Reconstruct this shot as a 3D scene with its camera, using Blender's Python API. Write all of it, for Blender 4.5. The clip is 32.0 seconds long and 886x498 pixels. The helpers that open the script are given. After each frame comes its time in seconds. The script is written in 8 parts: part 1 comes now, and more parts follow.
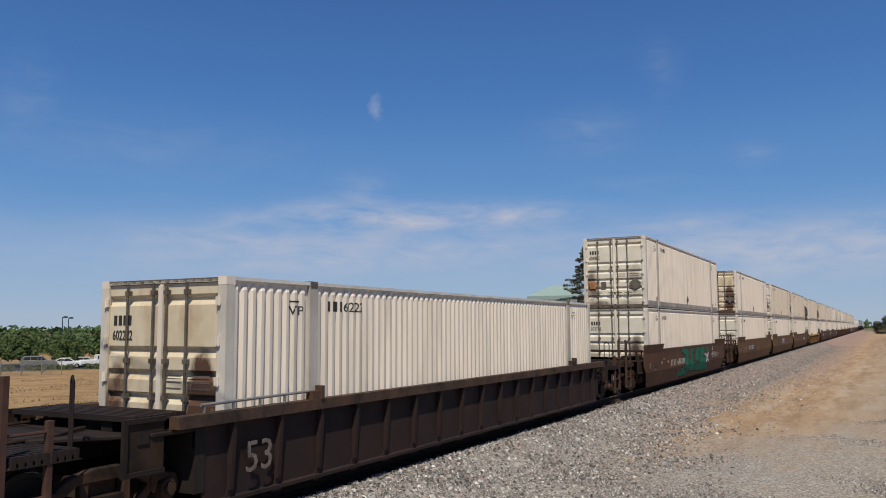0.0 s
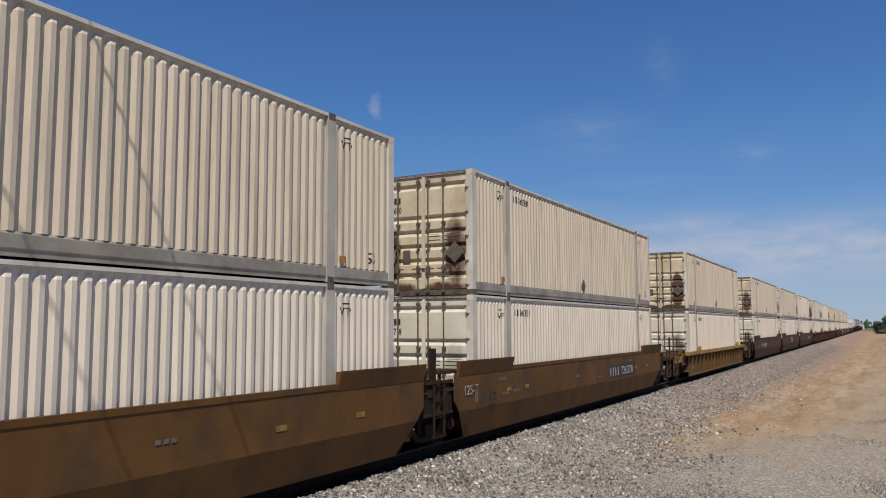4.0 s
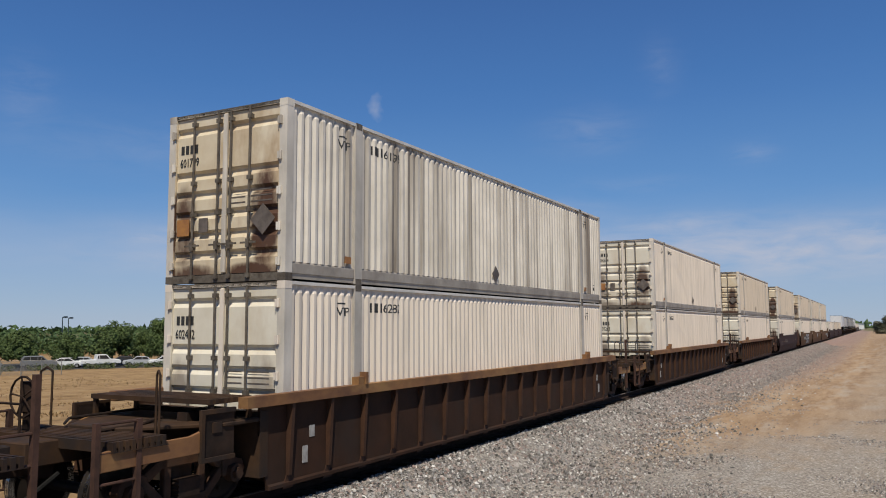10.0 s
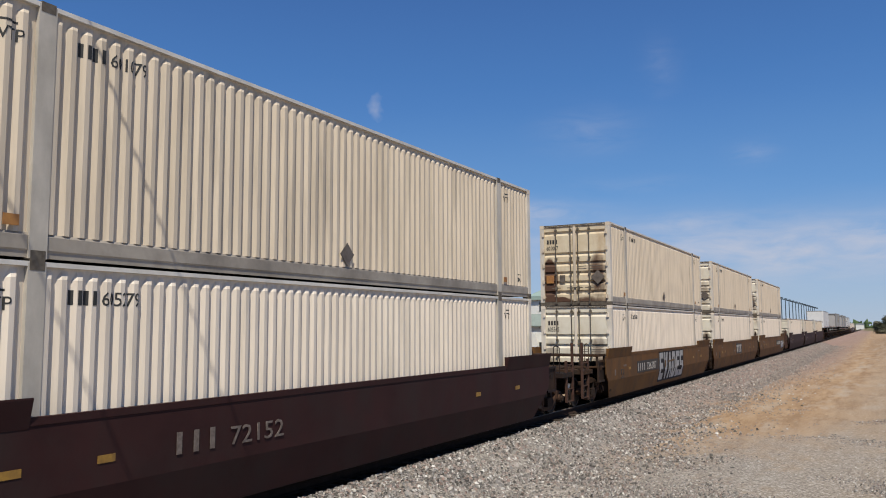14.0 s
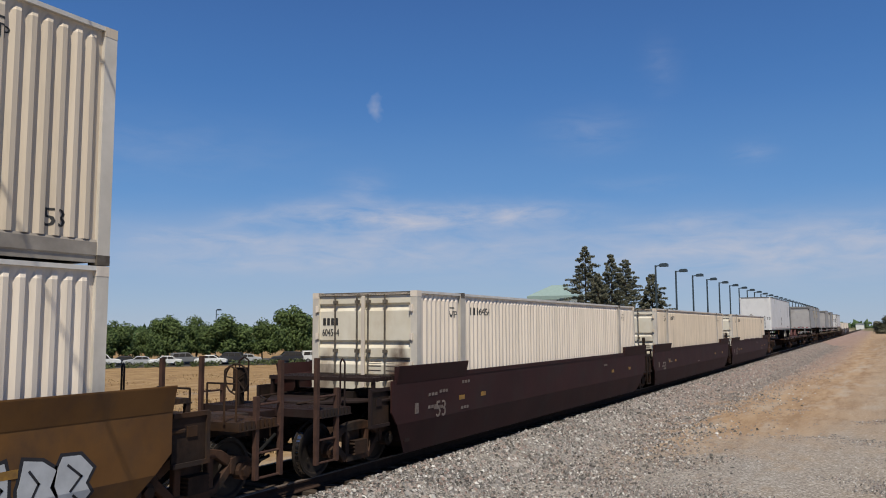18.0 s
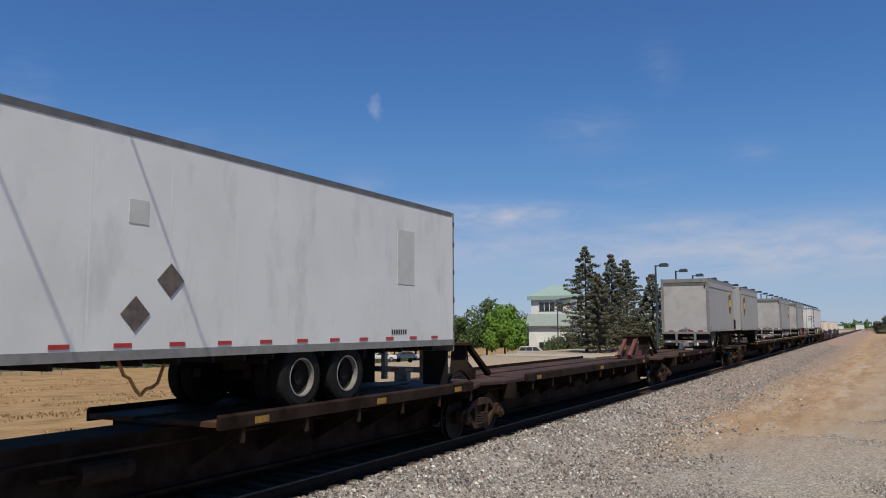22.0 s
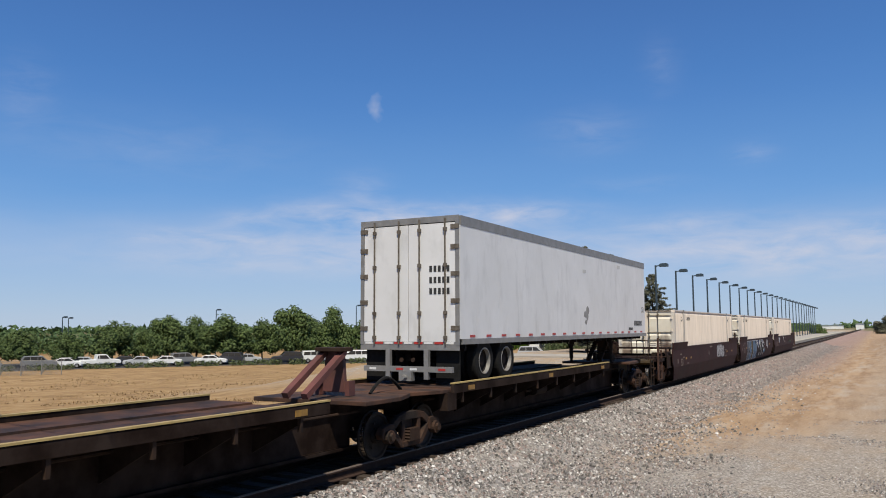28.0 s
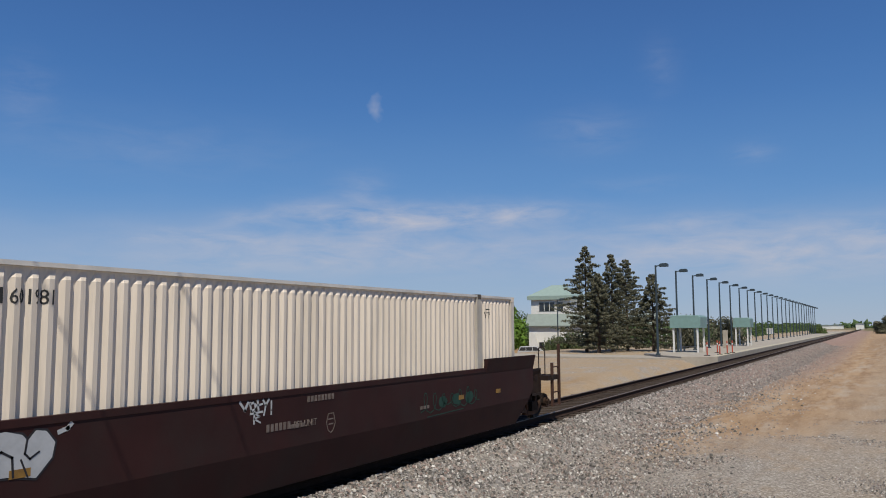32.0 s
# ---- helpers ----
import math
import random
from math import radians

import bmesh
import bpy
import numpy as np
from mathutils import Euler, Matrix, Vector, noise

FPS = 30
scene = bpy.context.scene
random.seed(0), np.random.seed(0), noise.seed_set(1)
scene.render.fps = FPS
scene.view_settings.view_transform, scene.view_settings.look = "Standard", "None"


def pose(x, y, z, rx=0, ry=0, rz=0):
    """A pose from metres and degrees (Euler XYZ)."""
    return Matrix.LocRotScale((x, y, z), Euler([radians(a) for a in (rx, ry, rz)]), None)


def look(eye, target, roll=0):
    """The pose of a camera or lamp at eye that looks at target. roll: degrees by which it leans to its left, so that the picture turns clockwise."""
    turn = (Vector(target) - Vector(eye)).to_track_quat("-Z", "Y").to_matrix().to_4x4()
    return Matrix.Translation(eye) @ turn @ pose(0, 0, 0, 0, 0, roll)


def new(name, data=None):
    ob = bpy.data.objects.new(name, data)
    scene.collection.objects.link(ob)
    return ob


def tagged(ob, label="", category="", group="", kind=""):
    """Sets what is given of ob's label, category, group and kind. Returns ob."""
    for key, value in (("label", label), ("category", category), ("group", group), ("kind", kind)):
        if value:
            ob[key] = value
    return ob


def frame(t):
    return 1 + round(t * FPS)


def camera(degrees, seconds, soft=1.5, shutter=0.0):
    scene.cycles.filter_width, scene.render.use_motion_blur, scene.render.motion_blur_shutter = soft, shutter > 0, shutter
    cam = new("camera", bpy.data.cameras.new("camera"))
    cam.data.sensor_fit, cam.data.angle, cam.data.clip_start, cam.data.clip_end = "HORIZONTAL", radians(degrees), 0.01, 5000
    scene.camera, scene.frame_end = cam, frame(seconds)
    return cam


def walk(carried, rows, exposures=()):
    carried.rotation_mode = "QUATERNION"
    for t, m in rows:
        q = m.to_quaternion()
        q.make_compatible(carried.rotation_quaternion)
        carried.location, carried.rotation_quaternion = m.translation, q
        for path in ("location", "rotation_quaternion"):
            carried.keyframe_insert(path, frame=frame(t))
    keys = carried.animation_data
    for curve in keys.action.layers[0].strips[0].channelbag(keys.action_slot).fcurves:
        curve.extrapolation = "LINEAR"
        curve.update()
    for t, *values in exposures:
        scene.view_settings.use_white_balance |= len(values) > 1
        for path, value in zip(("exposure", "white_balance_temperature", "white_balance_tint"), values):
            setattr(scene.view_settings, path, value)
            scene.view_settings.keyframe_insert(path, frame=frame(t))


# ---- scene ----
# World: x across the railway (towards the camera side), y along it, z up from the rail top.
cam = camera(58.16, 32.0, soft=1.0)
CAM_POSE = pose(0, 0, 2.525, 90 + 5.59, 0, 28.49) @ pose(0, 0, 0, 0, 0, -0.23)
walk(cam, [(0.0, CAM_POSE), (32.0, CAM_POSE)],
     exposures=[(0.0, -0.08), (2.0, -0.10), (5.0, -0.10), (7.0, 0.0), (8.0, 0.0), (9.0, -0.08), (12.0, -0.05), (14.0, 0.05), (16.0, 0.0), (18.0, -0.05), (20.0, -0.05), (23.0, 0.0), (24.0, 0.30), (25.0, 0.40), (26.0, 0.24), (26.6, 0.22), (29.0, 0.07), (30.0, -0.10), (32.0, -0.12)])

TRACK = -9.323          # centre line of the track
SPEED, SLOWING = 19.615, 0.0425

# ------------------------------------------------------------------ light
SUN = Vector((0.265, -0.47, 0.84)).normalized()
sun = new("sun", bpy.data.lights.new("sun", "SUN"))
sun.data.energy, sun.data.angle, sun.data.color = 4.7, radians(0.53), (1.0, 0.93, 0.80)
sun.matrix_world = look(SUN * 50, (0, 0, 0))


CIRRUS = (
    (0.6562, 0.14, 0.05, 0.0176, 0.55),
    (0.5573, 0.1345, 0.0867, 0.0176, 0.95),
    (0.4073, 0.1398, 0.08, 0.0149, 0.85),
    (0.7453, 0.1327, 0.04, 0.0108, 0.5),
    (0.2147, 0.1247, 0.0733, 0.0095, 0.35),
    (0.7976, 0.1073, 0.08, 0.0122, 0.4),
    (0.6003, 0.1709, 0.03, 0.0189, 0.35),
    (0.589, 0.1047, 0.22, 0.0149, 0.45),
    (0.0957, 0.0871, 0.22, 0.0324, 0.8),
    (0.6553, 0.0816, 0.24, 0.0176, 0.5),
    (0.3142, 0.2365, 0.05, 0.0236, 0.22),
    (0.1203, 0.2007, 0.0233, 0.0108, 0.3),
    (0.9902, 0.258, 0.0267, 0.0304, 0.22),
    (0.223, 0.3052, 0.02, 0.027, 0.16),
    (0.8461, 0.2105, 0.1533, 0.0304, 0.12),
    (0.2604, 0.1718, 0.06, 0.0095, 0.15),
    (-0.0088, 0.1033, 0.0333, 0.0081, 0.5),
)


def build_world():
    w = bpy.data.worlds.new("sky")
    scene.world = w
    w.use_nodes = True
    nt = w.node_tree
    nt.nodes.clear()
    out = nt.nodes.new("ShaderNodeOutputWorld")
    bg = nt.nodes.new("ShaderNodeBackground")
    sky = nt.nodes.new("ShaderNodeTexSky")
    sky.sky_type, sky.sun_disc = "NISHITA", False
    sky.sun_elevation, sky.sun_rotation = math.asin(SUN.z), math.atan2(SUN.x, SUN.y)
    sky.air_density, sky.dust_density, sky.ozone_density = 1.0, 0.2, 4.0
    bg.inputs["Strength"].default_value = 0.1
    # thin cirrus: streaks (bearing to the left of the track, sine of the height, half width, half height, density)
    co = nt.nodes.new("ShaderNodeTexCoord")
    sep = nt.nodes.new("ShaderNodeSeparateXYZ")
    nt.links.new(co.outputs["Generated"], sep.inputs[0])

    def calc(op, a, b=0.0, clamp=False):
        n = nt.nodes.new("ShaderNodeMath")
        n.operation, n.use_clamp = op, clamp
        for i, v in enumerate((a, b)):
            if isinstance(v, (int, float)):
                n.inputs[i].default_value = v
            else:
                nt.links.new(v, n.inputs[i])
        return n.outputs[0]
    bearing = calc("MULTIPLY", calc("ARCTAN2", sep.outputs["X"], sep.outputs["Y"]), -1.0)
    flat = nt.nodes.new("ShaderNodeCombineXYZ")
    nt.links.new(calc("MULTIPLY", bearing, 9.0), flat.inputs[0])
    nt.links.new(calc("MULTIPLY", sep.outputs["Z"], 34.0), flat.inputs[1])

    def fleece(scale, detail, rough, warp=0.4):
        n = nt.nodes.new("ShaderNodeTexNoise")
        n.inputs["Scale"].default_value, n.inputs["Detail"].default_value, n.inputs["Roughness"].default_value, n.inputs["Distortion"].default_value = scale, detail, rough, warp
        nt.links.new(flat.outputs[0], n.inputs["Vector"])
        return n.outputs["Fac"]
    torn, soft_edge = fleece(1.5, 7.0, 0.6), fleece(0.55, 3.0, 0.5)
    cover = None
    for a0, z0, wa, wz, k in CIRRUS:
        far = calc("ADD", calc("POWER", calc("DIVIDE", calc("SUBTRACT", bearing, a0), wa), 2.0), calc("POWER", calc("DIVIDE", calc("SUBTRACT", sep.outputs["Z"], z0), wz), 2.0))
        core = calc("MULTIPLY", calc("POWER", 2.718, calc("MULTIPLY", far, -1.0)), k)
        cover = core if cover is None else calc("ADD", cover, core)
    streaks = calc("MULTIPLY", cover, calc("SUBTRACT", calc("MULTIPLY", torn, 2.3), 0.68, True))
    # the same thin haze goes on all round, low over the land
    veil = nt.nodes.new("ShaderNodeValToRGB")
    cv = veil.color_ramp
    cv.elements[0].position, cv.elements[0].color = 0.0, (0.12, 0.12, 0.12, 1)
    cv.elements[1].position, cv.elements[1].color = 0.3, (0, 0, 0, 1)
    for pos, v in ((0.045, 0.14), (0.085, 0.22), (0.112, 0.17), (0.135, 0.07), (0.17, 0.03)):
        cv.elements.new(pos).color = (v, v, v, 1)
    nt.links.new(calc("ADD", sep.outputs["Z"], calc("MULTIPLY", calc("SUBTRACT", soft_edge, 0.5), 0.06)), veil.inputs[0])
    mix = nt.nodes.new("ShaderNodeMixRGB")
    mix.inputs[2].default_value = (5.6, 5.6, 6.3, 1)
    wm = nt.nodes.new("ShaderNodeMapping")
    wm.vector_type = "POINT"
    wm.inputs["Location"].default_value = (0.531 * 80, -0.805 * 80, -0.2650 * 48)
    wm.inputs["Scale"].default_value = (80, 80, 48)
    nt.links.new(co.outputs["Generated"], wm.inputs[0])
    wl = nt.nodes.new("ShaderNodeVectorMath")
    wl.operation = "LENGTH"
    nt.links.new(wm.outputs[0], wl.inputs[0])
    wn = nt.nodes.new("ShaderNodeTexNoise")
    wn.inputs["Scale"].default_value, wn.inputs["Detail"].default_value, wn.inputs["Roughness"].default_value = 34.0, 3.0, 0.5
    nt.links.new(co.outputs["Generated"], wn.inputs["Vector"])
    ws = nt.nodes.new("ShaderNodeMath")
    ws.operation, ws.inputs[1].default_value = "MULTIPLY_ADD", 2.0
    nt.links.new(wn.outputs["Fac"], ws.inputs[0])
    wneg = nt.nodes.new("ShaderNodeMath")
    wneg.operation, wneg.inputs[1].default_value = "MULTIPLY", -0.85
    nt.links.new(wl.outputs["Value"], wneg.inputs[0])
    nt.links.new(wneg.outputs[0], ws.inputs[2])
    wf = nt.nodes.new("ShaderNodeMapRange")
    wf.inputs["From Min"].default_value, wf.inputs["From Max"].default_value, wf.inputs["To Max"].default_value = 0.22, 1.10, 0.46
    nt.links.new(ws.outputs[0], wf.inputs["Value"])
    add1 = nt.nodes.new("ShaderNodeMath")
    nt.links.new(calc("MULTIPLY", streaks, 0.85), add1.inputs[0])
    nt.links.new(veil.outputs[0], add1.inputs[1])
    add2 = nt.nodes.new("ShaderNodeMath")
    add2.use_clamp = True
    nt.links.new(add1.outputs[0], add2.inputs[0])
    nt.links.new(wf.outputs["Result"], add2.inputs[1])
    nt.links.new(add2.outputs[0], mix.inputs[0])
    # the clear blue of a dry noon over the pale rim of the horizon
    blue = nt.nodes.new("ShaderNodeValToRGB")
    cb = blue.color_ramp
    cb.elements[0].position, cb.elements[0].color = 0.0, (0.33, 0.45, 0.62, 1)
    cb.elements[1].position, cb.elements[1].color = 1.0, (0.021, 0.076, 0.255, 1)
    for pos, c in ((0.03, (0.265, 0.415, 0.63)), (0.09, (0.160, 0.340, 0.635)), (0.16, (0.094, 0.270, 0.595)), (0.27, (0.057, 0.190, 0.495)), (0.40, (0.041, 0.132, 0.385))):
        cb.elements.new(pos).color = (*c, 1)
    nt.links.new(sep.outputs["Z"], blue.inputs[0])
    ten = nt.nodes.new("ShaderNodeMixRGB")
    ten.blend_type = "MULTIPLY"
    ten.inputs[0].default_value, ten.inputs[2].default_value = 1.0, (10, 10, 10, 1)
    nt.links.new(blue.outputs[0], ten.inputs[1])
    both = nt.nodes.new("ShaderNodeMixRGB")
    both.inputs[0].default_value = 0.85
    nt.links.new(sky.outputs[0], both.inputs[1])
    nt.links.new(ten.outputs[0], both.inputs[2])
    nt.links.new(both.outputs[0], mix.inputs[1])
    nt.links.new(mix.outputs[0], bg.inputs["Color"])
    nt.links.new(bg.outputs[0], out.inputs["Surface"])


build_world()


# ------------------------------------------------------------------ materials
def surface(name, base, alt=None, scale=3.0, rough=0.6, metal=0.0, bump=0.0, bump_scale=60.0, stretch=(1, 1, 1),
            stain=None, stain_amount=0.0, stain_scale=1.5, stain_stretch=(1, 1, 0.25), low=0.4, high=0.65, spec=0.4, runs=(), run_amount=0.0):
    """A painted or raw surface: two tones of grain, stains with their own shape, and fine relief."""
    m = bpy.data.materials.new(name)
    m.use_nodes = True
    nt = m.node_tree
    b = nt.nodes["Principled BSDF"]
    b.inputs["Roughness"].default_value, b.inputs["Metallic"].default_value = rough, metal
    b.inputs["Specular IOR Level"].default_value = spec
    co = nt.nodes.new("ShaderNodeTexCoord")
    info = nt.nodes.new("ShaderNodeObjectInfo")
    off = nt.nodes.new("ShaderNodeMath")
    off.operation, off.inputs[1].default_value = "MULTIPLY", 57.0
    nt.links.new(info.outputs["Random"], off.inputs[0])

    def noise_node(sc, detail, st):
        mp = nt.nodes.new("ShaderNodeMapping")
        mp.inputs["Scale"].default_value = st
        nt.links.new(co.outputs["Object"], mp.inputs["Vector"])
        nt.links.new(off.outputs[0], mp.inputs["Location"])
        n = nt.nodes.new("ShaderNodeTexNoise")
        n.inputs["Scale"].default_value, n.inputs["Detail"].default_value = sc, detail
        n.inputs["Roughness"].default_value = 0.62
        nt.links.new(mp.outputs[0], n.inputs["Vector"])
        return n

    alt = alt or tuple(c * 0.8 for c in base)
    n = noise_node(scale, 5, stretch)
    ramp = nt.nodes.new("ShaderNodeValToRGB")
    ramp.color_ramp.elements[0].position, ramp.color_ramp.elements[1].position = 0.32, 0.68
    ramp.color_ramp.elements[0].color, ramp.color_ramp.elements[1].color = (*alt, 1), (*base, 1)
    nt.links.new(n.outputs["Fac"], ramp.inputs[0])
    col = ramp.outputs[0]
    if stain:
        s = noise_node(stain_scale, 6, stain_stretch)
        sr = nt.nodes.new("ShaderNodeValToRGB")
        sr.color_ramp.elements[0].position, sr.color_ramp.elements[1].position = low, high
        nt.links.new(s.outputs["Fac"], sr.inputs[0])
        f = nt.nodes.new("ShaderNodeMath")
        f.operation, f.inputs[1].default_value = "MULTIPLY", stain_amount
        nt.links.new(sr.outputs[0], f.inputs[0])
        mx = nt.nodes.new("ShaderNodeMixRGB")
        mx.inputs[2].default_value = (*stain, 1)
        nt.links.new(f.outputs[0], mx.inputs[0])
        nt.links.new(col, mx.inputs[1])
        col = mx.outputs[0]
    # rust that has run from fittings: (x, z, half width, half height) on the piece itself
    if runs:
        sp = nt.nodes.new("ShaderNodeSeparateXYZ")
        nt.links.new(co.outputs["Object"], sp.inputs[0])
        rn = noise_node(3.2, 6, (1.0, 1.0, 0.45))

        def calc(op, a, b2, clamp=False):
            n2 = nt.nodes.new("ShaderNodeMath")
            n2.operation, n2.use_clamp = op, clamp
            for i, v in enumerate((a, b2)):
                if isinstance(v, (int, float)):
                    n2.inputs[i].default_value = v
                else:
                    nt.links.new(v, n2.inputs[i])
            return n2.outputs[0]
        total = None
        for x0, z0, wx, wz in runs:
            dx = calc("POWER", calc("DIVIDE", calc("SUBTRACT", sp.outputs["X"], x0), wx), 2.0)
            dz = calc("POWER", calc("DIVIDE", calc("SUBTRACT", sp.outputs["Z"], z0), wz), 2.0)
            one = calc("SUBTRACT", 1.0, calc("ADD", dx, dz), True)
            total = one if total is None else calc("MAXIMUM", total, one)
        worn = calc("MULTIPLY", calc("ADD", info.outputs["Random"], 0.45), run_amount)
        f2 = calc("MULTIPLY", calc("MULTIPLY", calc("SUBTRACT", calc("ADD", calc("MULTIPLY", rn.outputs["Fac"], 2.2), total), 0.95, True), calc("MINIMUM", calc("MULTIPLY", total, 3.0), 1.0)), worn, True)
        rc = nt.nodes.new("ShaderNodeMixRGB")
        rc.inputs[2].default_value = (0.085, 0.042, 0.024, 1)
        nt.links.new(f2, rc.inputs[0])
        nt.links.new(col, rc.inputs[1])
        col = rc.outputs[0]
    nt.links.new(col, b.inputs["Base Color"])
    if bump:
        bn = noise_node(bump_scale, 3, (1, 1, 1))
        bp = nt.nodes.new("ShaderNodeBump")
        bp.inputs["Strength"].default_value, bp.inputs["Distance"].default_value = bump, 0.02
        nt.links.new(bn.outputs["Fac"], bp.inputs["Height"])
        nt.links.new(bp.outputs[0], b.inputs["Normal"])
    return m


RUST = (0.16, 0.07, 0.035)
GRIME = (0.10, 0.085, 0.07)
M = {}
M["white"] = surface("white_container_paint", (0.7525, 0.6656, 0.5621), (0.6247, 0.5468, 0.4543), 1.0, 0.6, stretch=(1, 5.0, 0.25), stain=(0.28, 0.255, 0.215), stain_amount=0.45, stain_stretch=(1, 2.6, 0.22), low=0.5, high=0.75, bump=0.05, spec=0.25)
M["cream"] = surface("cream_container_paint", (0.657, 0.5624, 0.4445), (0.5301, 0.4489, 0.3467), 1.0, 0.6, stretch=(1, 5.0, 0.25), stain=(0.23, 0.195, 0.15), stain_amount=0.55, stain_stretch=(1, 2.6, 0.22), low=0.5, high=0.75, bump=0.05, spec=0.25)
M["streaky"] = surface("streaked_container_paint", (0.7296, 0.6708, 0.5783), (0.5881, 0.5378, 0.4556), 1.2, 0.6, stain=(0.12, 0.09, 0.065), stain_amount=0.85, stain_scale=0.8, stain_stretch=(0.5, 2.4, 0.06), low=0.48, high=0.62, bump=0.05)
for _side, _runs in (("left", ((-0.36, 0.95, 0.34, 0.80), (-0.15, 0.12, 0.75, 0.22))), ("right", ((0.24, 1.02, 0.34, 0.95), (0.0, 0.12, 0.75, 0.22)))):
    M["door_clean_" + _side] = surface(f"cream_door_paint_{_side}", (0.70, 0.655, 0.545), (0.60, 0.545, 0.43), 1.6, 0.55, stain=(0.42, 0.29, 0.16), stain_amount=0.35, stain_scale=1.3, stain_stretch=(1.2, 1, 0.5), low=0.52, high=0.72, runs=_runs, run_amount=0.75)
    M["door_rusty_" + _side] = surface(f"rust_stained_door_paint_{_side}", (0.66, 0.58, 0.43), (0.54, 0.44, 0.295), 1.6, 0.6, stain=(0.30, 0.17, 0.075), stain_amount=0.55, stain_scale=1.25, stain_stretch=(1.3, 1, 0.55), low=0.50, high=0.70, runs=_runs, run_amount=1.6)
M["band"] = surface("grey_bottom_rail_paint", (0.3772, 0.3362, 0.2829), (0.3034, 0.2665, 0.2214), 2.0, 0.55, stain=GRIME, stain_amount=0.5, stain_stretch=(1, 1, 1))
M["rail_white"] = surface("pale_top_rail_paint", (0.70, 0.67, 0.62), (0.58, 0.55, 0.50), 2.0, 0.5, stain=(0.35, 0.32, 0.28), stain_amount=0.4)
M["rod"] = surface("grimy_galvanised_rod", (0.15, 0.13, 0.105), (0.07, 0.056, 0.043), 9, 0.6, spec=0.2)
M["black"] = surface("black_steel", (0.017, 0.0155, 0.015), (0.010, 0.009, 0.009), 5, 0.75, spec=0.1, stain=(0.035, 0.024, 0.018), stain_amount=0.35)
M["dark"] = surface("dark_grimy_steel", (0.0272, 0.02, 0.016), (0.0144, 0.0104, 0.0088), 4, 0.8, spec=0.1, stain=(0.075, 0.04, 0.024), stain_amount=0.4, stain_stretch=(1, 1, 1))
M["bogie"] = surface("dusty_cast_steel", (0.0325, 0.025, 0.02), (0.013, 0.01, 0.0085), 5, 0.8, spec=0.15, stain=RUST, stain_amount=0.4, stain_stretch=(1, 1, 1), bump=0.2)
M["wheel"] = surface("dark_wheel_steel", (0.027, 0.021, 0.0174), (0.0144, 0.0114, 0.0096), 6, 0.65, spec=0.2)
M["tread"] = surface("polished_wheel_tread", (0.55, 0.54, 0.53), (0.42, 0.41, 0.40), 20, 0.25, 1.0)
M["rail_top"] = surface("dull_rail_head", (0.19, 0.145, 0.115), (0.13, 0.10, 0.08), 8, 0.55, 0.25, spec=0.3)
M["rail_rust"] = surface("rusty_rail_web", (0.05, 0.03, 0.022), (0.03, 0.02, 0.016), 7, 0.9, spec=0.1)
M["tie"] = surface("weathered_sleeper_wood", (0.095, 0.072, 0.056), (0.04, 0.031, 0.025), 2.0, 0.95, stretch=(0.6, 6, 6), bump=0.4, spec=0.1)
WELL = {
    "tan": surface("tan_brown_car_paint", (0.1485, 0.072, 0.0234), (0.1062, 0.0504, 0.0171), 1.0, 0.7, spec=0.15, stain=(0.06, 0.038, 0.025), stain_amount=0.8, stain_stretch=(1, 0.8, 0.6), low=0.46, high=0.7),
    "brown": surface("brown_car_paint", (0.0989, 0.04485, 0.02185), (0.069, 0.03105, 0.0161), 1.0, 0.7, spec=0.15, stain=(0.05, 0.03, 0.022), stain_amount=0.8, stain_stretch=(1, 0.8, 0.6), low=0.46, high=0.7),
    "maroon": surface("maroon_car_paint", (0.04038, 0.01493, 0.01414), (0.02745, 0.0109, 0.0105), 1.0, 0.7, spec=0.15, stain=(0.03, 0.02, 0.018), stain_amount=0.7, stain_stretch=(1, 0.8, 0.6), low=0.46, high=0.7),
    "rust": surface("rust_brown_car_paint", (0.048, 0.0232, 0.0136), (0.0288, 0.0152, 0.0096), 1.6, 0.8, spec=0.15, stain=(0.035, 0.025, 0.02), stain_amount=0.7, stain_stretch=(1, 0.8, 0.7), low=0.46, high=0.7),
    "yellow": surface("faded_yellow_car_paint", (0.1604, 0.08901, 0.02795), (0.1086, 0.05899, 0.01967), 1.2, 0.7, spec=0.15, stain=(0.07, 0.045, 0.028), stain_amount=0.85, stain_stretch=(1, 0.8, 0.6), low=0.46, high=0.68),
    "coal": surface("black_brown_car_paint", (0.0306, 0.0198, 0.0189), (0.0198, 0.0135, 0.0126), 1.4, 0.75, spec=0.15, stain=(0.055, 0.028, 0.02), stain_amount=0.4, stain_stretch=(1, 0.8, 0.7)),
}
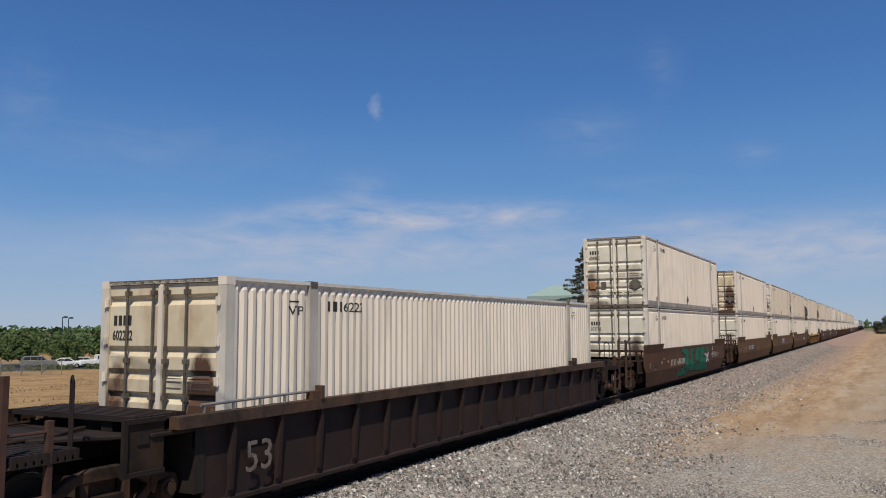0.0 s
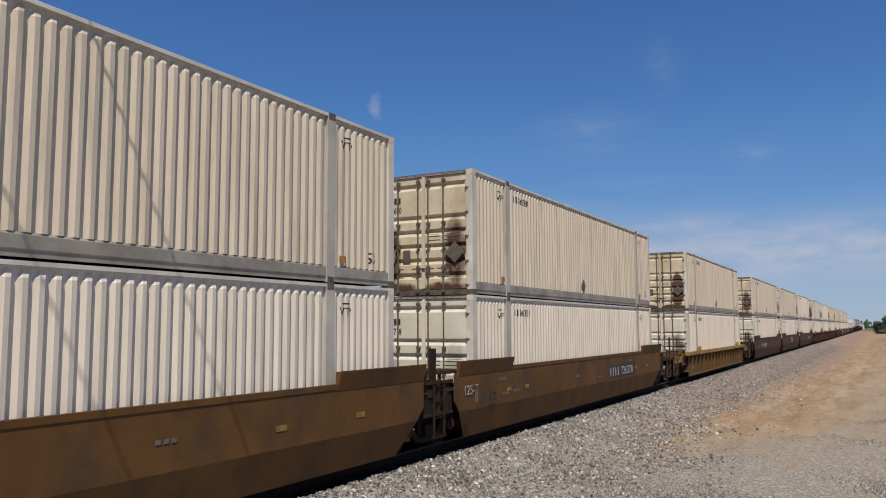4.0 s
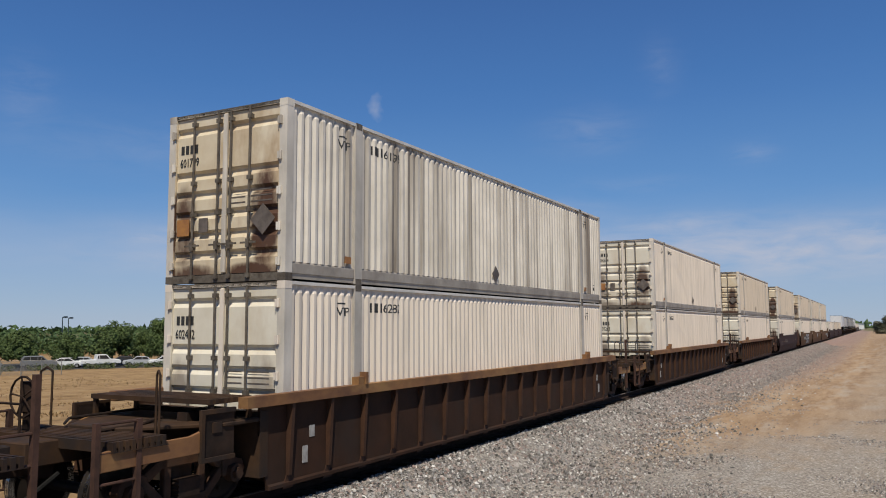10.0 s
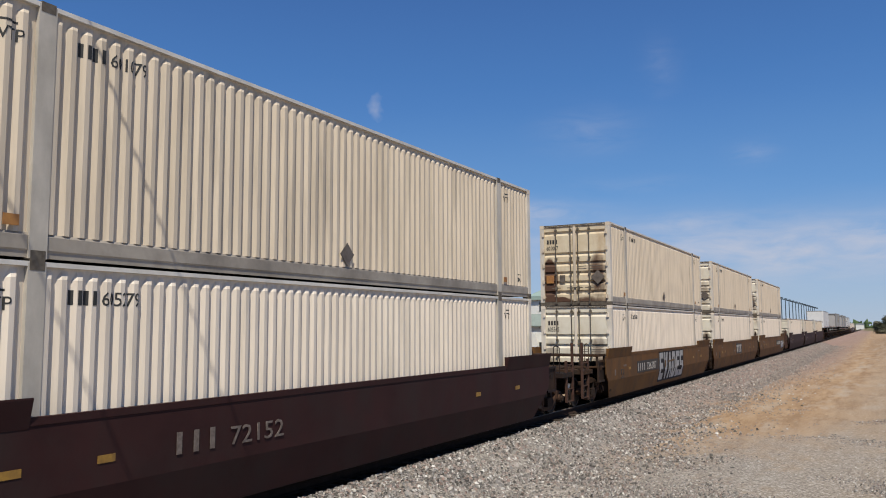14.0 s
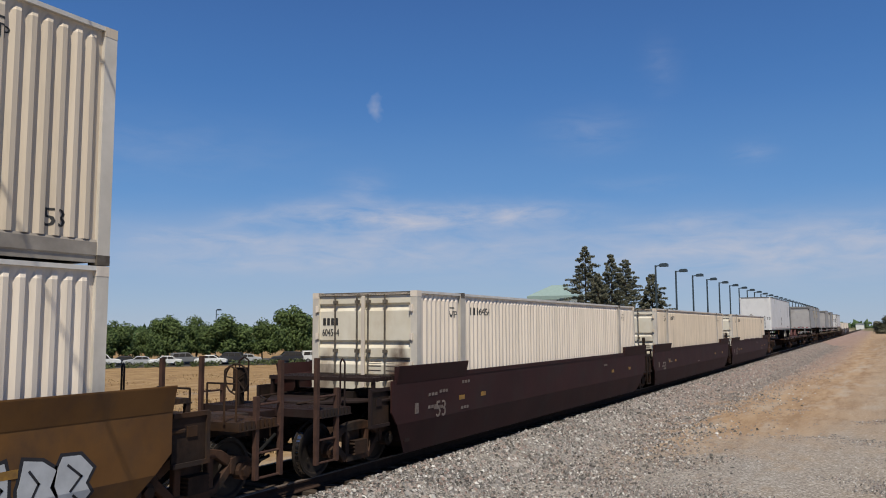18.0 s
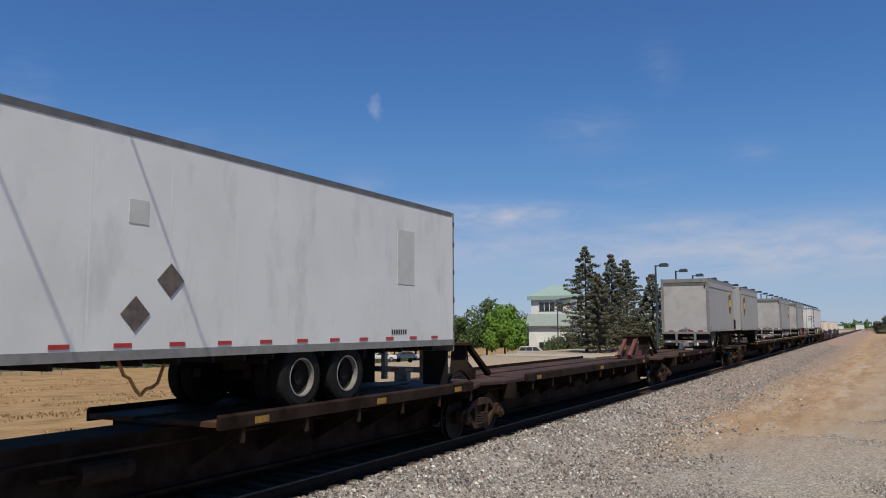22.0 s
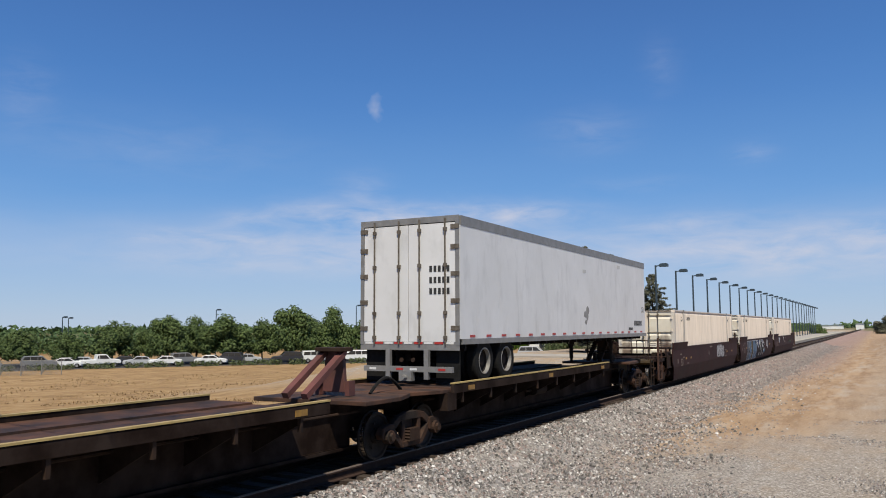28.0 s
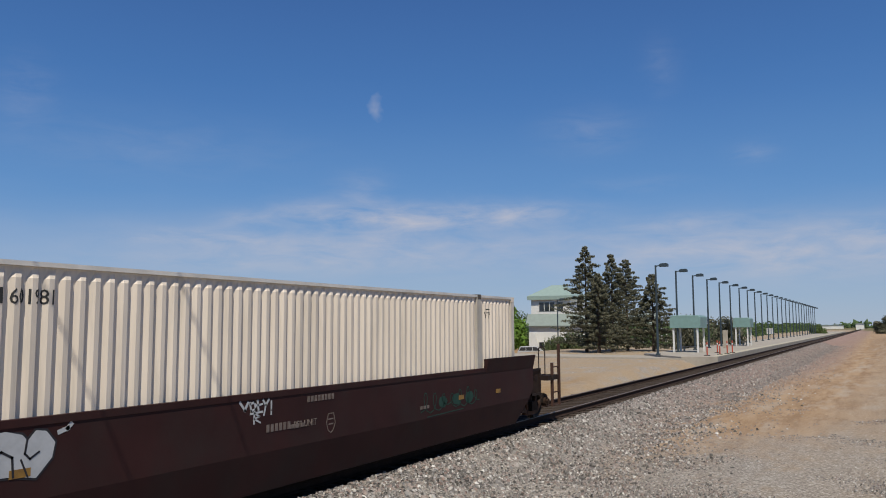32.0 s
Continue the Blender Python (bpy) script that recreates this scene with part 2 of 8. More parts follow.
CHORD = {
    "tan": WELL["tan"], "brown": WELL["brown"], "maroon": WELL["maroon"],
    "rust": surface("orange_rusted_top_chord", (0.24, 0.115, 0.042), (0.115, 0.052, 0.026), 2.2, 0.75, stretch=(1, 0.6, 1), stain=(0.30, 0.17, 0.06), stain_amount=0.6, stain_scale=0.9, stain_stretch=(1, 0.5, 1), low=0.52, high=0.62),
    "yellow": surface("bright_yellow_top_chord", (0.42, 0.25, 0.05), (0.33, 0.18, 0.04), 2, 0.6, stain=(0.10, 0.06, 0.03), stain_amount=0.7, stain_stretch=(1, 1, 1)),
    "coal": surface("worn_dark_top_chord", (0.065, 0.042, 0.033), (0.032, 0.022, 0.019), 3, 0.75, spec=0.15, stain=(0.12, 0.06, 0.03), stain_amount=0.5, stain_stretch=(1, 1, 1)),
}
# stakes of the rust cars: lighter rust tone with their sunlight painted in
STAKE = surface("lit_rust_stake_paint", (0.0828, 0.0396, 0.0216), (0.0432, 0.0216, 0.01368), 2.0, 0.75, spec=0.15, stain=(0.04, 0.025, 0.02), stain_amount=0.5)
ENDS = {k: surface(f"grimy_{k}_end_gear", c, tuple(q * 0.6 for q in c), 2.5, 0.8, spec=0.15, stain=(0.025, 0.02, 0.018), stain_amount=0.8, stain_stretch=(1, 1, 1), low=0.42, high=0.62) for k, c in dict(tan=(0.062, 0.033, 0.018), brown=(0.044, 0.025, 0.017), maroon=(0.028, 0.015, 0.013), rust=(0.065, 0.036, 0.020), yellow=(0.20, 0.12, 0.038), coal=(0.027, 0.019, 0.017)).items()}
M["ink"] = surface("black_stencil_paint", (0.03, 0.03, 0.03), None, 8, 0.7)
M["chalk"] = surface("white_stencil_paint", (0.42, 0.40, 0.37), (0.24, 0.225, 0.205), 8, 0.7)
M["faded"] = surface("faded_stencil_paint", (0.19, 0.155, 0.135), (0.10, 0.075, 0.062), 14, 0.8)
M["panel_grey"] = surface("dark_grey_number_panel", (0.036, 0.031, 0.028), None, 4, 0.7)
M["placard"] = surface("weathered_dark_placard", (0.15, 0.125, 0.105), (0.075, 0.06, 0.05), 6, 0.6)
M["placard_pale"] = surface("faded_grey_placard", (0.36, 0.35, 0.335), (0.22, 0.21, 0.20), 6, 0.6)
M["post"] = surface("grimy_container_post_paint", (0.5564, 0.5117, 0.4471), (0.4272, 0.3925, 0.3378), 1.5, 0.6, stain=(0.22, 0.20, 0.175), stain_amount=0.5, stain_stretch=(1, 1, 0.3), spec=0.25)
M["corner"] = surface("scuffed_container_corner_paint", (0.6797, 0.6266, 0.5469), (0.5416, 0.4991, 0.4301), 1.5, 0.6, stain=(0.25, 0.225, 0.19), stain_amount=0.4, stain_stretch=(1, 1, 0.3), spec=0.25)
M["orange_label"] = surface("orange_label", (0.42, 0.20, 0.05), (0.24, 0.10, 0.04), 5, 0.6)
M["yellow_mark"] = surface("grimy_yellow_reflector", (0.34, 0.19, 0.03), (0.17, 0.09, 0.025), 7, 0.6)
M["red_brown"] = surface("red_oxide_hitch_paint", (0.15, 0.052, 0.042), (0.10, 0.038, 0.03), 2.5, 0.65, stain=(0.04, 0.025, 0.02), stain_amount=0.6, stain_stretch=(1, 1, 1))
M["deck"] = surface("worn_steel_deck", (0.0425, 0.028, 0.023), (0.0225, 0.0155, 0.013), 2.0, 0.75, spec=0.2, stain=RUST, stain_amount=0.5, stain_stretch=(1, 1, 1))
M["deck_edge"] = surface("dull_brown_deck_edge", (0.02205, 0.01155, 0.00735), (0.01155, 0.006825, 0.004725), 1.5, 0.8, spec=0.08, stain=(0.04, 0.03, 0.025), stain_amount=0.6, stain_stretch=(1, 1, 1))
M["deck_yellow"] = surface("worn_yellow_deck_edge", (0.15, 0.095, 0.030), (0.06, 0.038, 0.020), 1.5, 0.75, spec=0.15, stain=(0.06, 0.045, 0.03), stain_amount=0.9, stain_stretch=(1, 1, 1), low=0.45, high=0.6)
M["trailer"] = surface("silver_grey_trailer_panel", (0.3227, 0.3227, 0.3186), (0.2819, 0.2819, 0.2778), 0.8, 0.5, stain=(0.24, 0.23, 0.21), stain_amount=0.35, stain_stretch=(1, 1.5, 0.3))
M["trailer_white"] = surface("scuffed_white_trailer_panel", (0.6673, 0.6673, 0.6588), (0.5903, 0.5903, 0.5775), 0.7, 0.45, stain=(0.38, 0.38, 0.37), stain_amount=0.5, stain_stretch=(1, 1.3, 0.5), low=0.52, high=0.74)
M["door_white"] = surface("pale_roller_door_paint", (0.399, 0.3885, 0.378), (0.3255, 0.315, 0.3045), 0.9, 0.5, stain=(0.22, 0.20, 0.18), stain_amount=0.45, stain_stretch=(1, 1, 0.8), low=0.5, high=0.72)
M["yellow_lip"] = surface("pale_yellow_deck_lip", (0.44, 0.33, 0.13), (0.30, 0.21, 0.08), 3, 0.6)
M["alloy"] = surface("dull_aluminium_rail", (0.26, 0.255, 0.245), (0.19, 0.185, 0.175), 5, 0.5, 0.3)
M["roof_rail"] = surface("dark_grey_roof_rail", (0.16, 0.155, 0.15), (0.11, 0.105, 0.10), 4, 0.5, 0.3)
M["tyre"] = surface("black_tyre_rubber", (0.017, 0.0165, 0.016), (0.011, 0.011, 0.0105), 12, 0.9, spec=0.1, bump=0.3)
M["rim"] = surface("pale_steel_rim", (0.34, 0.33, 0.31), (0.22, 0.21, 0.195), 8, 0.45, 0.4)
M["red_tape"] = surface("red_reflective_tape", (0.40, 0.035, 0.03), None, 8, 0.4)
M["white_tape"] = surface("white_reflective_tape", (0.68, 0.68, 0.66), None, 8, 0.4)
M["shield_brown"] = surface("brown_emblem_paint", (0.055, 0.028, 0.014), None, 8, 0.5)
M["shield_gold"] = surface("golden_yellow_emblem_paint", (0.62, 0.37, 0.03), (0.52, 0.36, 0.02), 3, 0.5)


# ------------------------------------------------------------------ mesh helpers
def box(bm, x0, x1, y0, y1, z0, z1):
    vs = [bm.verts.new((x, y, z)) for z in (z0, z1) for y in (y0, y1) for x in (x0, x1)]
    for f in ((0, 2, 3, 1), (4, 5, 7, 6), (0, 1, 5, 4), (2, 6, 7, 3), (0, 4, 6, 2), (1, 3, 7, 5)):
        bm.faces.new([vs[i] for i in f])


def prism(bm, pts, lo, hi, axis):
    """A closed outline of 2D points drawn out from lo to hi: axis x takes (y, z), y takes (x, z), z takes (x, y)."""
    put = {"x": lambda a, b, c: (c, a, b), "y": lambda a, b, c: (a, c, b), "z": lambda a, b, c: (a, b, c)}[axis]
    a = [bm.verts.new(put(p, q, lo)) for p, q in pts]
    b = [bm.verts.new(put(p, q, hi)) for p, q in pts]
    n = len(pts)
    made = [bm.faces.new(a), bm.faces.new(b[::-1])]
    for i in range(n):
        j = (i + 1) % n
        made.append(bm.faces.new((a[i], b[i], b[j], a[j])))
    bmesh.ops.recalc_face_normals(bm, faces=made)


def tube(bm, p0, p1, r, seg=8, r2=None):
    p0, p1 = Vector(p0), Vector(p1)
    d = (p1 - p0).normalized()
    u = d.orthogonal().normalized()
    v = d.cross(u)
    rings = []
    for c, rr in ((p0, r), (p1, r if r2 is None else r2)):
        rings.append([bm.verts.new(c + (u * math.cos(2 * math.pi * k / seg) + v * math.sin(2 * math.pi * k / seg)) * rr) for k in range(seg)])
    for k in range(seg):
        j = (k + 1) % seg
        bm.faces.new((rings[0][k], rings[0][j], rings[1][j], rings[1][k]))
    bm.faces.new(rings[0][::-1])
    bm.faces.new(rings[1])


def pipe(bm, pts, r, seg=6):
    for a, b in zip(pts, pts[1:]):
        tube(bm, a, b, r, seg)


def lathe_x(bm, profile, seg=28, x=0.0, y=0.0, z=0.0):
    """A closed profile of (x offset, radius) turned round the x axis."""
    rings = []
    for k in range(seg):
        a = 2 * math.pi * k / seg
        rings.append([bm.verts.new((x + px, y + pr * math.cos(a), z + pr * math.sin(a))) for px, pr in profile])
    n = len(profile)
    for k in range(seg):
        j = (k + 1) % seg
        for i in range(n):
            q = (i + 1) % n
            bm.faces.new((rings[k][i], rings[k][q], rings[j][q], rings[j][i]))


MESHES = {}


def mesh_of(key, build, material, bevel=0.0, smooth=False):
    k = (key, material.name)
    if k not in MESHES:
        bm = bmesh.new()
        build(bm)
        if bevel:
            bmesh.ops.bevel(bm, geom=[e for e in bm.edges if len(e.link_faces) == 2 and e.calc_face_angle(0) > 0.6], offset=bevel, segments=1, affect="EDGES", clamp_overlap=True)
        bmesh.ops.recalc_face_normals(bm, faces=bm.faces)
        me = bpy.data.meshes.new(key if isinstance(key, str) else key[0])
        bm.to_mesh(me)
        bm.free()
        me.materials.append(material)
        if smooth:
            me.polygons.foreach_set("use_smooth", [True] * len(me.polygons))
        MESHES[k] = me
    return MESHES[k]


def part(name, key, build, material, parent, label="", at=(0, 0, 0), bevel=0.0, smooth=False):
    """One mesh object under a thing or a part; alike pieces share their mesh by key."""
    ob = new(name, mesh_of(key, build, material, bevel, smooth))
    ob.parent = parent
    ob.location = at
    return tagged(ob, label) if label else ob


def thing(name, label, category, group="", at=(0, 0, 0), kind=""):
    ob = new(name)
    ob.location = at
    return tagged(ob, label, category, group, kind)


def lone(name, key, build, material, label, category, group="", at=(0, 0, 0), kind="", bevel=0.0, smooth=False):
    ob = new(name, mesh_of(key, build, material, bevel, smooth))
    ob.location = at
    return tagged(ob, label, category, group, kind)


def lettering(text, size, depth=0.004):
    """Raised letters of the built-in font, in the plane x = 0, read from +x, running along +y."""
    def build(bm):
        cu = bpy.data.curves.new("lettering", "FONT")
        cu.body, cu.size, cu.extrude, cu.resolution_u = text, size, depth, 2
        ob = bpy.data.objects.new("lettering", cu)
        scene.collection.objects.link(ob)
        dg = bpy.context.evaluated_depsgraph_get()
        me = bpy.data.meshes.new_from_object(ob.evaluated_get(dg))
        me.transform(Matrix(((0, 0, 1, 0), (1, 0, 0, 0), (0, 1, 0, 0), (0, 0, 0, 1))))
        bm.from_mesh(me)
        bpy.data.objects.remove(ob)
        bpy.data.curves.remove(cu)
        bpy.data.meshes.remove(me)
    return build


def condensed(text, size, k):
    """Lettering squeezed along its line."""
    build = lettering(text, size)

    def b(bm):
        build(bm)
        bmesh.ops.scale(bm, vec=(1, k, 1), verts=bm.verts)
    return b


def facing_front(build):
    """Turns lettering from the side plane to the leading end, read from -y, running along +x."""
    def turned(bm):
        build(bm)
        bmesh.ops.transform(bm, matrix=Matrix.Rotation(radians(-90), 4, "Z"), verts=bm.verts)
    return turned


MOVERS = []     # (thing, place along the train, height)
WHEELS = []     # (wheelset, place along the train)


def aboard(ob, s, z=0.0):
    ob.location = (TRACK, s, z)
    MOVERS.append((ob, s, z))
    return ob


# ------------------------------------------------------------------ ground
def ground_height(x, y):
    """Height of the land: track bed, ballast shoulders, the low yard on the camera side and the field beyond."""
    d = x - TRACK
    pts = ((-5000, -4.0), (-130, -3.3), (-45, -2.6), (-18, -1.2), (-5.0, -0.85), (-3.0, -0.75), (-1.75, -0.24), (0.98, -0.235), (1.22, -0.165), (1.85, -0.18), (3.0, -0.62), (4.5, -0.68), (9.5, -0.6), (14, -0.45), (40, -0.4), (5000, -0.4))
    for (a, za), (b, zb) in zip(pts, pts[1:]):
        if d <= b:
            k = (d - a) / (b - a)
            break
    z = za + (zb - za) * k
    # raised crossing approach under and behind the camera
    if d > 5.5:
        k = min(1, max(0, (9.5 - y) / 6)) * min(1, max(0, (d - 5.5) / 3))
        z += (1.55) * k * k * (3 - 2 * k)
    # levelled dirt in front of the platform
    if -30 < d < -2.6 and y > 30:
        k = min(1, (y - 30) / 18) * min(1, (d + 30) / 8) * min(1, (-2.6 - d) / 1.5)
        z += (max(z, -0.06) - z) * k * k * (3 - 2 * k)
    # low dirt bank far along the yard
    if d > 8:
        k = max(0, 1 - abs(y - 150) / 90) * min(1, max(0, (d - 8) / 3))
        z += 1.3 * k
    return z


def ground_material():
    m = bpy.data.materials.new("dry_ground")
    m.use_nodes = True
    nt = m.node_tree
    L = nt.links.new
    b = nt.nodes["Principled BSDF"]
    b.inputs["Roughness"].default_value, b.inputs["Specular IOR Level"].default_value = 0.95, 0.15
    geo = nt.nodes.new("ShaderNodeNewGeometry")
    sep = nt.nodes.new("ShaderNodeSeparateXYZ")
    L(geo.outputs["Position"], sep.inputs[0])

    def tex(scale, detail=5, rough=0.6, stretch=None):
        n = nt.nodes.new("ShaderNodeTexNoise")
        n.inputs["Scale"].default_value, n.inputs["Detail"].default_value, n.inputs["Roughness"].default_value = scale, detail, rough
        if stretch:
            mp = nt.nodes.new("ShaderNodeMapping")
            mp.inputs["Scale"].default_value = stretch
            L(geo.outputs["Position"], mp.inputs[0])
            L(mp.outputs[0], n.inputs["Vector"])
        else:
            L(geo.outputs["Position"], n.inputs["Vector"])
        return n.outputs["Fac"]

    def math_node(op, a, bb, clamp=False):
        n = nt.nodes.new("ShaderNodeMath")
        n.operation, n.use_clamp = op, clamp
        for i, v in enumerate((a, bb)):
            if isinstance(v, (int, float)):
                n.inputs[i].default_value = v
            else:
                L(v, n.inputs[i])
        return n.outputs[0]

    def ramp(v, stops):
        n = nt.nodes.new("ShaderNodeValToRGB")
        cr = n.color_ramp
        for e, (pos, c) in zip((cr.elements[0], cr.elements[1]), (stops[0], stops[-1])):
            e.position, e.color = pos, (*c, 1)
        for pos, c in stops[1:-1]:
            cr.elements.new(pos).color = (*c, 1)
        L(v, n.inputs[0])
        return n.outputs[0]

    def mix(f, a, bb):
        n = nt.nodes.new("ShaderNodeMixRGB")
        L(f, n.inputs[0])
        L(a, n.inputs[1])
        L(bb, n.inputs[2])
        return n.outputs[0]

    def step(v, lo, hi):
        n = nt.nodes.new("ShaderNodeMapRange")
        n.inputs["From Min"].default_value, n.inputs["From Max"].default_value = lo, hi
        n.interpolation_type = "SMOOTHSTEP"
        L(v, n.inputs["Value"])
        return n.outputs["Result"]

    big = tex(0.35, 6, 0.65)
    mid = tex(1.3, 6, 0.65)
    fine = tex(26, 4, 0.7)
    tiny = tex(70, 3, 0.7)
    # tan field of cut dry grass
    field = ramp(tex(0.5, 8, 0.78), ((0.34, (0.19, 0.115, 0.054)), (0.5, (0.30, 0.192, 0.090)), (0.66, (0.39, 0.268, 0.135))))
    field = mix(math_node("MULTIPLY", step(tex(0.9, 7, 0.75), 0.55, 0.72), 0.55), field, ramp(fine, ((0.3, (0.20, 0.12, 0.06)), (0.7, (0.33, 0.21, 0.11)))))
    # sandy dirt of the yard
    sand = ramp(tex(1.1, 7, 0.7, (1.9, 0.24, 1.0)), ((0.28, (0.255, 0.162, 0.092)), (0.5, (0.37, 0.25, 0.148)), (0.72, (0.455, 0.33, 0.212))))
    sand = mix(math_node("MULTIPLY", step(fine, 0.5, 0.72), 0.3), sand, ramp(tiny, ((0.3, (0.24, 0.165, 0.11)), (0.7, (0.42, 0.32, 0.22)))))
    sand = mix(math_node("MULTIPLY", step(tex(0.75, 8, 0.72, (1.8, 0.30, 1.0)), 0.48, 0.62), 0.8), sand, ramp(fine, ((0.3, (0.20, 0.125, 0.07)), (0.7, (0.33, 0.215, 0.125)))))
    sand = mix(math_node("MULTIPLY", step(tex(0.55, 7, 0.7, (1.8, 0.35, 1.0)), 0.50, 0.64), 0.7), sand, ramp(fine, ((0.3, (0.33, 0.27, 0.205)), (0.7, (0.50, 0.42, 0.33)))))
    # grey crushed gravel
    gravel = ramp(fine, ((0.32, (0.075, 0.068, 0.062)), (0.5, (0.23, 0.215, 0.195)), (0.68, (0.46, 0.435, 0.40))))
    gravel_red = ramp(fine, ((0.30, (0.16, 0.10, 0.082)), (0.5, (0.285, 0.20, 0.165)), (0.70, (0.39, 0.295, 0.25))))
    dust = ramp(fine, ((0.30, (0.235, 0.17, 0.108)), (0.5, (0.35, 0.265, 0.175)), (0.70, (0.45, 0.355, 0.245))))
    # bed: dirty dark ballast, blackened further to paint in the train's shade
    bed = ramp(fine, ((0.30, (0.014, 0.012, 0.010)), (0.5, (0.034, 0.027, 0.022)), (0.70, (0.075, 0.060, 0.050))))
    dusty_gravel = ramp(fine, ((0.32, (0.12, 0.10, 0.085)), (0.5, (0.29, 0.255, 0.215)), (0.68, (0.50, 0.46, 0.405))))
    patchy = tex(0.8, 8, 0.72, (1.0, 0.5, 1.0))
    cells = nt.nodes.new("ShaderNodeTexVoronoi")
    cells.inputs["Scale"].default_value = 27.0
    L(geo.outputs["Position"], cells.inputs["Vector"])
    grey = nt.nodes.new("ShaderNodeSeparateColor")
    L(cells.outputs["Color"], grey.inputs[0])
    pebble = ramp(grey.outputs[0], ((0.0, (0.11, 0.094, 0.078)), (0.45, (0.275, 0.242, 0.203)), (0.8, (0.42, 0.375, 0.322)), (1.0, (0.68, 0.64, 0.58))))
    half = nt.nodes.new("ShaderNodeValue")
    half.outputs[0].default_value = 0.55
    dusty_gravel = mix(half.outputs[0], dusty_gravel, pebble)
    gravel = mix(half.outputs[0], gravel, pebble)
    wob = math_node("MULTIPLY", math_node("SUBTRACT", mid, 0.5), 2.2)
    wide = math_node("MULTIPLY", math_node("SUBTRACT", big, 0.5), 7.0)
    across = math_node("ADD", sep.outputs["X"], wob)
    along = math_node("ADD", sep.outputs["Y"], wide)
    # yard: gravel close by, sand further on, dust at the side of the vehicle track
    near = step(math_node("ADD", math_node("ADD", along, math_node("MULTIPLY", across, -1.0)), math_node("MULTIPLY", patchy, 14.0)), 40.0, 27.0)
    far_mix = math_node("MULTIPLY", step(math_node("ADD", along, math_node("ADD", math_node("MULTIPLY", across, -7.0), math_node("MULTIPLY", patchy, 26.0))), 76, 118), math_node("MULTIPLY", step(across, -1.6, -4.2), 0.75))
    yard = mix(near, mix(far_mix, sand, gravel_red), mix(step(patchy, 0.53, 0.80), dusty_gravel, sand))
    yard = mix(math_node("MULTIPLY", step(math_node("ADD", math_node("ADD", across, math_node("MULTIPLY", along, -0.03)), math_node("MULTIPLY", patchy, 4.0)), -1.6, 1.6), 0.55), yard, mix(half.outputs[0], dust, pebble))
    # ballast strip: clean grey close by, reddish further along
    strip = mix(step(math_node("ADD", along, math_node("MULTIPLY", patchy, 16.0)), 26, 58), gravel, gravel_red)
    edge = step(math_node("ADD", math_node("ADD", math_node("ADD", across, math_node("MULTIPLY", step(along, 22, 75), -0.5)), math_node("MULTIPLY", patchy, 3.0)), math_node("MULTIPLY", math_node("SUBTRACT", fine, 0.5), 2.0)), -5.6, -3.6)
    side = mix(edge, strip, yard)
    # the blackened bed stops about where the train's shade meets lit ballast
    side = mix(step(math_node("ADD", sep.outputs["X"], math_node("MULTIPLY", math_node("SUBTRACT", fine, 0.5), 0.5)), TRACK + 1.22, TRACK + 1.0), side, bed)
    # past the far rail the same near-black stands in for the train's shadow
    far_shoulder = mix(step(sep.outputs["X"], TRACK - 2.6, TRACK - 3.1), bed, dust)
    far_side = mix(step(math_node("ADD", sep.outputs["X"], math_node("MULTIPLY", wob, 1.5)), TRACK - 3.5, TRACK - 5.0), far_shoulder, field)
    bare = math_node("MULTIPLY", step(along, 34, 46), step(math_node("ADD", sep.outputs["X"], wob), -46, -38))
    far_side = mix(math_node("MULTIPLY", bare, step(sep.outputs["X"], TRACK - 2.2, TRACK - 2.9)), far_side, mix(step(patchy, 0.45, 0.65), dust, dusty_gravel))
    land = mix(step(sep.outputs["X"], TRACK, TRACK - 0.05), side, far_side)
    # dark asphalt of the parking lot, also painting in the trees' shade
    away = math_node("SQRT", math_node("ADD", math_node("MULTIPLY", sep.outputs["X"], sep.outputs["X"]), math_node("MULTIPLY", sep.outputs["Y"], sep.outputs["Y"])), 0.0)
    lot = math_node("MULTIPLY", math_node("MULTIPLY", step(away, 117.5, 119.5), step(away, 152, 146)), step(sep.outputs["X"], -48, -54))
    land = mix(lot, land, ramp(fine, ((0.3, (0.045, 0.044, 0.042)), (0.7, (0.075, 0.072, 0.068)))))
    # grey-green farmland in the distance
    farm = ramp(tex(0.02, 4), ((0.35, (0.17, 0.13, 0.07)), (0.65, (0.11, 0.12, 0.05))))
    land = mix(step(sep.outputs["Y"], 420, 620), land, farm)
    land = mix(step(sep.outputs["X"], -170, -230), land, farm)
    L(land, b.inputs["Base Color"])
    bp = nt.nodes.new("ShaderNodeBump")
    bp.inputs["Strength"].default_value, bp.inputs["Distance"].default_value = 0.9, 0.05
    L(math_node("ADD", math_node("MULTIPLY", fine, 0.7), math_node("MULTIPLY", mid, 0.05)), bp.inputs["Height"])
    L(bp.outputs[0], b.inputs["Normal"])
    return m


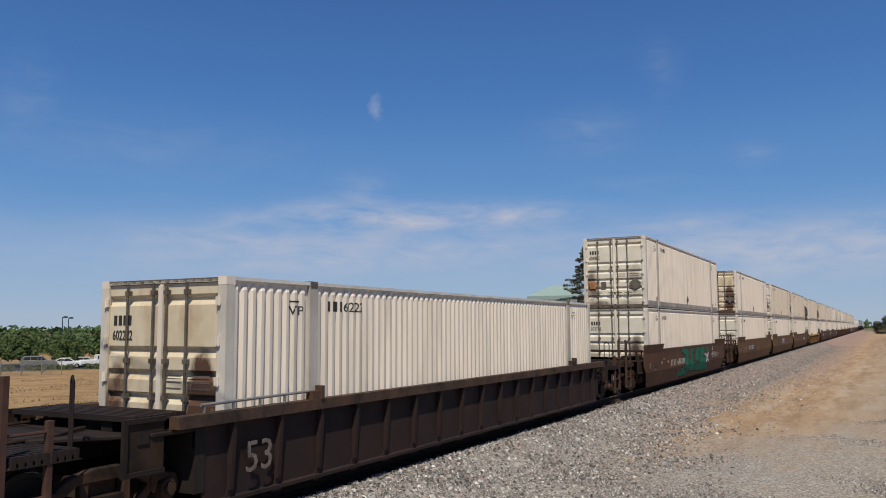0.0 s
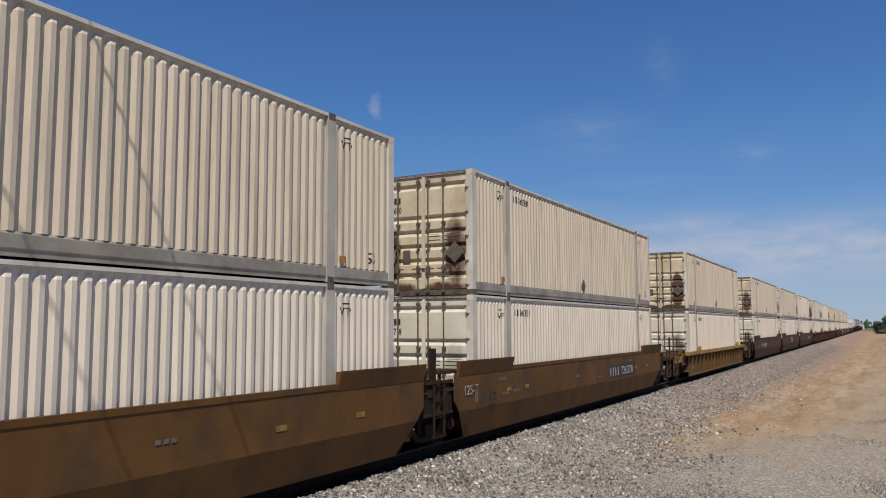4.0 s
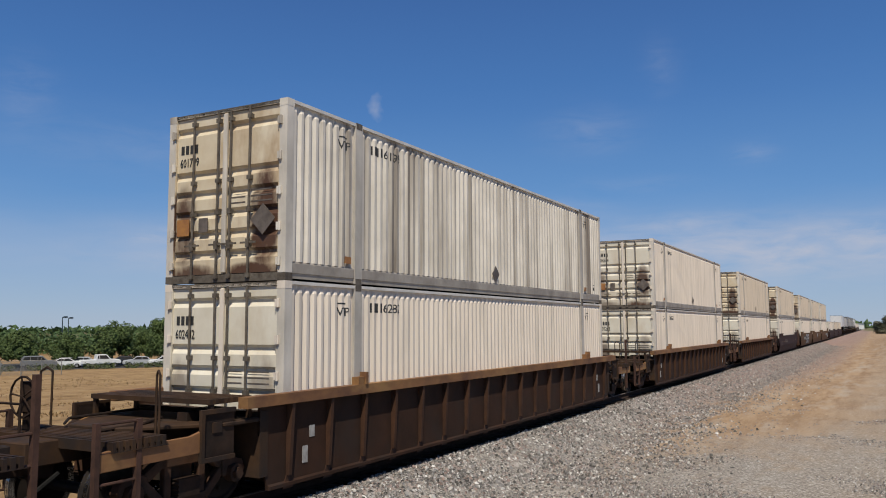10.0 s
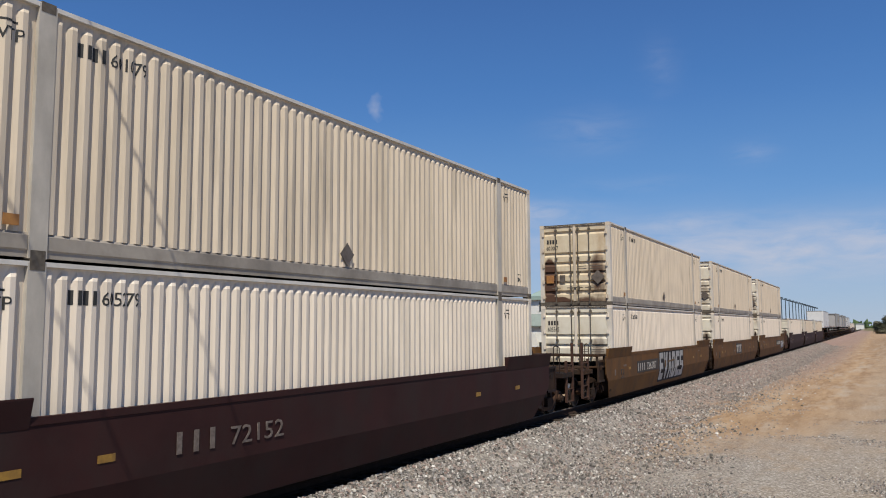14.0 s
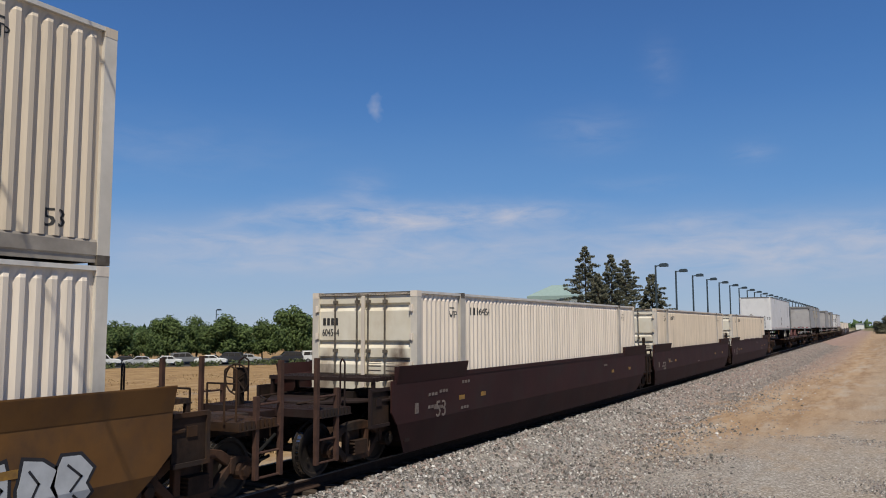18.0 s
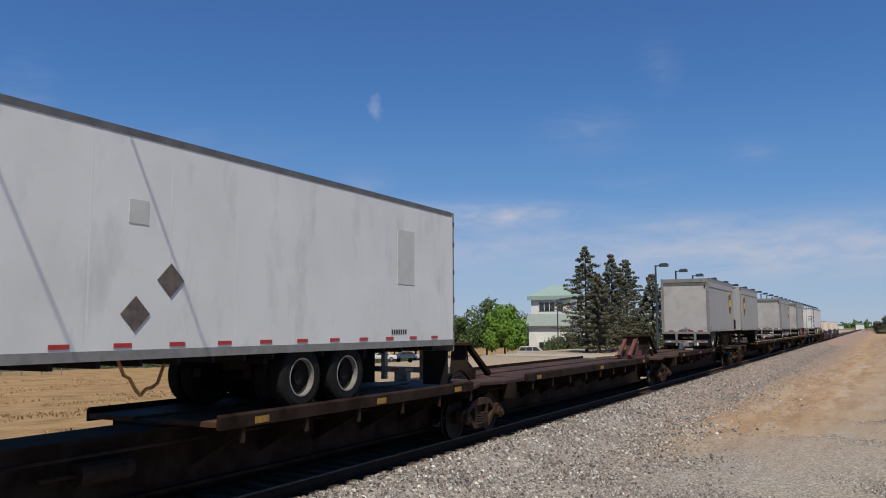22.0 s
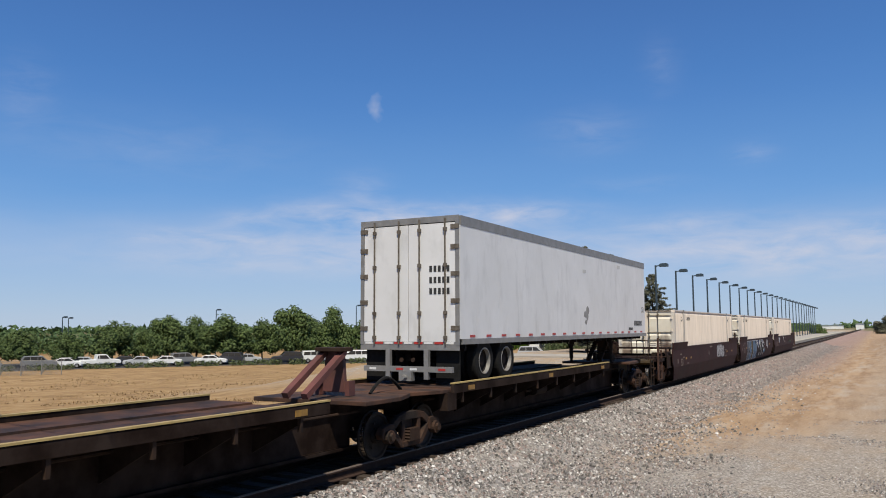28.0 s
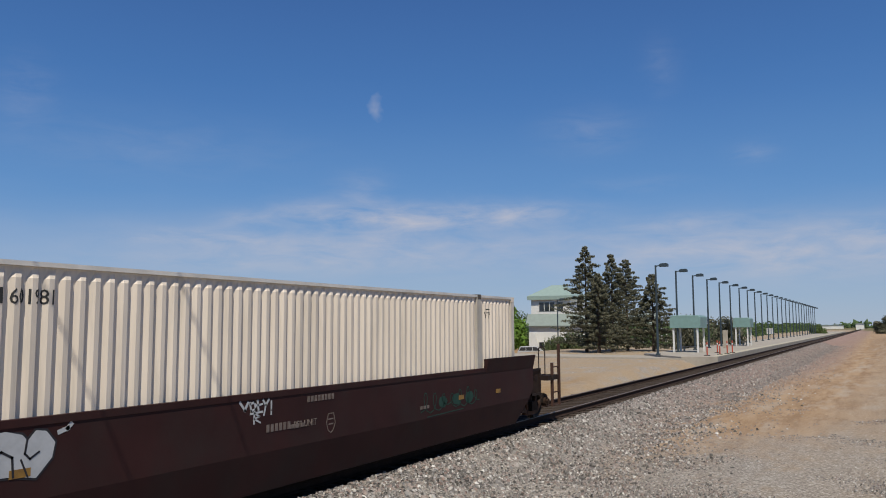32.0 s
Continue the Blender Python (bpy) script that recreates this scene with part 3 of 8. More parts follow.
def build_ground():
    xs = [-2500, -1200, -600, -350, -230, -170, -130, -100, -80, -62, -50, -40, -32, -27, -23, -19]
    xs += [-16.5 + 0.3 * i for i in range(27)] + [TRACK + 0.90 + 0.12 * i for i in range(19)] + [-6.0 + 0.3 * i for i in range(28)]
    xs += [2.6, 3.6, 5, 7, 10, 15, 22, 32, 50, 90, 180, 400, 1000, 2500]
    ys = [-2500, -900, -300, -120, -60, -30, -15, -8, -4, 0] + [3 + 0.4 * i for i in range(95)] + [42, 44, 47, 50, 54, 58, 63, 69, 76, 84, 93, 104, 117, 132, 150, 172, 200, 240, 300, 380, 500, 800, 1500, 3000]
    bm = bmesh.new()
    grid = []
    for y in ys:
        row = []
        for x in xs:
            z = ground_height(x, y)
            d = abs(x - TRACK)
            if 1.7 < d < 60 and -10 < y < 41:
                z += (0.04 if d < 4 else 0.010) * (noise.noise(Vector((x * 0.9, y * 0.9, 0))) + 0.7 * noise.noise(Vector((x * 2.3, y * 2.3, 5)))) + (0.07 * noise.noise(Vector((x * 0.22, y * 0.22, 9))) if d > 4 else 0)
            row.append(bm.verts.new((x, y, z)))
        grid.append(row)
    for j in range(len(ys) - 1):
        for i in range(len(xs) - 1):
            bm.faces.new((grid[j][i], grid[j][i + 1], grid[j + 1][i + 1], grid[j + 1][i]))
    me = bpy.data.meshes.new("ground")
    bm.to_mesh(me)
    bm.free()
    me.materials.append(ground_material())
    me.polygons.foreach_set("use_smooth", [True] * len(me.polygons))
    tagged(new("ground", me), "dry ground of sand, gravel and cut yellow grass", "ground", kind="structure")


def stone_material():
    m = bpy.data.materials.new("crushed_stone")
    m.use_nodes = True
    nt = m.node_tree
    b = nt.nodes["Principled BSDF"]
    b.inputs["Roughness"].default_value, b.inputs["Specular IOR Level"].default_value = 0.9, 0.2
    geo = nt.nodes.new("ShaderNodeNewGeometry")
    r = nt.nodes.new("ShaderNodeValToRGB")
    cr = r.color_ramp
    cr.elements[0].color, cr.elements[1].color = (0.085, 0.078, 0.070, 1), (0.66, 0.635, 0.59, 1)
    for pos, c in ((0.25, (0.175, 0.163, 0.15)), (0.55, (0.32, 0.302, 0.28)), (0.75, (0.27, 0.20, 0.17)), (0.93, (0.48, 0.455, 0.42))):
        cr.elements.new(pos).color = (*c, 1)
    nt.links.new(geo.outputs["Random Per Island"], r.inputs[0])
    nt.links.new(r.outputs[0], b.inputs["Base Color"])
    return m


def build_stones(name, label, count, spread, size, seed):
    """Loose angular stones strewn over the ground, each an uneven small block."""
    rng = random.Random(seed)
    verts, faces = [], []
    for _ in range(count):
        x, y = spread(rng)
        z = ground_height(x, y)
        s = size * (0.55 + rng.random() ** 2 * 1.1)
        a = rng.random() * 6.28
        ca, sa = math.cos(a), math.sin(a)
        n = len(verts)
        top = s * (0.35 + 0.35 * rng.random())
        for k in range(4):
            px, py = (1, 0, -1, 0)[k] * s * (0.5 + 0.4 * rng.random()), (0, 1, 0, -1)[k] * s * (0.5 + 0.4 * rng.random())
            verts.append((x + px * ca - py * sa, y + px * sa + py * ca, z - 0.2 * s + 0.3 * top * rng.random()))
        for k in range(3):
            t = 2.1 * k + rng.random()
            verts.append((x + math.cos(t) * s * 0.38, y + math.sin(t) * s * 0.38, z + top * (0.75 + 0.4 * rng.random())))
        faces += [(n, n + 1, n + 4), (n + 1, n + 5, n + 4), (n + 1, n + 2, n + 5), (n + 2, n + 6, n + 5), (n + 2, n + 3, n + 6), (n + 3, n, n + 6), (n, n + 4, n + 6), (n + 4, n + 5, n + 6)]
    me = bpy.data.meshes.new(name)
    me.from_pydata(verts, [], faces)
    me.materials.append(STONE)
    tagged(new(name, me), label, "gravel", kind="stuff")


def strip_spread(rng):
    y = 9 + 130 * rng.random() ** 2.3
    d = 2.85 * rng.random() ** 0.9 if rng.random() < 0.86 else 2.8 - 0.75 * math.log(1 - 0.98 * rng.random())
    return TRACK + 1.12 + d, y


def yard_spread(rng):
    while True:
        x, y = -6.8 + 8.6 * rng.random(), 10.0 + 34 * rng.random() ** 1.8
        if noise.noise(Vector((x * 0.35, y * 0.35, 3))) + 0.5 * noise.noise(Vector((x * 1.1, y * 1.1, 8))) > -0.35 + (y - x - 17) * 0.045 + 0.5 * rng.random():
            return x, y


build_ground()
STONE = stone_material()
build_stones("ballast_stones", "grey crushed ballast stones on the shoulder of the track bed", 66000, strip_spread, 0.049, 11)
build_stones("yard_gravel", "loose pale gravel on the dusty yard", 52000, yard_spread, 0.027, 12)


# ------------------------------------------------------------------ track
def rail_profile(bm, y0, y1, head):
    if head:
        prism(bm, [(-0.037, -0.012), (0.037, -0.012), (0.033, 0.0), (-0.033, 0.0)], y0, y1, "y")
    else:
        prism(bm, [(-0.07, -0.175), (0.07, -0.175), (0.07, -0.16), (0.012, -0.14), (0.012, -0.05), (0.036, -0.038), (0.036, -0.012), (-0.036, -0.012), (-0.036, -0.038), (-0.012, -0.05), (-0.012, -0.14), (-0.07, -0.16)], y0, y1, "y")


def build_track():
    track = thing("railway_track", "single railway track of rusty rails on weathered timber sleepers", "railway track", at=(TRACK, 0, 0), kind="structure")
    for sx in (0.754, -0.754):
        r = part("rail", "rail", lambda bm: rail_profile(bm, -150, 1500, False), M["rail_rust"], track, "rusty steel rail", at=(sx, 0, 0))
        part("rail_head", "rail_head", lambda bm: rail_profile(bm, -150, 1500, True), M["rail_top"], r, "worn polished rail head")

    def tie(bm):
        box(bm, -1.30, 1.30, -0.115, 0.115, -0.34, -0.175)
    rng = random.Random(4)
    for i in range(280):
        ob = part("sleeper", "sleeper", tie, M["tie"], track, at=(rng.uniform(-0.03, 0.03), 1.0 + 0.52 * i, rng.uniform(-0.012, 0.004)), bevel=0.012)
        ob.rotation_euler.z = rng.uniform(-0.012, 0.012)

    def far_ties(bm):
        for i in range(500):
            y = 1.0 + 0.52 * (280 + i)
            box(bm, -1.30, 1.30, y - 0.115, y + 0.115, -0.34, -0.175)
        for i in range(60):
            y = 1.0 - 0.52 * (1 + i)
            box(bm, -1.30, 1.30, y - 0.115, y + 0.115, -0.34, -0.175)
    tagged(part("far_sleepers", "far_sleepers", far_ties, M["tie"], track), kind="stuff")


build_track()

# ------------------------------------------------------------------ intermodal containers
CL, CW, CH = 16.154, 2.591, 2.896
HALF = CW / 2


def corrugated(y0, y1, z0, z1, side):
    """A side panel of trapezoid ribs that run out in slanted ends under the top rail, as one closed sheet."""
    def build(bm):
        n = max(1, round((y1 - y0) / 0.2))
        w = (y1 - y0) / n
        out, deep = HALF - 0.008, 0.048
        rib, base = [], []
        for i in range(n):
            a = y0 + i * w
            rib += [(out, a + 0.04 * w), (out, a + 0.36 * w), (out - deep, a + 0.56 * w), (out - deep, a + 0.78 * w)]
            base += [(out - deep, a + 0.14 * w), (out - deep, a + 0.24 * w), (out - deep, a + 0.56 * w), (out - deep, a + 0.78 * w)]
        tail = [(out - deep, y1), (out - 0.085, y1), (out - 0.085, y0)]
        rings = [[bm.verts.new((side * x, y, z)) for x, y in line + tail] for line, z in ((rib, z0), (rib, z1 - 0.13), (base, z1 - 0.025), (base, z1))]
        for lo, hi in zip(rings, rings[1:]):
            for i in range(len(lo)):
                j = (i + 1) % len(lo)
                bm.faces.new((lo[i], lo[j], hi[j], hi[i]))
        bm.faces.new(rings[0][::-1])
        bm.faces.new(rings[-1])
    return build


def on_ribs(build, y_at, y0, y1):
    """Paint that follows the ribs of a side panel reaching from y0 to y1."""
    def b(bm):
        build(bm)
        n = max(1, round((y1 - y0) / 0.2))
        w = (y1 - y0) / n
        folds = [(0.04, 0.0), (0.36, 0.0), (0.56, 0.048), (0.78, 0.048), (1.04, 0.0)]
        ends = [v.co.y + y_at for v in bm.verts]
        for i in range(int((min(ends) - y0) / w) - 1, int((max(ends) - y0) / w) + 2):
            for f, _ in folds[:4]:
                bmesh.ops.bisect_plane(bm, geom=bm.verts[:] + bm.edges[:] + bm.faces[:], plane_co=(0, y0 + (i + f) * w - y_at, 0), plane_no=(0, 1, 0))
        for v in bm.verts:
            q = ((v.co.y + y_at - y0) / w - 0.04) % 1.0 + 0.04
            for (fa, da), (fb, db) in zip(folds, folds[1:]):
                if fa <= q <= fb:
                    v.co.x -= da + (db - da) * (q - fa) / (fb - fa)
                    break
    return b


DOOR_TOP, DOOR_LOW = 2.815, 0.14
GROOVES = (2.60, 1.84, 1.50, 1.16, 0.82, 0.48)


def door_leaf(bm):
    pts = [(0.0, DOOR_TOP)]
    for g in GROOVES:
        pts += [(0.0, g + 0.06), (0.05, g + 0.015), (0.05, g - 0.035), (0.0, g - 0.10)]
    pts += [(0.0, DOOR_LOW), (0.07, DOOR_LOW), (0.07, DOOR_TOP)]
    prism(bm, pts, -0.575, 0.575, "x")


def diamond(size):
    def build(bm):
        prism(bm, [(-size, 0), (0, -size), (size, 0), (0, size)], 0.0, 0.012, "x")
    return build


CONTAINER_NO = {"A": (602222,), "B": (603716, 604882), "C": (603681, 602490), "D": (602489, 601068), "E": (603718, 603680), "F": (601485, 603052), "G": (602539, 602250), "I": (605534, 601228), "J": (602381, 604076), "K": (602482, 601799), "L": (605263, 604564), "M": (602790, 603945), "N": (605279, 601079), "O": (605545, 601007), "P": (602346, 603986), "Q": (604411, 602605), "R": (604564,), "S": (601177,), "T": (603052,), "X": (601198,), "Y": (602254,), "Z": (601981,)}


def container(paint, doors, number, label, group, at_top):
    c = thing("shipping_container", label, "shipping container", group)
    wall = M[paint]
    spans = ((0.17, 1.88), (2.10, CL - 2.10), (CL - 1.88, CL - 0.17))
    for sd in (1, -1):
        for a, b in spans:
            part("side_panel", ("side_panel", a, sd), corrugated(a, b, 0.30, CH - 0.055, sd), wall, c)
        for y in (1.99, CL - 1.99):
            part("lifting_post", ("lifting_post", sd), lambda bm: box(bm, sd * (HALF - 0.07), sd * (HALF + 0.002), -0.11, 0.11, 0.02, CH - 0.02), M["post"], c, "grimy grey lifting post", at=(0, y, 0), bevel=0.01)
            for z in (-0.002, CH - 0.10):
                part("lifting_casting", ("lifting_casting", sd), lambda bm: box(bm, sd * (HALF - 0.16), sd * (HALF + 0.006), -0.09, 0.09, 0.0, 0.112), M["rod"], c, "dark cast lifting fitting", at=(0, y, z), bevel=0.01)
        for a, b in ((0.10, 1.88), (2.10, CL - 2.10), (CL - 1.88, CL - 0.10)):
            part("bottom_rail", ("bottom_rail", a, sd), lambda bm: prism(bm, [(sd * (HALF - 0.09), 0.03), (sd * (HALF - 0.028), 0.03), (sd * (HALF - 0.028), 0.10), (sd * (HALF - 0.012), 0.12), (sd * (HALF - 0.012), 0.27), (sd * (HALF - 0.03), 0.30), (sd * (HALF - 0.09), 0.30)], a, b, "y"), M["band"], c, "grey steel bottom rail")
        part("top_rail", ("top_rail", sd), lambda bm: box(bm, sd * (HALF - 0.06), sd * HALF, 0.17, CL - 0.17, CH - 0.055, CH - 0.002), M["rail_white"], c, "pale top rail", bevel=0.022)
        for y0, y1 in ((0.0, 0.17), (CL - 0.17, CL)):
            part("corner_post", ("corner_post", y0, sd), lambda bm: box(bm, sd * (HALF - 0.15), sd * HALF, y0, y1, 0.12, CH - 0.12), M["corner"], c, bevel=0.012)
            for z in (0.0, CH - 0.12):
                part("corner_casting", ("corner_casting", y0, sd, z), lambda bm: box(bm, sd * (HALF - 0.16), sd * (HALF + 0.003), y0 - 0.003, y1 + 0.003, z, z + 0.12), wall if z else M["rod"], c, bevel=0.012)
    part("roof", "roof", lambda bm: prism(bm, [(0.0, CH - 0.03)] + [q for i in range(40) for q in ((0.1 + i * 0.4, CH - 0.03), (0.2 + i * 0.4, CH - 0.012), (0.3 + i * 0.4, CH - 0.012))] + [(CL, CH - 0.03), (CL, CH - 0.07), (0.0, CH - 0.07)], -(HALF - 0.06), HALF - 0.06, "x"), wall, c)
    part("floor", "container_floor", lambda bm: box(bm, -(HALF - 0.09), HALF - 0.09, 0.1, CL - 0.1, 0.05, 0.20), M["dark"], c)
    part("end_wall", "end_wall", lambda bm: box(bm, -(HALF - 0.15), HALF - 0.15, CL - 0.06, CL - 0.02, 0.05, CH - 0.03), wall, c)
    part("door_header", "door_header", lambda bm: box(bm, -(HALF - 0.16), HALF - 0.16, 0.0, 0.10, DOOR_TOP + 0.015, CH - 0.012), M["rod"], c, "grimy dark door header", bevel=0.008)
    part("door_sill", "door_sill", lambda bm: box(bm, -(HALF - 0.16), HALF - 0.16, 0.0, 0.12, 0.0, DOOR_LOW - 0.015), M["rod"], c, bevel=0.008)
    for sx in (-1, 1):
        door = M[doors + ("_left" if sx < 0 else "_right")]
        d = part("door", "door_leaf", door_leaf, door, c, at=(sx * 0.582, 0.035, 0))
        part("door_edge", "door_edge", lambda bm: (box(bm, -0.585, -0.545, -0.028, 0.0, DOOR_LOW, DOOR_TOP), box(bm, 0.545, 0.585, -0.028, 0.0, DOOR_LOW, DOOR_TOP)), door, d)
        for rx in ((-0.11, 0.44) if sx < 0 else (-0.45, -0.04)):
            def rod(bm):
                tube(bm, (0, -0.055, 0.05), (0, -0.055, CH - 0.06), 0.019, 8)
                for z in (0.10, 0.62, 1.15, 1.68, 2.69):
                    box(bm, -0.04, 0.04, -0.075, 0.0, z - 0.035, z + 0.035)
            part("lock_rod", "lock_rod", rod, M["rod"], d, "grimy steel locking rod", at=(rx, 0, 0))
            part("lock_handle", "lock_handle", lambda bm: (box(bm, -0.02, 0.30, -0.078, -0.06, 0.605, 0.635), box(bm, 0.10, 0.17, -0.09, -0.045, 0.54, 0.68)), M["rod"], d, at=(rx - 0.13, 0, 0))
        for z in (0.30, 0.85, 1.42, 1.98, 2.55):
            part("hinge", ("hinge", sx), lambda bm: (box(bm, -0.06 if sx > 0 else -0.02, 0.02 if sx > 0 else 0.06, -0.03, 0.0, -0.06, 0.06), tube(bm, (0, -0.02, -0.07), (0, -0.02, 0.07), 0.022, 6)), wall, c, at=(sx * (HALF - 0.115), -0.002, z))
    # markings on the door: an owner code that stays a bar, and the number
    part("owner_bar", "owner_bar", lambda bm: [box(bm, -0.20 + 0.105 * k, -0.13 + 0.105 * k, 0, 0.006, 0, 0.15) for k in range(4)], M["ink"], c, "black stencilled owner code", at=(-0.84, 0.029, 2.21))
    part("number", ("number", number), facing_front(condensed(str(number), 0.21, 0.70)), M["ink"], c, "black stencilled number", at=(-1.06, 0.029, 1.99))
    for k in range(6):
        part("print_line", ("print_line", k < 3), lambda bm: box(bm, 0.0, 0.30 if k < 3 else 0.44, 0, 0.005, 0, 0.022), M["placard"], c, at=(0.12 if k < 3 else 0.54, 0.031, 1.46 - 0.09 * (k % 3)))
    # markings along the side that faces the yard
    mid, lead, tail = (2.10, CL - 2.10), (0.17, 1.88), (CL - 1.88, CL - 0.17)
    part("side_number", ("side_number", number), on_ribs(condensed(str(number), 0.24, 0.75), 2.86, *mid), M["ink"], c, "black stencilled side number", at=(HALF - 0.007, 2.86, 2.43))
    part("side_owner_bar", "side_owner_bar", on_ribs(lambda bm: [box(bm, -0.003, 0.003, 0.10 * k, 0.10 * k + 0.055, 0, 0.17) for k in range(4)], 2.42, *mid), M["ink"], c, at=(HALF - 0.007, 2.42, 2.43))
    wtp = lambda bm: (condensed("WTP", 0.21, 0.8)(bm), box(bm, -0.003, 0.003, 0.06, 0.30, 0.20, 0.225))
    part("height_mark", "height_mark", on_ribs(wtp, 1.36, *lead), M["ink"], c, "black stencilled height mark", at=(HALF - 0.007, 1.36, 2.36))
    part("height_mark", "height_mark_rear", on_ribs(wtp, CL - 1.70, *tail), M["ink"], c, "black stencilled height mark", at=(HALF - 0.007, CL - 1.70, 2.36))
    if at_top:
        part("placard", "door_placard", facing_front(diamond(0.25)), M["placard"], c, "weathered diamond placard holder", at=(0.84, -0.012, 0.98))
        part("placard", "side_placard", diamond(0.20), M["placard"], c, "weathered diamond placard holder", at=(HALF + 0.001, 7.78, 0.52))
        part("label_plate", "label_plate", lambda bm: box(bm, -0.14, 0.14, -0.012, 0.0, -0.14, 0.14), M["orange_label"], c, "faded orange label", at=(-0.92, 0.005, 0.94), bevel=0.004)
        part("label_plate", "label_plate_small", lambda bm: box(bm, -0.10, 0.10, -0.012, 0.0, -0.12, 0.12), M["placard"], c, "grey data plate", at=(-0.46, 0.005, 0.96), bevel=0.004)
        part("side_label", "side_label", lambda bm: box(bm, 0.0, 0.01, -0.09, 0.09, -0.06, 0.06), M["orange_label"], c, "small orange side label", at=(HALF + 0.001, 1.66, 0.42))
        part("length_mark", "length_mark_side_53", on_ribs(lettering("53", 0.30), CL - 0.86, *tail), M["ink"], c, "black length figure", at=(HALF - 0.007, CL - 0.86, 0.40))
        part("side_label", "side_label", lambda bm: None, M["orange_label"], c, "small orange side label", at=(HALF + 0.001, CL - 1.66, 0.42))
    part("centre_strip", "centre_strip", lambda bm: box(bm, -0.045, 0.045, -0.01, 0.02, DOOR_LOW + 0.02, DOOR_TOP - 0.02), wall, c, "pale door overlap strip", bevel=0.006)
    return c


# units of the train: name, gap before (a: within an articulated car, b: coupled), well style, paint, stack, container paints
TRAIN = (
    ("A", 0, "rib", "coal", ("white/door_rusty",)),
    ("B", "b", "smooth", "brown", ("white/door_clean", "white/door_clean")),
    ("C", "b", "smooth", "tan", ("white/door_clean", "white/door_rusty")),
    ("D", "a", "smooth", "tan", ("white/door_clean", "cream/door_clean")),
    ("E", "a", "smooth", "tan", ("white/door_clean", "cream/door_rusty")),
    ("F", "b", "rib", "yellow", ("white/door_clean", "cream/door_rusty")),
    ("G", "b", "smooth", "brown", ("white/door_clean", "cream/door_rusty")),
    ("I", "a", "smooth", "brown", ("white/door_clean", "cream/door_clean")),
    ("J", "a", "smooth", "brown", ("white/door_clean", "white/door_rusty")),
    ("K", "b", "rib", "rust", ("white/door_clean", "streaky/door_rusty")),
    ("L", "b", "rib", "rust", ("white/door_clean", "white/door_clean")),
    ("M", "b", "rib", "rust", ("white/door_clean", "cream/door_rusty")),
    ("N", "b", "smooth", "maroon", ("white/door_clean", "cream/door_rusty")),
    ("O", "b", "smooth", "tan", ("white/door_clean", "cream/door_rusty")),
    ("P", "a", "smooth", "tan", ("white/door_clean", "cream/door_clean")),
    ("Q", "a", "smooth", "tan", ("white/door_clean", "cream/door_clean")),
    ("R", "b", "smooth", "maroon", ("white/door_clean",)),
    ("S", "a", "smooth", "maroon", ("cream/door_clean",)),
    ("T", "a", "smooth", "maroon", ("cream/door_clean",)),
    ("X", "x", "smooth", "maroon", ("white/door_clean",)),
    ("Y", "a", "smooth", "maroon", ("white/door_clean",)),
    ("Z", "a", "smooth", "maroon", ("white/door_clean",)),
)
GAP = {"a": 19.539, "b": 23.4255, "x": 170.24, 0: 0}
PLACE = {}
_s = 8.401
for _n, _g, *_rest in TRAIN:
    _s += GAP[_g]
    PLACE[_n] = _s


def build_containers():
    words = {"white": "off-white", "cream": "cream", "streaky": "cream, dark-streaked"}
    for n, g, style, paint, stack in TRAIN:
        for level, look_of in enumerate(stack):
            wall, doors = look_of.split("/")
            state = "rust-stained" if doors == "door_rusty" else "clean"
            where = "resting in a well car" if level == 0 else "stacked on another container"
            c = container(wall, doors, CONTAINER_NO[n][level], f"{words[wall]} corrugated steel container with {state} doors, {where}", "containers on the train", level == 1)
            aboard(c, PLACE[n], 0.36 if level == 0 else 0.36 + CH + 0.008)


build_containers()


# ------------------------------------------------------------------ bogies
def side_frame(bm):
    """The cast side frame of a freight bogie, with its window and spring opening."""
    # four bars round the openings
    prism(bm, [(-0.70, 0.68), (-0.5, 0.80), (-0.2, 0.86), (0.2, 0.86), (0.5, 0.80), (0.70, 0.68), (0.62, 0.56), (0.40, 0.70), (-0.40, 0.70), (-0.62, 0.56)], -0.06, 0.06, "x")
    prism(bm, [(-0.36, 0.18), (0.36, 0.18), (0.36, 0.30), (-0.36, 0.30)], -0.07, 0.07, "x")
    for s in (-1, 1):
        prism(bm, [(s * 0.62, 0.56), (s * 0.70, 0.68), (s * 0.82, 0.66), (s * 0.74, 0.50), (s * 0.40, 0.18), (s * 0.30, 0.26)], -0.06, 0.06, "x")
        prism(bm, [(s * 0.24, 0.28), (s * 0.36, 0.28), (s * 0.36, 0.72), (s * 0.24, 0.72)], -0.05, 0.05, "x")
        prism(bm, [(s * 0.66, 0.66), (s * 0.82, 0.69), (s * 1.06, 0.63), (s * 1.12, 0.50), (s * 1.06, 0.40), (s * 1.0, 0.56), (s * 0.78, 0.57), (s * 0.74, 0.42), (s * 0.66, 0.44)], -0.08, 0.08, "x")


def wheel_profile(side):
    return [(side * q, r) for q, r in ((-0.07, 0.10), (-0.045, 0.12), (-0.03, 0.36), (-0.065, 0.39), (-0.065, 0.485), (-0.04, 0.485), (-0.025, 0.457), (0.065, 0.45), (0.065, 0.40), (0.035, 0.375), (0.0, 0.14), (0.08, 0.12), (0.08, 0.10))]


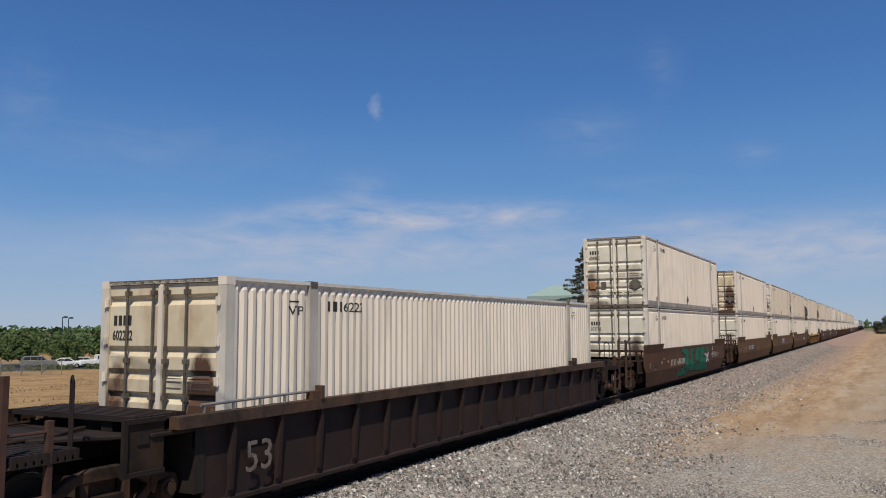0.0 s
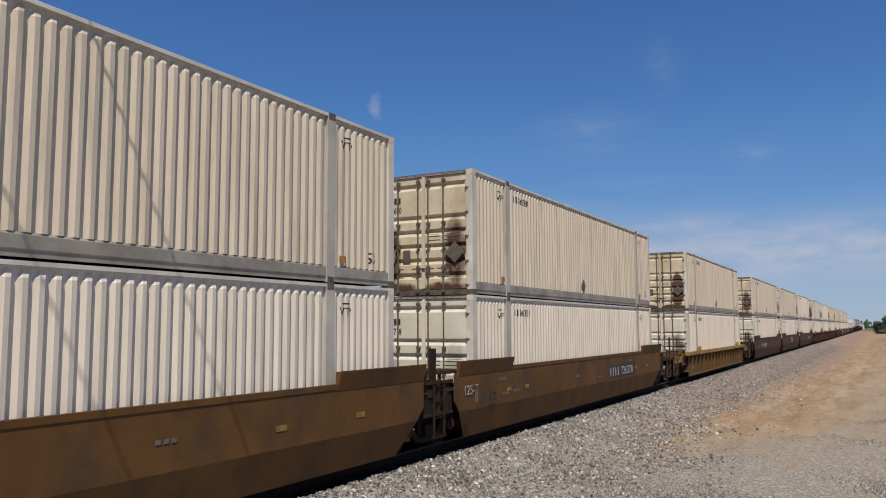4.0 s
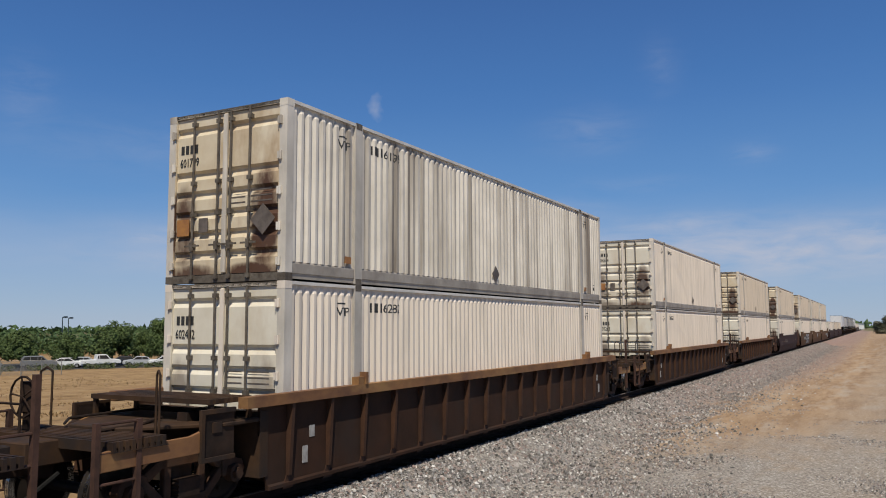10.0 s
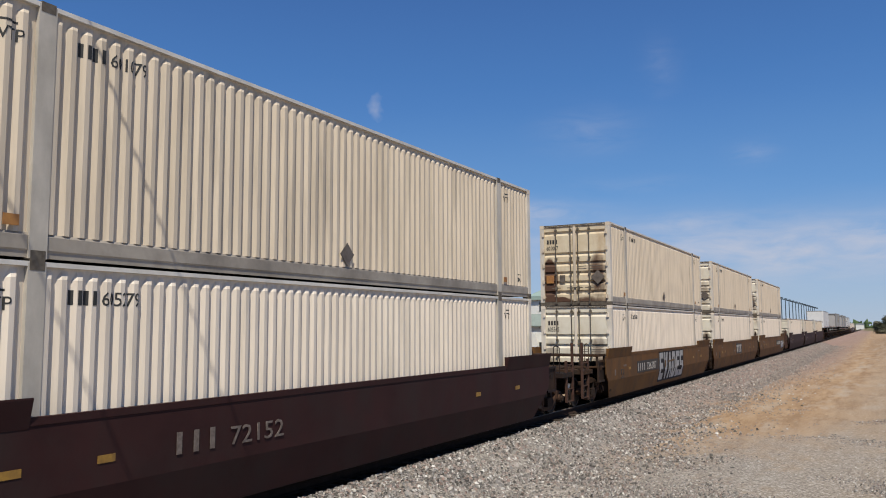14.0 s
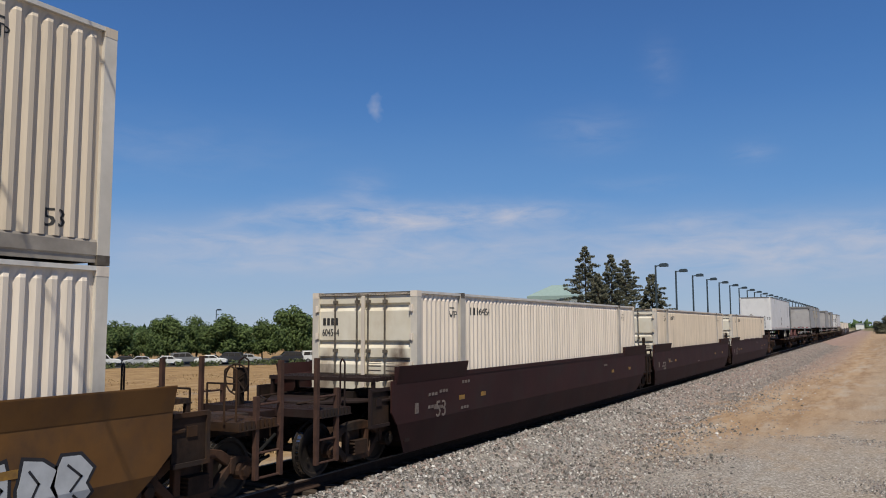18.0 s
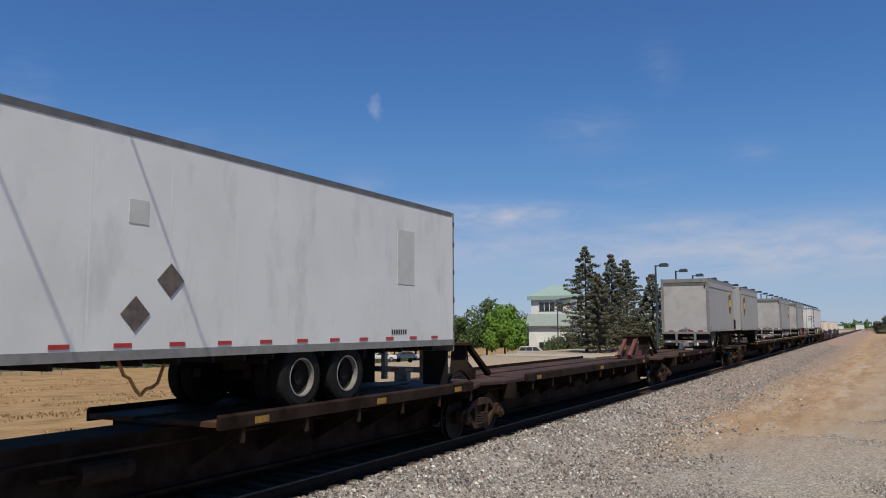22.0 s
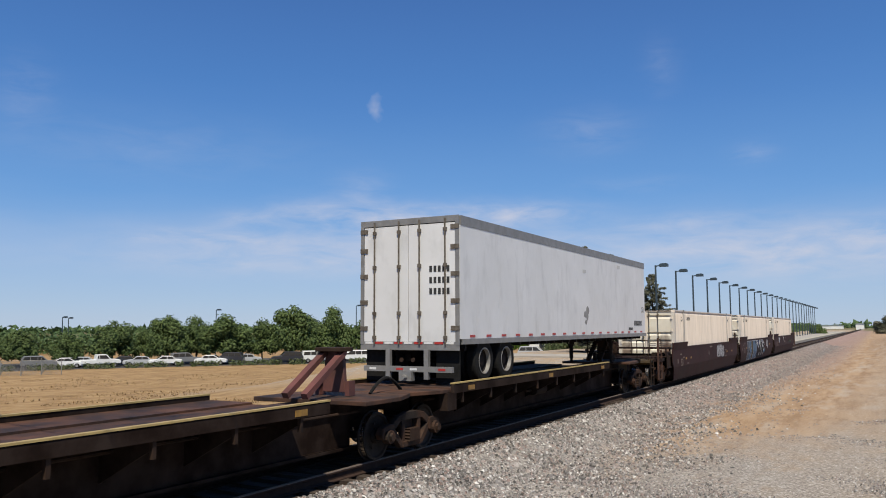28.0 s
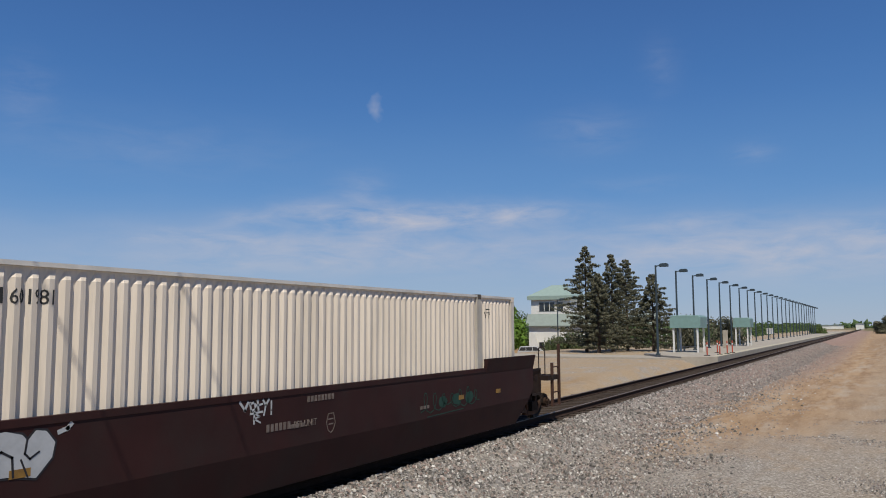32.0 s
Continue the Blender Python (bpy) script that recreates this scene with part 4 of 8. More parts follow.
def bogie(parent, y, s):
    """A two-axle freight bogie under a car at y, which runs at s along the train."""
    g = part("bogie", "bogie_bolster", lambda bm: (box(bm, -0.95, 0.95, -0.20, 0.20, 0.50, 0.74), tube(bm, (0, 0, 0.7), (0, 0, 0.86), 0.22, 14)), M["bogie"], parent, "dusty cast steel bogie", at=(0, y, 0), bevel=0.02)
    for sx in (1, -1):
        part("side_frame", "side_frame", side_frame, M["bogie"], g, at=(sx * 1.0, 0, 0), bevel=0.012)
        part("spring_nest", "spring_nest", lambda bm: prism(bm, [(-0.20 + 0.02 * (k % 2), 0.29 + 0.03 * k) for k in range(9)] + [(0.20 - 0.02 * (k % 2), 0.29 + 0.03 * k) for k in range(8, -1, -1)], -0.12, 0.13, "x"), M["dark"], g, "dark ribbed coil springs", at=(sx * 1.0, 0, 0))
        for sy in (-0.89, 0.89):
            part("bearing_cap", ("bearing_cap", sx), lambda bm: (tube(bm, (0, 0, 0), (sx * 0.14, 0, 0), 0.13, 14), tube(bm, (sx * 0.14, 0, 0), (sx * 0.19, 0, 0), 0.085, 6)), M["bogie"], g, at=(sx * 1.0, sy, 0.457), bevel=0.01)
    for sy in (-0.89, 0.89):
        ws = part("wheelset", "wheelset", lambda bm: (tube(bm, (-1.12, 0, 0), (1.12, 0, 0), 0.075, 12), lathe_x(bm, wheel_profile(1), 32, x=0.745), lathe_x(bm, wheel_profile(-1), 32, x=-0.745), [tube(bm, (q * 0.80, 0.25 * math.cos(a), 0.25 * math.sin(a)), (q * 0.815, 0.25 * math.cos(a), 0.25 * math.sin(a)), 0.035, 8) for q in (-1, 1) for a in (0.3, 2.4, 4.5)]), M["wheel"], g, "dark steel wheelset", at=(0, sy, 0.457))
        WHEELS.append((ws, s + sy))
        for q in (1, -1):
            part("tread", ("tread", q), lambda bm: lathe_x(bm, [(q * 0.712, 0.4585), (q * 0.79, 0.4535), (q * 0.79, 0.445), (q * 0.712, 0.445)], 32), M["tread"], g, "polished wheel tread", at=(0, sy, 0.457))
            part("flange", ("flange", q), lambda bm: lathe_x(bm, [(q * 0.678, 0.487), (q * 0.676, 0.40), (q * 0.682, 0.40), (q * 0.69, 0.487)], 32), M["tread"], g, "worn bright wheel flange", at=(0, sy, 0.457))
    return g


def coupler(parent, y, d):
    """A knuckle coupler with its hoses at the end of a car; d is the way out."""
    part("coupler", ("coupler", d), lambda bm: (box(bm, -0.10, 0.10, 0, d * 0.95, 0.74, 0.92), prism(bm, [(-0.16, d * 0.85), (0.17, d * 0.85), (0.19, d * 1.12), (0.05, d * 1.22), (0.02, d * 1.02), (-0.06, d * 1.02), (-0.18, d * 1.2)], 0.68, 0.98, "z")), M["dark"], parent, "grimy steel knuckle coupler", at=(0, y, 0), bevel=0.012)
    part("brake_hose", ("brake_hose", d), lambda bm: pipe(bm, [(0.35, 0, 0.75), (0.36, d * 0.35, 0.55), (0.33, d * 0.7, 0.36), (0.28, d * 1.0, 0.40)], 0.028), M["tyre"], parent, "black rubber brake hose", at=(0, y, 0))


# ------------------------------------------------------------------ well cars
def mirrored(build, sd):
    def b(bm):
        build(bm)
        if sd < 0:
            bmesh.ops.scale(bm, vec=(-1, 1, 1), verts=bm.verts)
    return b


CREASE = 0.72       # height of the fold in a smooth side


def smooth_upper(bm):
    prism(bm, [(-1.10, 1.53), (CL + 0.95, 1.53), (CL + 0.95, 0.95), (CL + 0.70, CREASE), (-0.92, CREASE), (-1.10, 0.95)], 1.365, 1.40, "x")


def smooth_lower(bm):
    a = [(-0.92, CREASE), (CL + 0.70, CREASE), (CL + 0.10, 0.13), (-0.45, 0.13)]
    o = [bm.verts.new((1.40 if z > 0.5 else 1.26, y, z)) for y, z in a]
    i = [bm.verts.new((1.39 if z > 0.5 else 1.25, y, z)) for y, z in a]
    bm.faces.new(o)
    bm.faces.new(i[::-1])
    for k in range(4):
        j = (k + 1) % 4
        bm.faces.new((o[k], i[k], i[j], o[j]))


def ear_plate(bm):
    prism(bm, [(1.385, 1.47), (1.406, 1.47), (1.475, 1.78), (1.475, 1.80), (1.455, 1.80)], 0.0, 2.85, "y")
    for y in (0.0, 1.4, 2.82):
        prism(bm, [(1.36, 1.47), (1.39, 1.47), (1.46, 1.79), (1.36, 1.79)], y, y + 0.03, "y")


# height of the ribbed sides' top chord, by paint
RIB_TOP = {"rust": 1.54, "coal": 1.39, "yellow": 1.29}


def rib_side(bm, top):
    prism(bm, [(-0.55, top - 0.15), (CL + 0.55, top - 0.15), (CL + 0.55, 0.95), (CL + 0.35, 0.14), (-0.35, 0.14), (-0.55, 0.95)], 1.28, 1.315, "x")


def rib_stake(bm, top):
    prism(bm, [(1.312, top - 0.14), (1.43, top - 0.14), (1.375, 0.30), (1.312, 0.30)], -0.035, 0.035, "y")
    prism(bm, [(-0.035, 0.30), (0.035, 0.30), (0.12, 0.10), (-0.12, 0.10)], 1.312, 1.33, "x")


def end_frame(bm, d):
    """Stub of the draft sill and the cross beams between a well and its bogie; d points out of the car."""
    box(bm, -0.33, 0.33, min(0, d * 3.2), max(0, d * 3.2), 0.86, 1.16)
    prism(bm, [(-1.32, 0), (1.32, 0), (1.32, d * 0.9), (0.5, d * 2.0), (-0.5, d * 2.0), (-1.32, d * 0.9)], 1.16, 1.22, "z")
    box(bm, -1.33, 1.33, min(d * 0.02, d * 0.2), max(d * 0.02, d * 0.2), 0.35, 1.3)


def grating(bm, y0, y1, z0, z1, count, half):
    """A steel grating drawn as one deeply toothed sheet."""
    w = (y1 - y0) / count
    pts = [(y0, z0)]
    for k in range(count):
        a = y0 + k * w
        pts += [(a, z1), (a + 0.55 * w, z1), (a + 0.55 * w, z0 + 0.012), (a + w, z0 + 0.012)]
    pts += [(y1, z0)]
    prism(bm, pts, -half, half, "x")


def platform(bm, d):
    y0, y1 = sorted((d * 1.9, d * 2.75))
    grating(bm, y0, y1, 1.05, 1.18, 9, 1.32)


def ladder(bm):
    for y in (0.0, 0.42):
        tube(bm, (0, y, 0.30), (0, y, 1.35), 0.02, 6)
    for z in (0.34, 0.68, 1.0, 1.30):
        tube(bm, (0, 0, z), (0, 0.42, z), 0.016, 6)


M["rust_post"] = surface("rusty_handrail_steel", (0.085, 0.045, 0.033), (0.045, 0.026, 0.02), 5, 0.8, spec=0.15)


def end_panel(car, d, y, sx, paint):
    """Framed steel plate that closes the corner between the side and the end gear."""
    def frame_bars(bm):
        for a, b, c, e in ((0.70, 1.34, 1.36, 1.42), (0.70, 1.34, 0.72, 0.78), (1.28, 1.34, 0.78, 1.36)):
            box(bm, sx * 1.27, sx * 1.325, min(d * a, d * b), max(d * a, d * b), c, e)
    p = part("end_panel", ("end_panel", d, sx), lambda bm: box(bm, sx * 1.27, sx * 1.295, min(d * 0.70, d * 1.30), max(d * 0.70, d * 1.30), 0.75, 1.38), M["dark"], car, "dark steel corner plate", at=(0, y, 0))
    part("panel_frame", ("panel_frame", d, sx), frame_bars, ENDS[paint], p, "raised plate frame", bevel=0.006)
    part("panel_slot", ("panel_slot", d, sx), lambda bm: box(bm, sx * 1.29, sx * 1.312, min(d * 0.95, d * 1.12), max(d * 0.95, d * 1.12), 1.10, 1.24), ENDS[paint], p, bevel=0.006)


def walkway(bm, d, low):
    y0, y1 = sorted((d * 0.22, d * 1.10))
    grating(bm, y0, y1, 1.53 - low, 1.60 - low, 8, 1.22)


def well_end(car, d, y, paint, coupled):
    """Everything beyond the well at one end; d is -1 at the leading end and 1 at the trailing one."""
    part("end_frame", ("end_frame", d), lambda bm: end_frame(bm, d), ENDS[paint], car, at=(0, y, 0), bevel=0.015)
    if coupled:
        part("end_platform", ("end_platform", d), lambda bm: platform(bm, d), ENDS[paint], car, "steel grating platform", at=(0, y, 0))
        ribbed = paint in ("rust", "yellow")
        for sx in (1, -1):
            if ribbed:
                # a low step ladder under the lead, a single tall post behind, and the step beam between
                stiles, top = ((2.35, 2.95), 1.42) if d < 0 else ((2.48,), 2.05)
                part("step_beam", ("step_beam", d, sx), lambda bm: prism(bm, [(d * 0.95, 0.98), (d * 1.25, 0.86), (d * 2.95, 0.84), (d * 2.95, 1.08), (d * 1.5, 1.10), (d * 0.95, 1.24)], sx * 1.24, sx * 1.29, "x"), CHORD[paint], car, "worn lit step beam", at=(0, y, 0), bevel=0.008)
            else:
                stiles, top = (2.30, 2.84), 2.03
            ladder_side = part("ladder", ("end_ladder", d, sx, ribbed), lambda bm: [box(bm, sx * 1.24, sx * 1.31, d * q - 0.035, d * q + 0.035, 0.32, top if q > 2.4 else min(top, 1.52)) for q in stiles], M["rust_post"], car, "rusty end ladder", at=(0, y, 0), bevel=0.006)
            for z in ((0.34, 0.70, 1.06, 1.40) if len(stiles) == 2 else ()):
                part("rung", ("end_rung", d, sx, ribbed), lambda bm: tube(bm, (sx * 1.275, d * stiles[0], 0), (sx * 1.275, d * stiles[1], 0), 0.018, 6), M["rust_post"], ladder_side, at=(0, 0, z))
            part("grab_rail", ("grab_rail", d, sx), lambda bm: pipe(bm, [(sx * 1.20, d * 1.96, 1.15), (sx * 1.20, d * 1.96, 1.92), (sx * 1.12, d * 1.92, 1.98), (sx * 1.05, d * 1.88, 1.92), (sx * 1.05, d * 1.88, 1.15)], 0.016), ENDS[paint], car, at=(0, y, 0))
            end_panel(car, d, y, sx, paint)
        part("cross_rail", "cross_rail", lambda bm: pipe(bm, [(-1.25, 0, 1.16), (-1.25, 0, 1.55), (-0.5, 0, 1.55), (-0.5, 0, 1.16)], 0.018), M["dark"], car, at=(0, y + d * 2.72, 0))
        coupler(car, y + d * 2.75, d)
        if d < 0:
            part("brake_wheel", "brake_wheel", lambda bm: ([tube(bm, (0.27 * math.cos(k * 0.449), -0.04, 1.62 + 0.27 * math.sin(k * 0.449)), (0.27 * math.cos((k + 1) * 0.449), -0.04, 1.62 + 0.27 * math.sin((k + 1) * 0.449)), 0.016, 5) for k in range(14)], [tube(bm, (0, -0.04, 1.62), (0.27 * math.cos(a), -0.04, 1.62 + 0.27 * math.sin(a)), 0.012, 5) for a in (0.5, 1.75, 3.0, 4.27, 5.5)], box(bm, -0.13, 0.13, 0.0, 0.12, 1.40, 1.82), box(bm, -0.05, 0.05, 0.0, 0.1, 1.1, 1.42)), M["dark"], car, "rusty hand brake wheel", at=(-0.72, y + d * 2.5, 0))
    else:
        for sx in (1, -1):
            part("hand_post", "hand_post_tall", lambda bm: (box(bm, -0.035, 0.035, -0.035, 0.035, 1.1, 2.08), box(bm, -0.06, 0.06, -0.06, 0.06, 1.05, 1.14)), M["dark"], car, "dark upright handrail post", at=(sx * 1.18, y + d * 1.28, 0), bevel=0.006)
            part("step_frame", ("step_frame", sx), lambda bm: (ladder(bm), box(bm, -0.03, 0.03, -0.04, 0.46, 0.28, 0.33)), M["dark"], car, at=(sx * 1.34, y + d * 1.33 - 0.21, 0))
            end_panel(car, d, y, sx, paint)
    low = {"rust": 0.06, "coal": 0.17, "yellow": 0.30}.get(paint, 0.0)
    part("walkway", ("walkway", d, low), lambda bm: walkway(bm, d, low), ENDS[paint], car, "open steel grating walkway", at=(0, y, 0))
    for sx in (1, -1):
        for q in (0.28, 1.04):
            part("walkway_leg", ("walkway_leg", low), lambda bm: box(bm, -0.03, 0.03, -0.03, 0.03, 1.18, 1.535 - low), ENDS[paint], car, at=(sx * 1.18, y + d * q, 0))
    # air tank, valves and pipes of the brake gear
    part("air_tank", ("air_tank", d), lambda bm: (tube(bm, (-1.15, d * 1.42, 1.02), (-0.4, d * 1.42, 1.02), 0.17, 14), tube(bm, (-1.2, d * 1.42, 1.02), (-1.15, d * 1.42, 1.02), 0.11, 14)), M["dark"], car, "grimy brake air tank", at=(0, y, 0), bevel=0.02)
    part("valve_box", ("valve_box", d), lambda bm: (box(bm, 0.45, 0.95, d * 0.45 - 0.16, d * 0.45 + 0.16, 1.22, 1.36), box(bm, 0.55, 0.75, d * 0.95 - 0.1, d * 0.95 + 0.1, 1.22, 1.34)), M["dark"], car, at=(0, y, 0), bevel=0.02)
    part("brake_pipe", ("brake_pipe", d), lambda bm: (pipe(bm, [(-0.4, d * 1.42, 1.1), (0.3, d * 1.1, 1.26), (0.5, d * 1.6, 1.24), (0.36, d * 2.2, 1.2)], 0.022), pipe(bm, [(-0.9, d * 0.2, 1.28), (-0.9, d * 1.7, 1.25), (-0.45, d * 2.1, 1.24)], 0.02)), M["dark"], car, at=(0, y, 0))


def well_car(n, style, paint, lead_coupled, trail_coupled, trailing_bogie, label):
    s = PLACE[n]
    car = thing("well_car", label, "well car", "well cars of the train")
    mat, chord = WELL[paint], CHORD[paint]
    for sd in (1, -1):
        if style == "smooth":
            part("side_plate", ("side_plate", sd), mirrored(smooth_upper, sd), mat, car)
            part("lower_plate", ("lower_plate", sd), mirrored(smooth_lower, sd), mat, car)
            part("top_chord", ("top_chord", sd), mirrored(lambda bm: box(bm, 1.33, 1.412, -0.9, CL + 0.9, 1.50, 1.585), sd), chord, car, bevel=0.012)
            for y in (-0.95, CL - 1.90):
                part("guide_plate", ("guide_plate", sd), mirrored(ear_plate, sd), mat, car, "flared container guide", at=(0, y, 0))
            for y in ((4.6, 7.4, 10.2) if n == "T" else ()):
                part("chord_flap", ("chord_flap", sd), mirrored(lambda bm: prism(bm, [(1.33, 1.535), (1.43, 1.535), (1.43, 1.59), (1.39, 1.63), (1.33, 1.63)], 0.0, 1.75, "y"), sd), mat, car, "raised flap on the top chord", at=(0, y, 0), bevel=0.008)
        else:
            part("side_plate", ("rib_plate", sd, paint), mirrored(lambda bm: rib_side(bm, RIB_TOP[paint]), sd), mat, car)
            part("top_chord", ("rib_chord", sd, paint), mirrored(lambda bm: box(bm, 1.27, 1.45, -0.95, CL + 0.95, RIB_TOP[paint] - 0.16, RIB_TOP[paint]), sd), chord, car, bevel=0.015)
            part("bottom_chord", ("rib_low", sd), mirrored(lambda bm: prism(bm, [(1.27, 0.14), (1.35, 0.14), (1.35, 0.19), (1.312, 0.22), (1.27, 0.19)], -0.35, CL + 0.35, "y"), sd), mat, car)
            for k in range(17):
                part("stake", ("stake", sd, paint), mirrored(lambda bm: rib_stake(bm, RIB_TOP[paint]), sd), STAKE if paint == "rust" else mat, car, at=(0, 0.10 + k * (CL - 0.2) / 16, 0))
            for y in (1.95, CL - 1.95):
                part("container_guide", ("container_guide", sd), mirrored(lambda bm: (box(bm, 1.30, 1.44, -0.14, 0.14, 1.39, 1.52), box(bm, 1.33, 1.47, 0.05, 0.12, 1.39, 1.60)), sd), chord, car, at=(0, y, RIB_TOP[paint] - 1.39), bevel=0.01)
    part("well_floor", "well_floor", lambda bm: ([box(bm, -1.22, 1.22, y - 0.25, y + 0.25, 0.16, 0.36) for y in (0.35, CL - 0.35)], box(bm, -0.2, 0.2, 0.6, CL - 0.6, 0.16, 0.24), [box(bm, -1.22, 1.22, y - 0.08, y + 0.08, 0.16, 0.24) for y in (3.5, 5.8, 8.1, 10.4, 12.7)]), M["dark"], car)
    well_end(car, -1, -0.35, paint, lead_coupled)
    well_end(car, 1, CL + 0.35, paint, trail_coupled)
    bogie(car, -1.695, s - 1.695)
    if trailing_bogie:
        bogie(car, CL + 1.695, s + CL + 1.695)
    aboard(car, s)
    return car


CARS = {}


def build_well_cars():
    words = {"coal": "black-brown ribbed", "brown": "brown smooth-sided", "tan": "ochre-tan smooth-sided", "yellow": "faded yellow ribbed", "rust": "rust-brown ribbed", "maroon": "dark maroon smooth-sided"}
    for i, (n, g, style, paint, stack) in enumerate(TRAIN):
        nxt = TRAIN[i + 1][1] if i + 1 < len(TRAIN) else "end"
        load = "carrying two stacked containers" if len(stack) == 2 else "carrying one container"
        CARS[n] = well_car(n, style, paint, g != "a", nxt != "a", nxt != "a", f"{words[paint]} steel well car {load}")


build_well_cars()


# markings on the well cars
def plate(bm, y0, y1, z0, z1, x=1.402):
    box(bm, x - 0.004, x + 0.006, y0, y1, z0, z1)


def bar_row(bm, count, w, gap, h):
    for k in range(count):
        box(bm, 0, 0.005, k * (w + gap), k * (w + gap) + w, 0, h)


def car_number(n, number, y, z, panel=True, size=0.40, letters=4, paint="chalk"):
    car = CARS[n]
    wide = letters * 0.29 + 0.22 + len(str(number)) * size * 0.74
    if panel:
        part("number_panel", ("number_panel", n), lambda bm: plate(bm, -0.06, wide + 0.04, -0.06, size * 0.72 + 0.08), M["panel_grey"], car, "dark number panel", at=(0, y, z))
    for k in range(letters):
        part("owner_letter_bar", "owner_letter_bar", lambda bm: box(bm, 0, 0.005, 0.04, 0.13, 0, 0.28), M[paint], car, at=(1.409, y + k * 0.29, z))
    part("car_number", ("car_number", number, size), condensed(str(number), size, 1.28), M[paint], car, "white stencilled car number", at=(1.412, y + letters * 0.29 + 0.12, z))


def small_marks(n, seed):
    rng = random.Random(seed)
    car = CARS[n]
    for y in (1.6, 2.5 + 0.4 * rng.random(), 12.5 + rng.random(), 14.8):
        part("reflector", "reflector", lambda bm: plate(bm, 0, 0.24, 0, 0.09), M["yellow_mark"], car, "yellow reflector", at=(0, y, 0.98))
    part("data_panel", "data_panel", lambda bm: plate(bm, 0, 0.13, 0, 0.20), M["faded"], car, "faded data plate", at=(0, -0.30 + 0.2 * rng.random(), 0.86))
    for k in range(rng.randint(4, 7) if n != "N" else 0):
        y = rng.choice((rng.uniform(0.2, 2.2), rng.uniform(6, 14.5)))
        part("print_line", ("car_print", rng.randint(2, 4)), lambda bm: bar_row(bm, 3, 0.09, 0.04, 0.06), M["faded"], car, at=(1.405, y, rng.uniform(0.72, 1.32)))
    part("car_mark", "mark_53", lettering("53", 0.46), M["faded"] if n in "NRSTXYZ" else M["ink"], car, "large faded stencilled figure", at=(1.405, 0.55, 0.72))


def emblem_bars(n, y, z):
    car = CARS[n]
    part("emblem_panel", "emblem_panel", lambda bm: plate(bm, -0.08, 2.12, -0.08, 0.54), M["panel_grey"], car, "dark emblem panel", at=(0, y, z))
    for k in range(3):
        part("emblem_shape", "emblem_shape", lambda bm: prism(bm, [(0.12, 0.0), (0.40, 0.0), (0.43, 0.34), (0.58, 0.34), (0.60, 0.46), (0.0, 0.46), (-0.02, 0.34), (0.14, 0.34)], 0, 0.006, "x"), M["chalk"], car, at=(1.409, y + k * 0.68, z))


def build_markings():
    car_number("C", 726377, 3.6, 0.88)
    car_number("E", 726378, 10.0, 0.86)
    car_number("G", 726727, 3.3, 0.88)
    car_number("J", 726727, 10.2, 0.86)
    car_number("O", 726387, 2.8, 0.86)
    car_number("Q", 726387, 10.2, 0.88)
    car_number("B", 646189, 3.3, 0.80, panel=False)
    car_number("N", 72152, 3.9, 0.92, panel=False, letters=3, paint="faded", size=0.36)
    for n, y in (("D", 6.3), ("I", 6.9), ("P", 7.0)):
        emblem_bars(n, y, 0.86)
    for i, n in enumerate("BCDEGIJNOPQRSTXYZ"):
        small_marks(n, 30 + i)
    part("car_mark", "mark_53_big", lettering("53", 0.62), M["faded"], CARS["A"], "large white stencilled figure", at=(1.42, 0.30, 0.50))
    part("car_mark", "mark_125", lettering("125-T", 0.30), M["chalk"], CARS["E"], "white stencilled figures", at=(1.412, -0.72, 1.05))
    for n in "FKLM":
        for y in (0.45, 0.62):
            part("data_panel", ("rib_panel", y), lambda bm: box(bm, 1.316, 1.324, 0, 0.13, 0, 0.26 if y < 0.5 else 0.18), M["chalk"], CARS[n], "pale data plate", at=(0, y, 0.42 if y < 0.5 else 0.80))
            part("data_panel", ("rib_panel", y), lambda bm: None, M["chalk"], CARS[n], at=(0, CL - y - 0.2, 0.42 if y < 0.5 else 0.80))


build_markings()
part("chord_rail", "chord_rail", lambda bm: (tube(bm, (1.36, -0.5, 1.50), (1.36, 1.80, 1.52), 0.022, 8), [box(bm, 1.345, 1.375, q, q + 0.03, 1.38, 1.50) for q in (-0.45, 0.1, 0.65, 1.2)]), M["alloy"], CARS["A"], "bright bar along the top chord")


# ------------------------------------------------------------------ graffiti
PAINT = {k: surface(f"{k}_spray_paint", c, None, 5, 0.8, spec=0.1) for k, c in dict(teal=(0.014, 0.145, 0.088), sea=(0.045, 0.022, 0.022), silver=(0.36, 0.36, 0.365), ink=(0.035, 0.035, 0.04), pale=(0.46, 0.475, 0.49), sky=(0.085, 0.14, 0.21), steel=(0.10, 0.12, 0.15), tan_mist=(0.15, 0.09, 0.045), olive=(0.095, 0.078, 0.048), navy=(0.02, 0.026, 0.10), charcoal=(0.026, 0.024, 0.026), smoke=(0.27, 0.265, 0.26), faded=(0.15, 0.12, 0.10), moss=(0.03, 0.07, 0.056), stencil=(0.20, 0.16, 0.14)).items()}


def side_x(z):
    """Face of a smooth well side: upright above, leaning in below the crease."""
    return 1.401 if z >= CREASE else 1.401 - 0.14 * (CREASE - z) / (CREASE - 0.13)


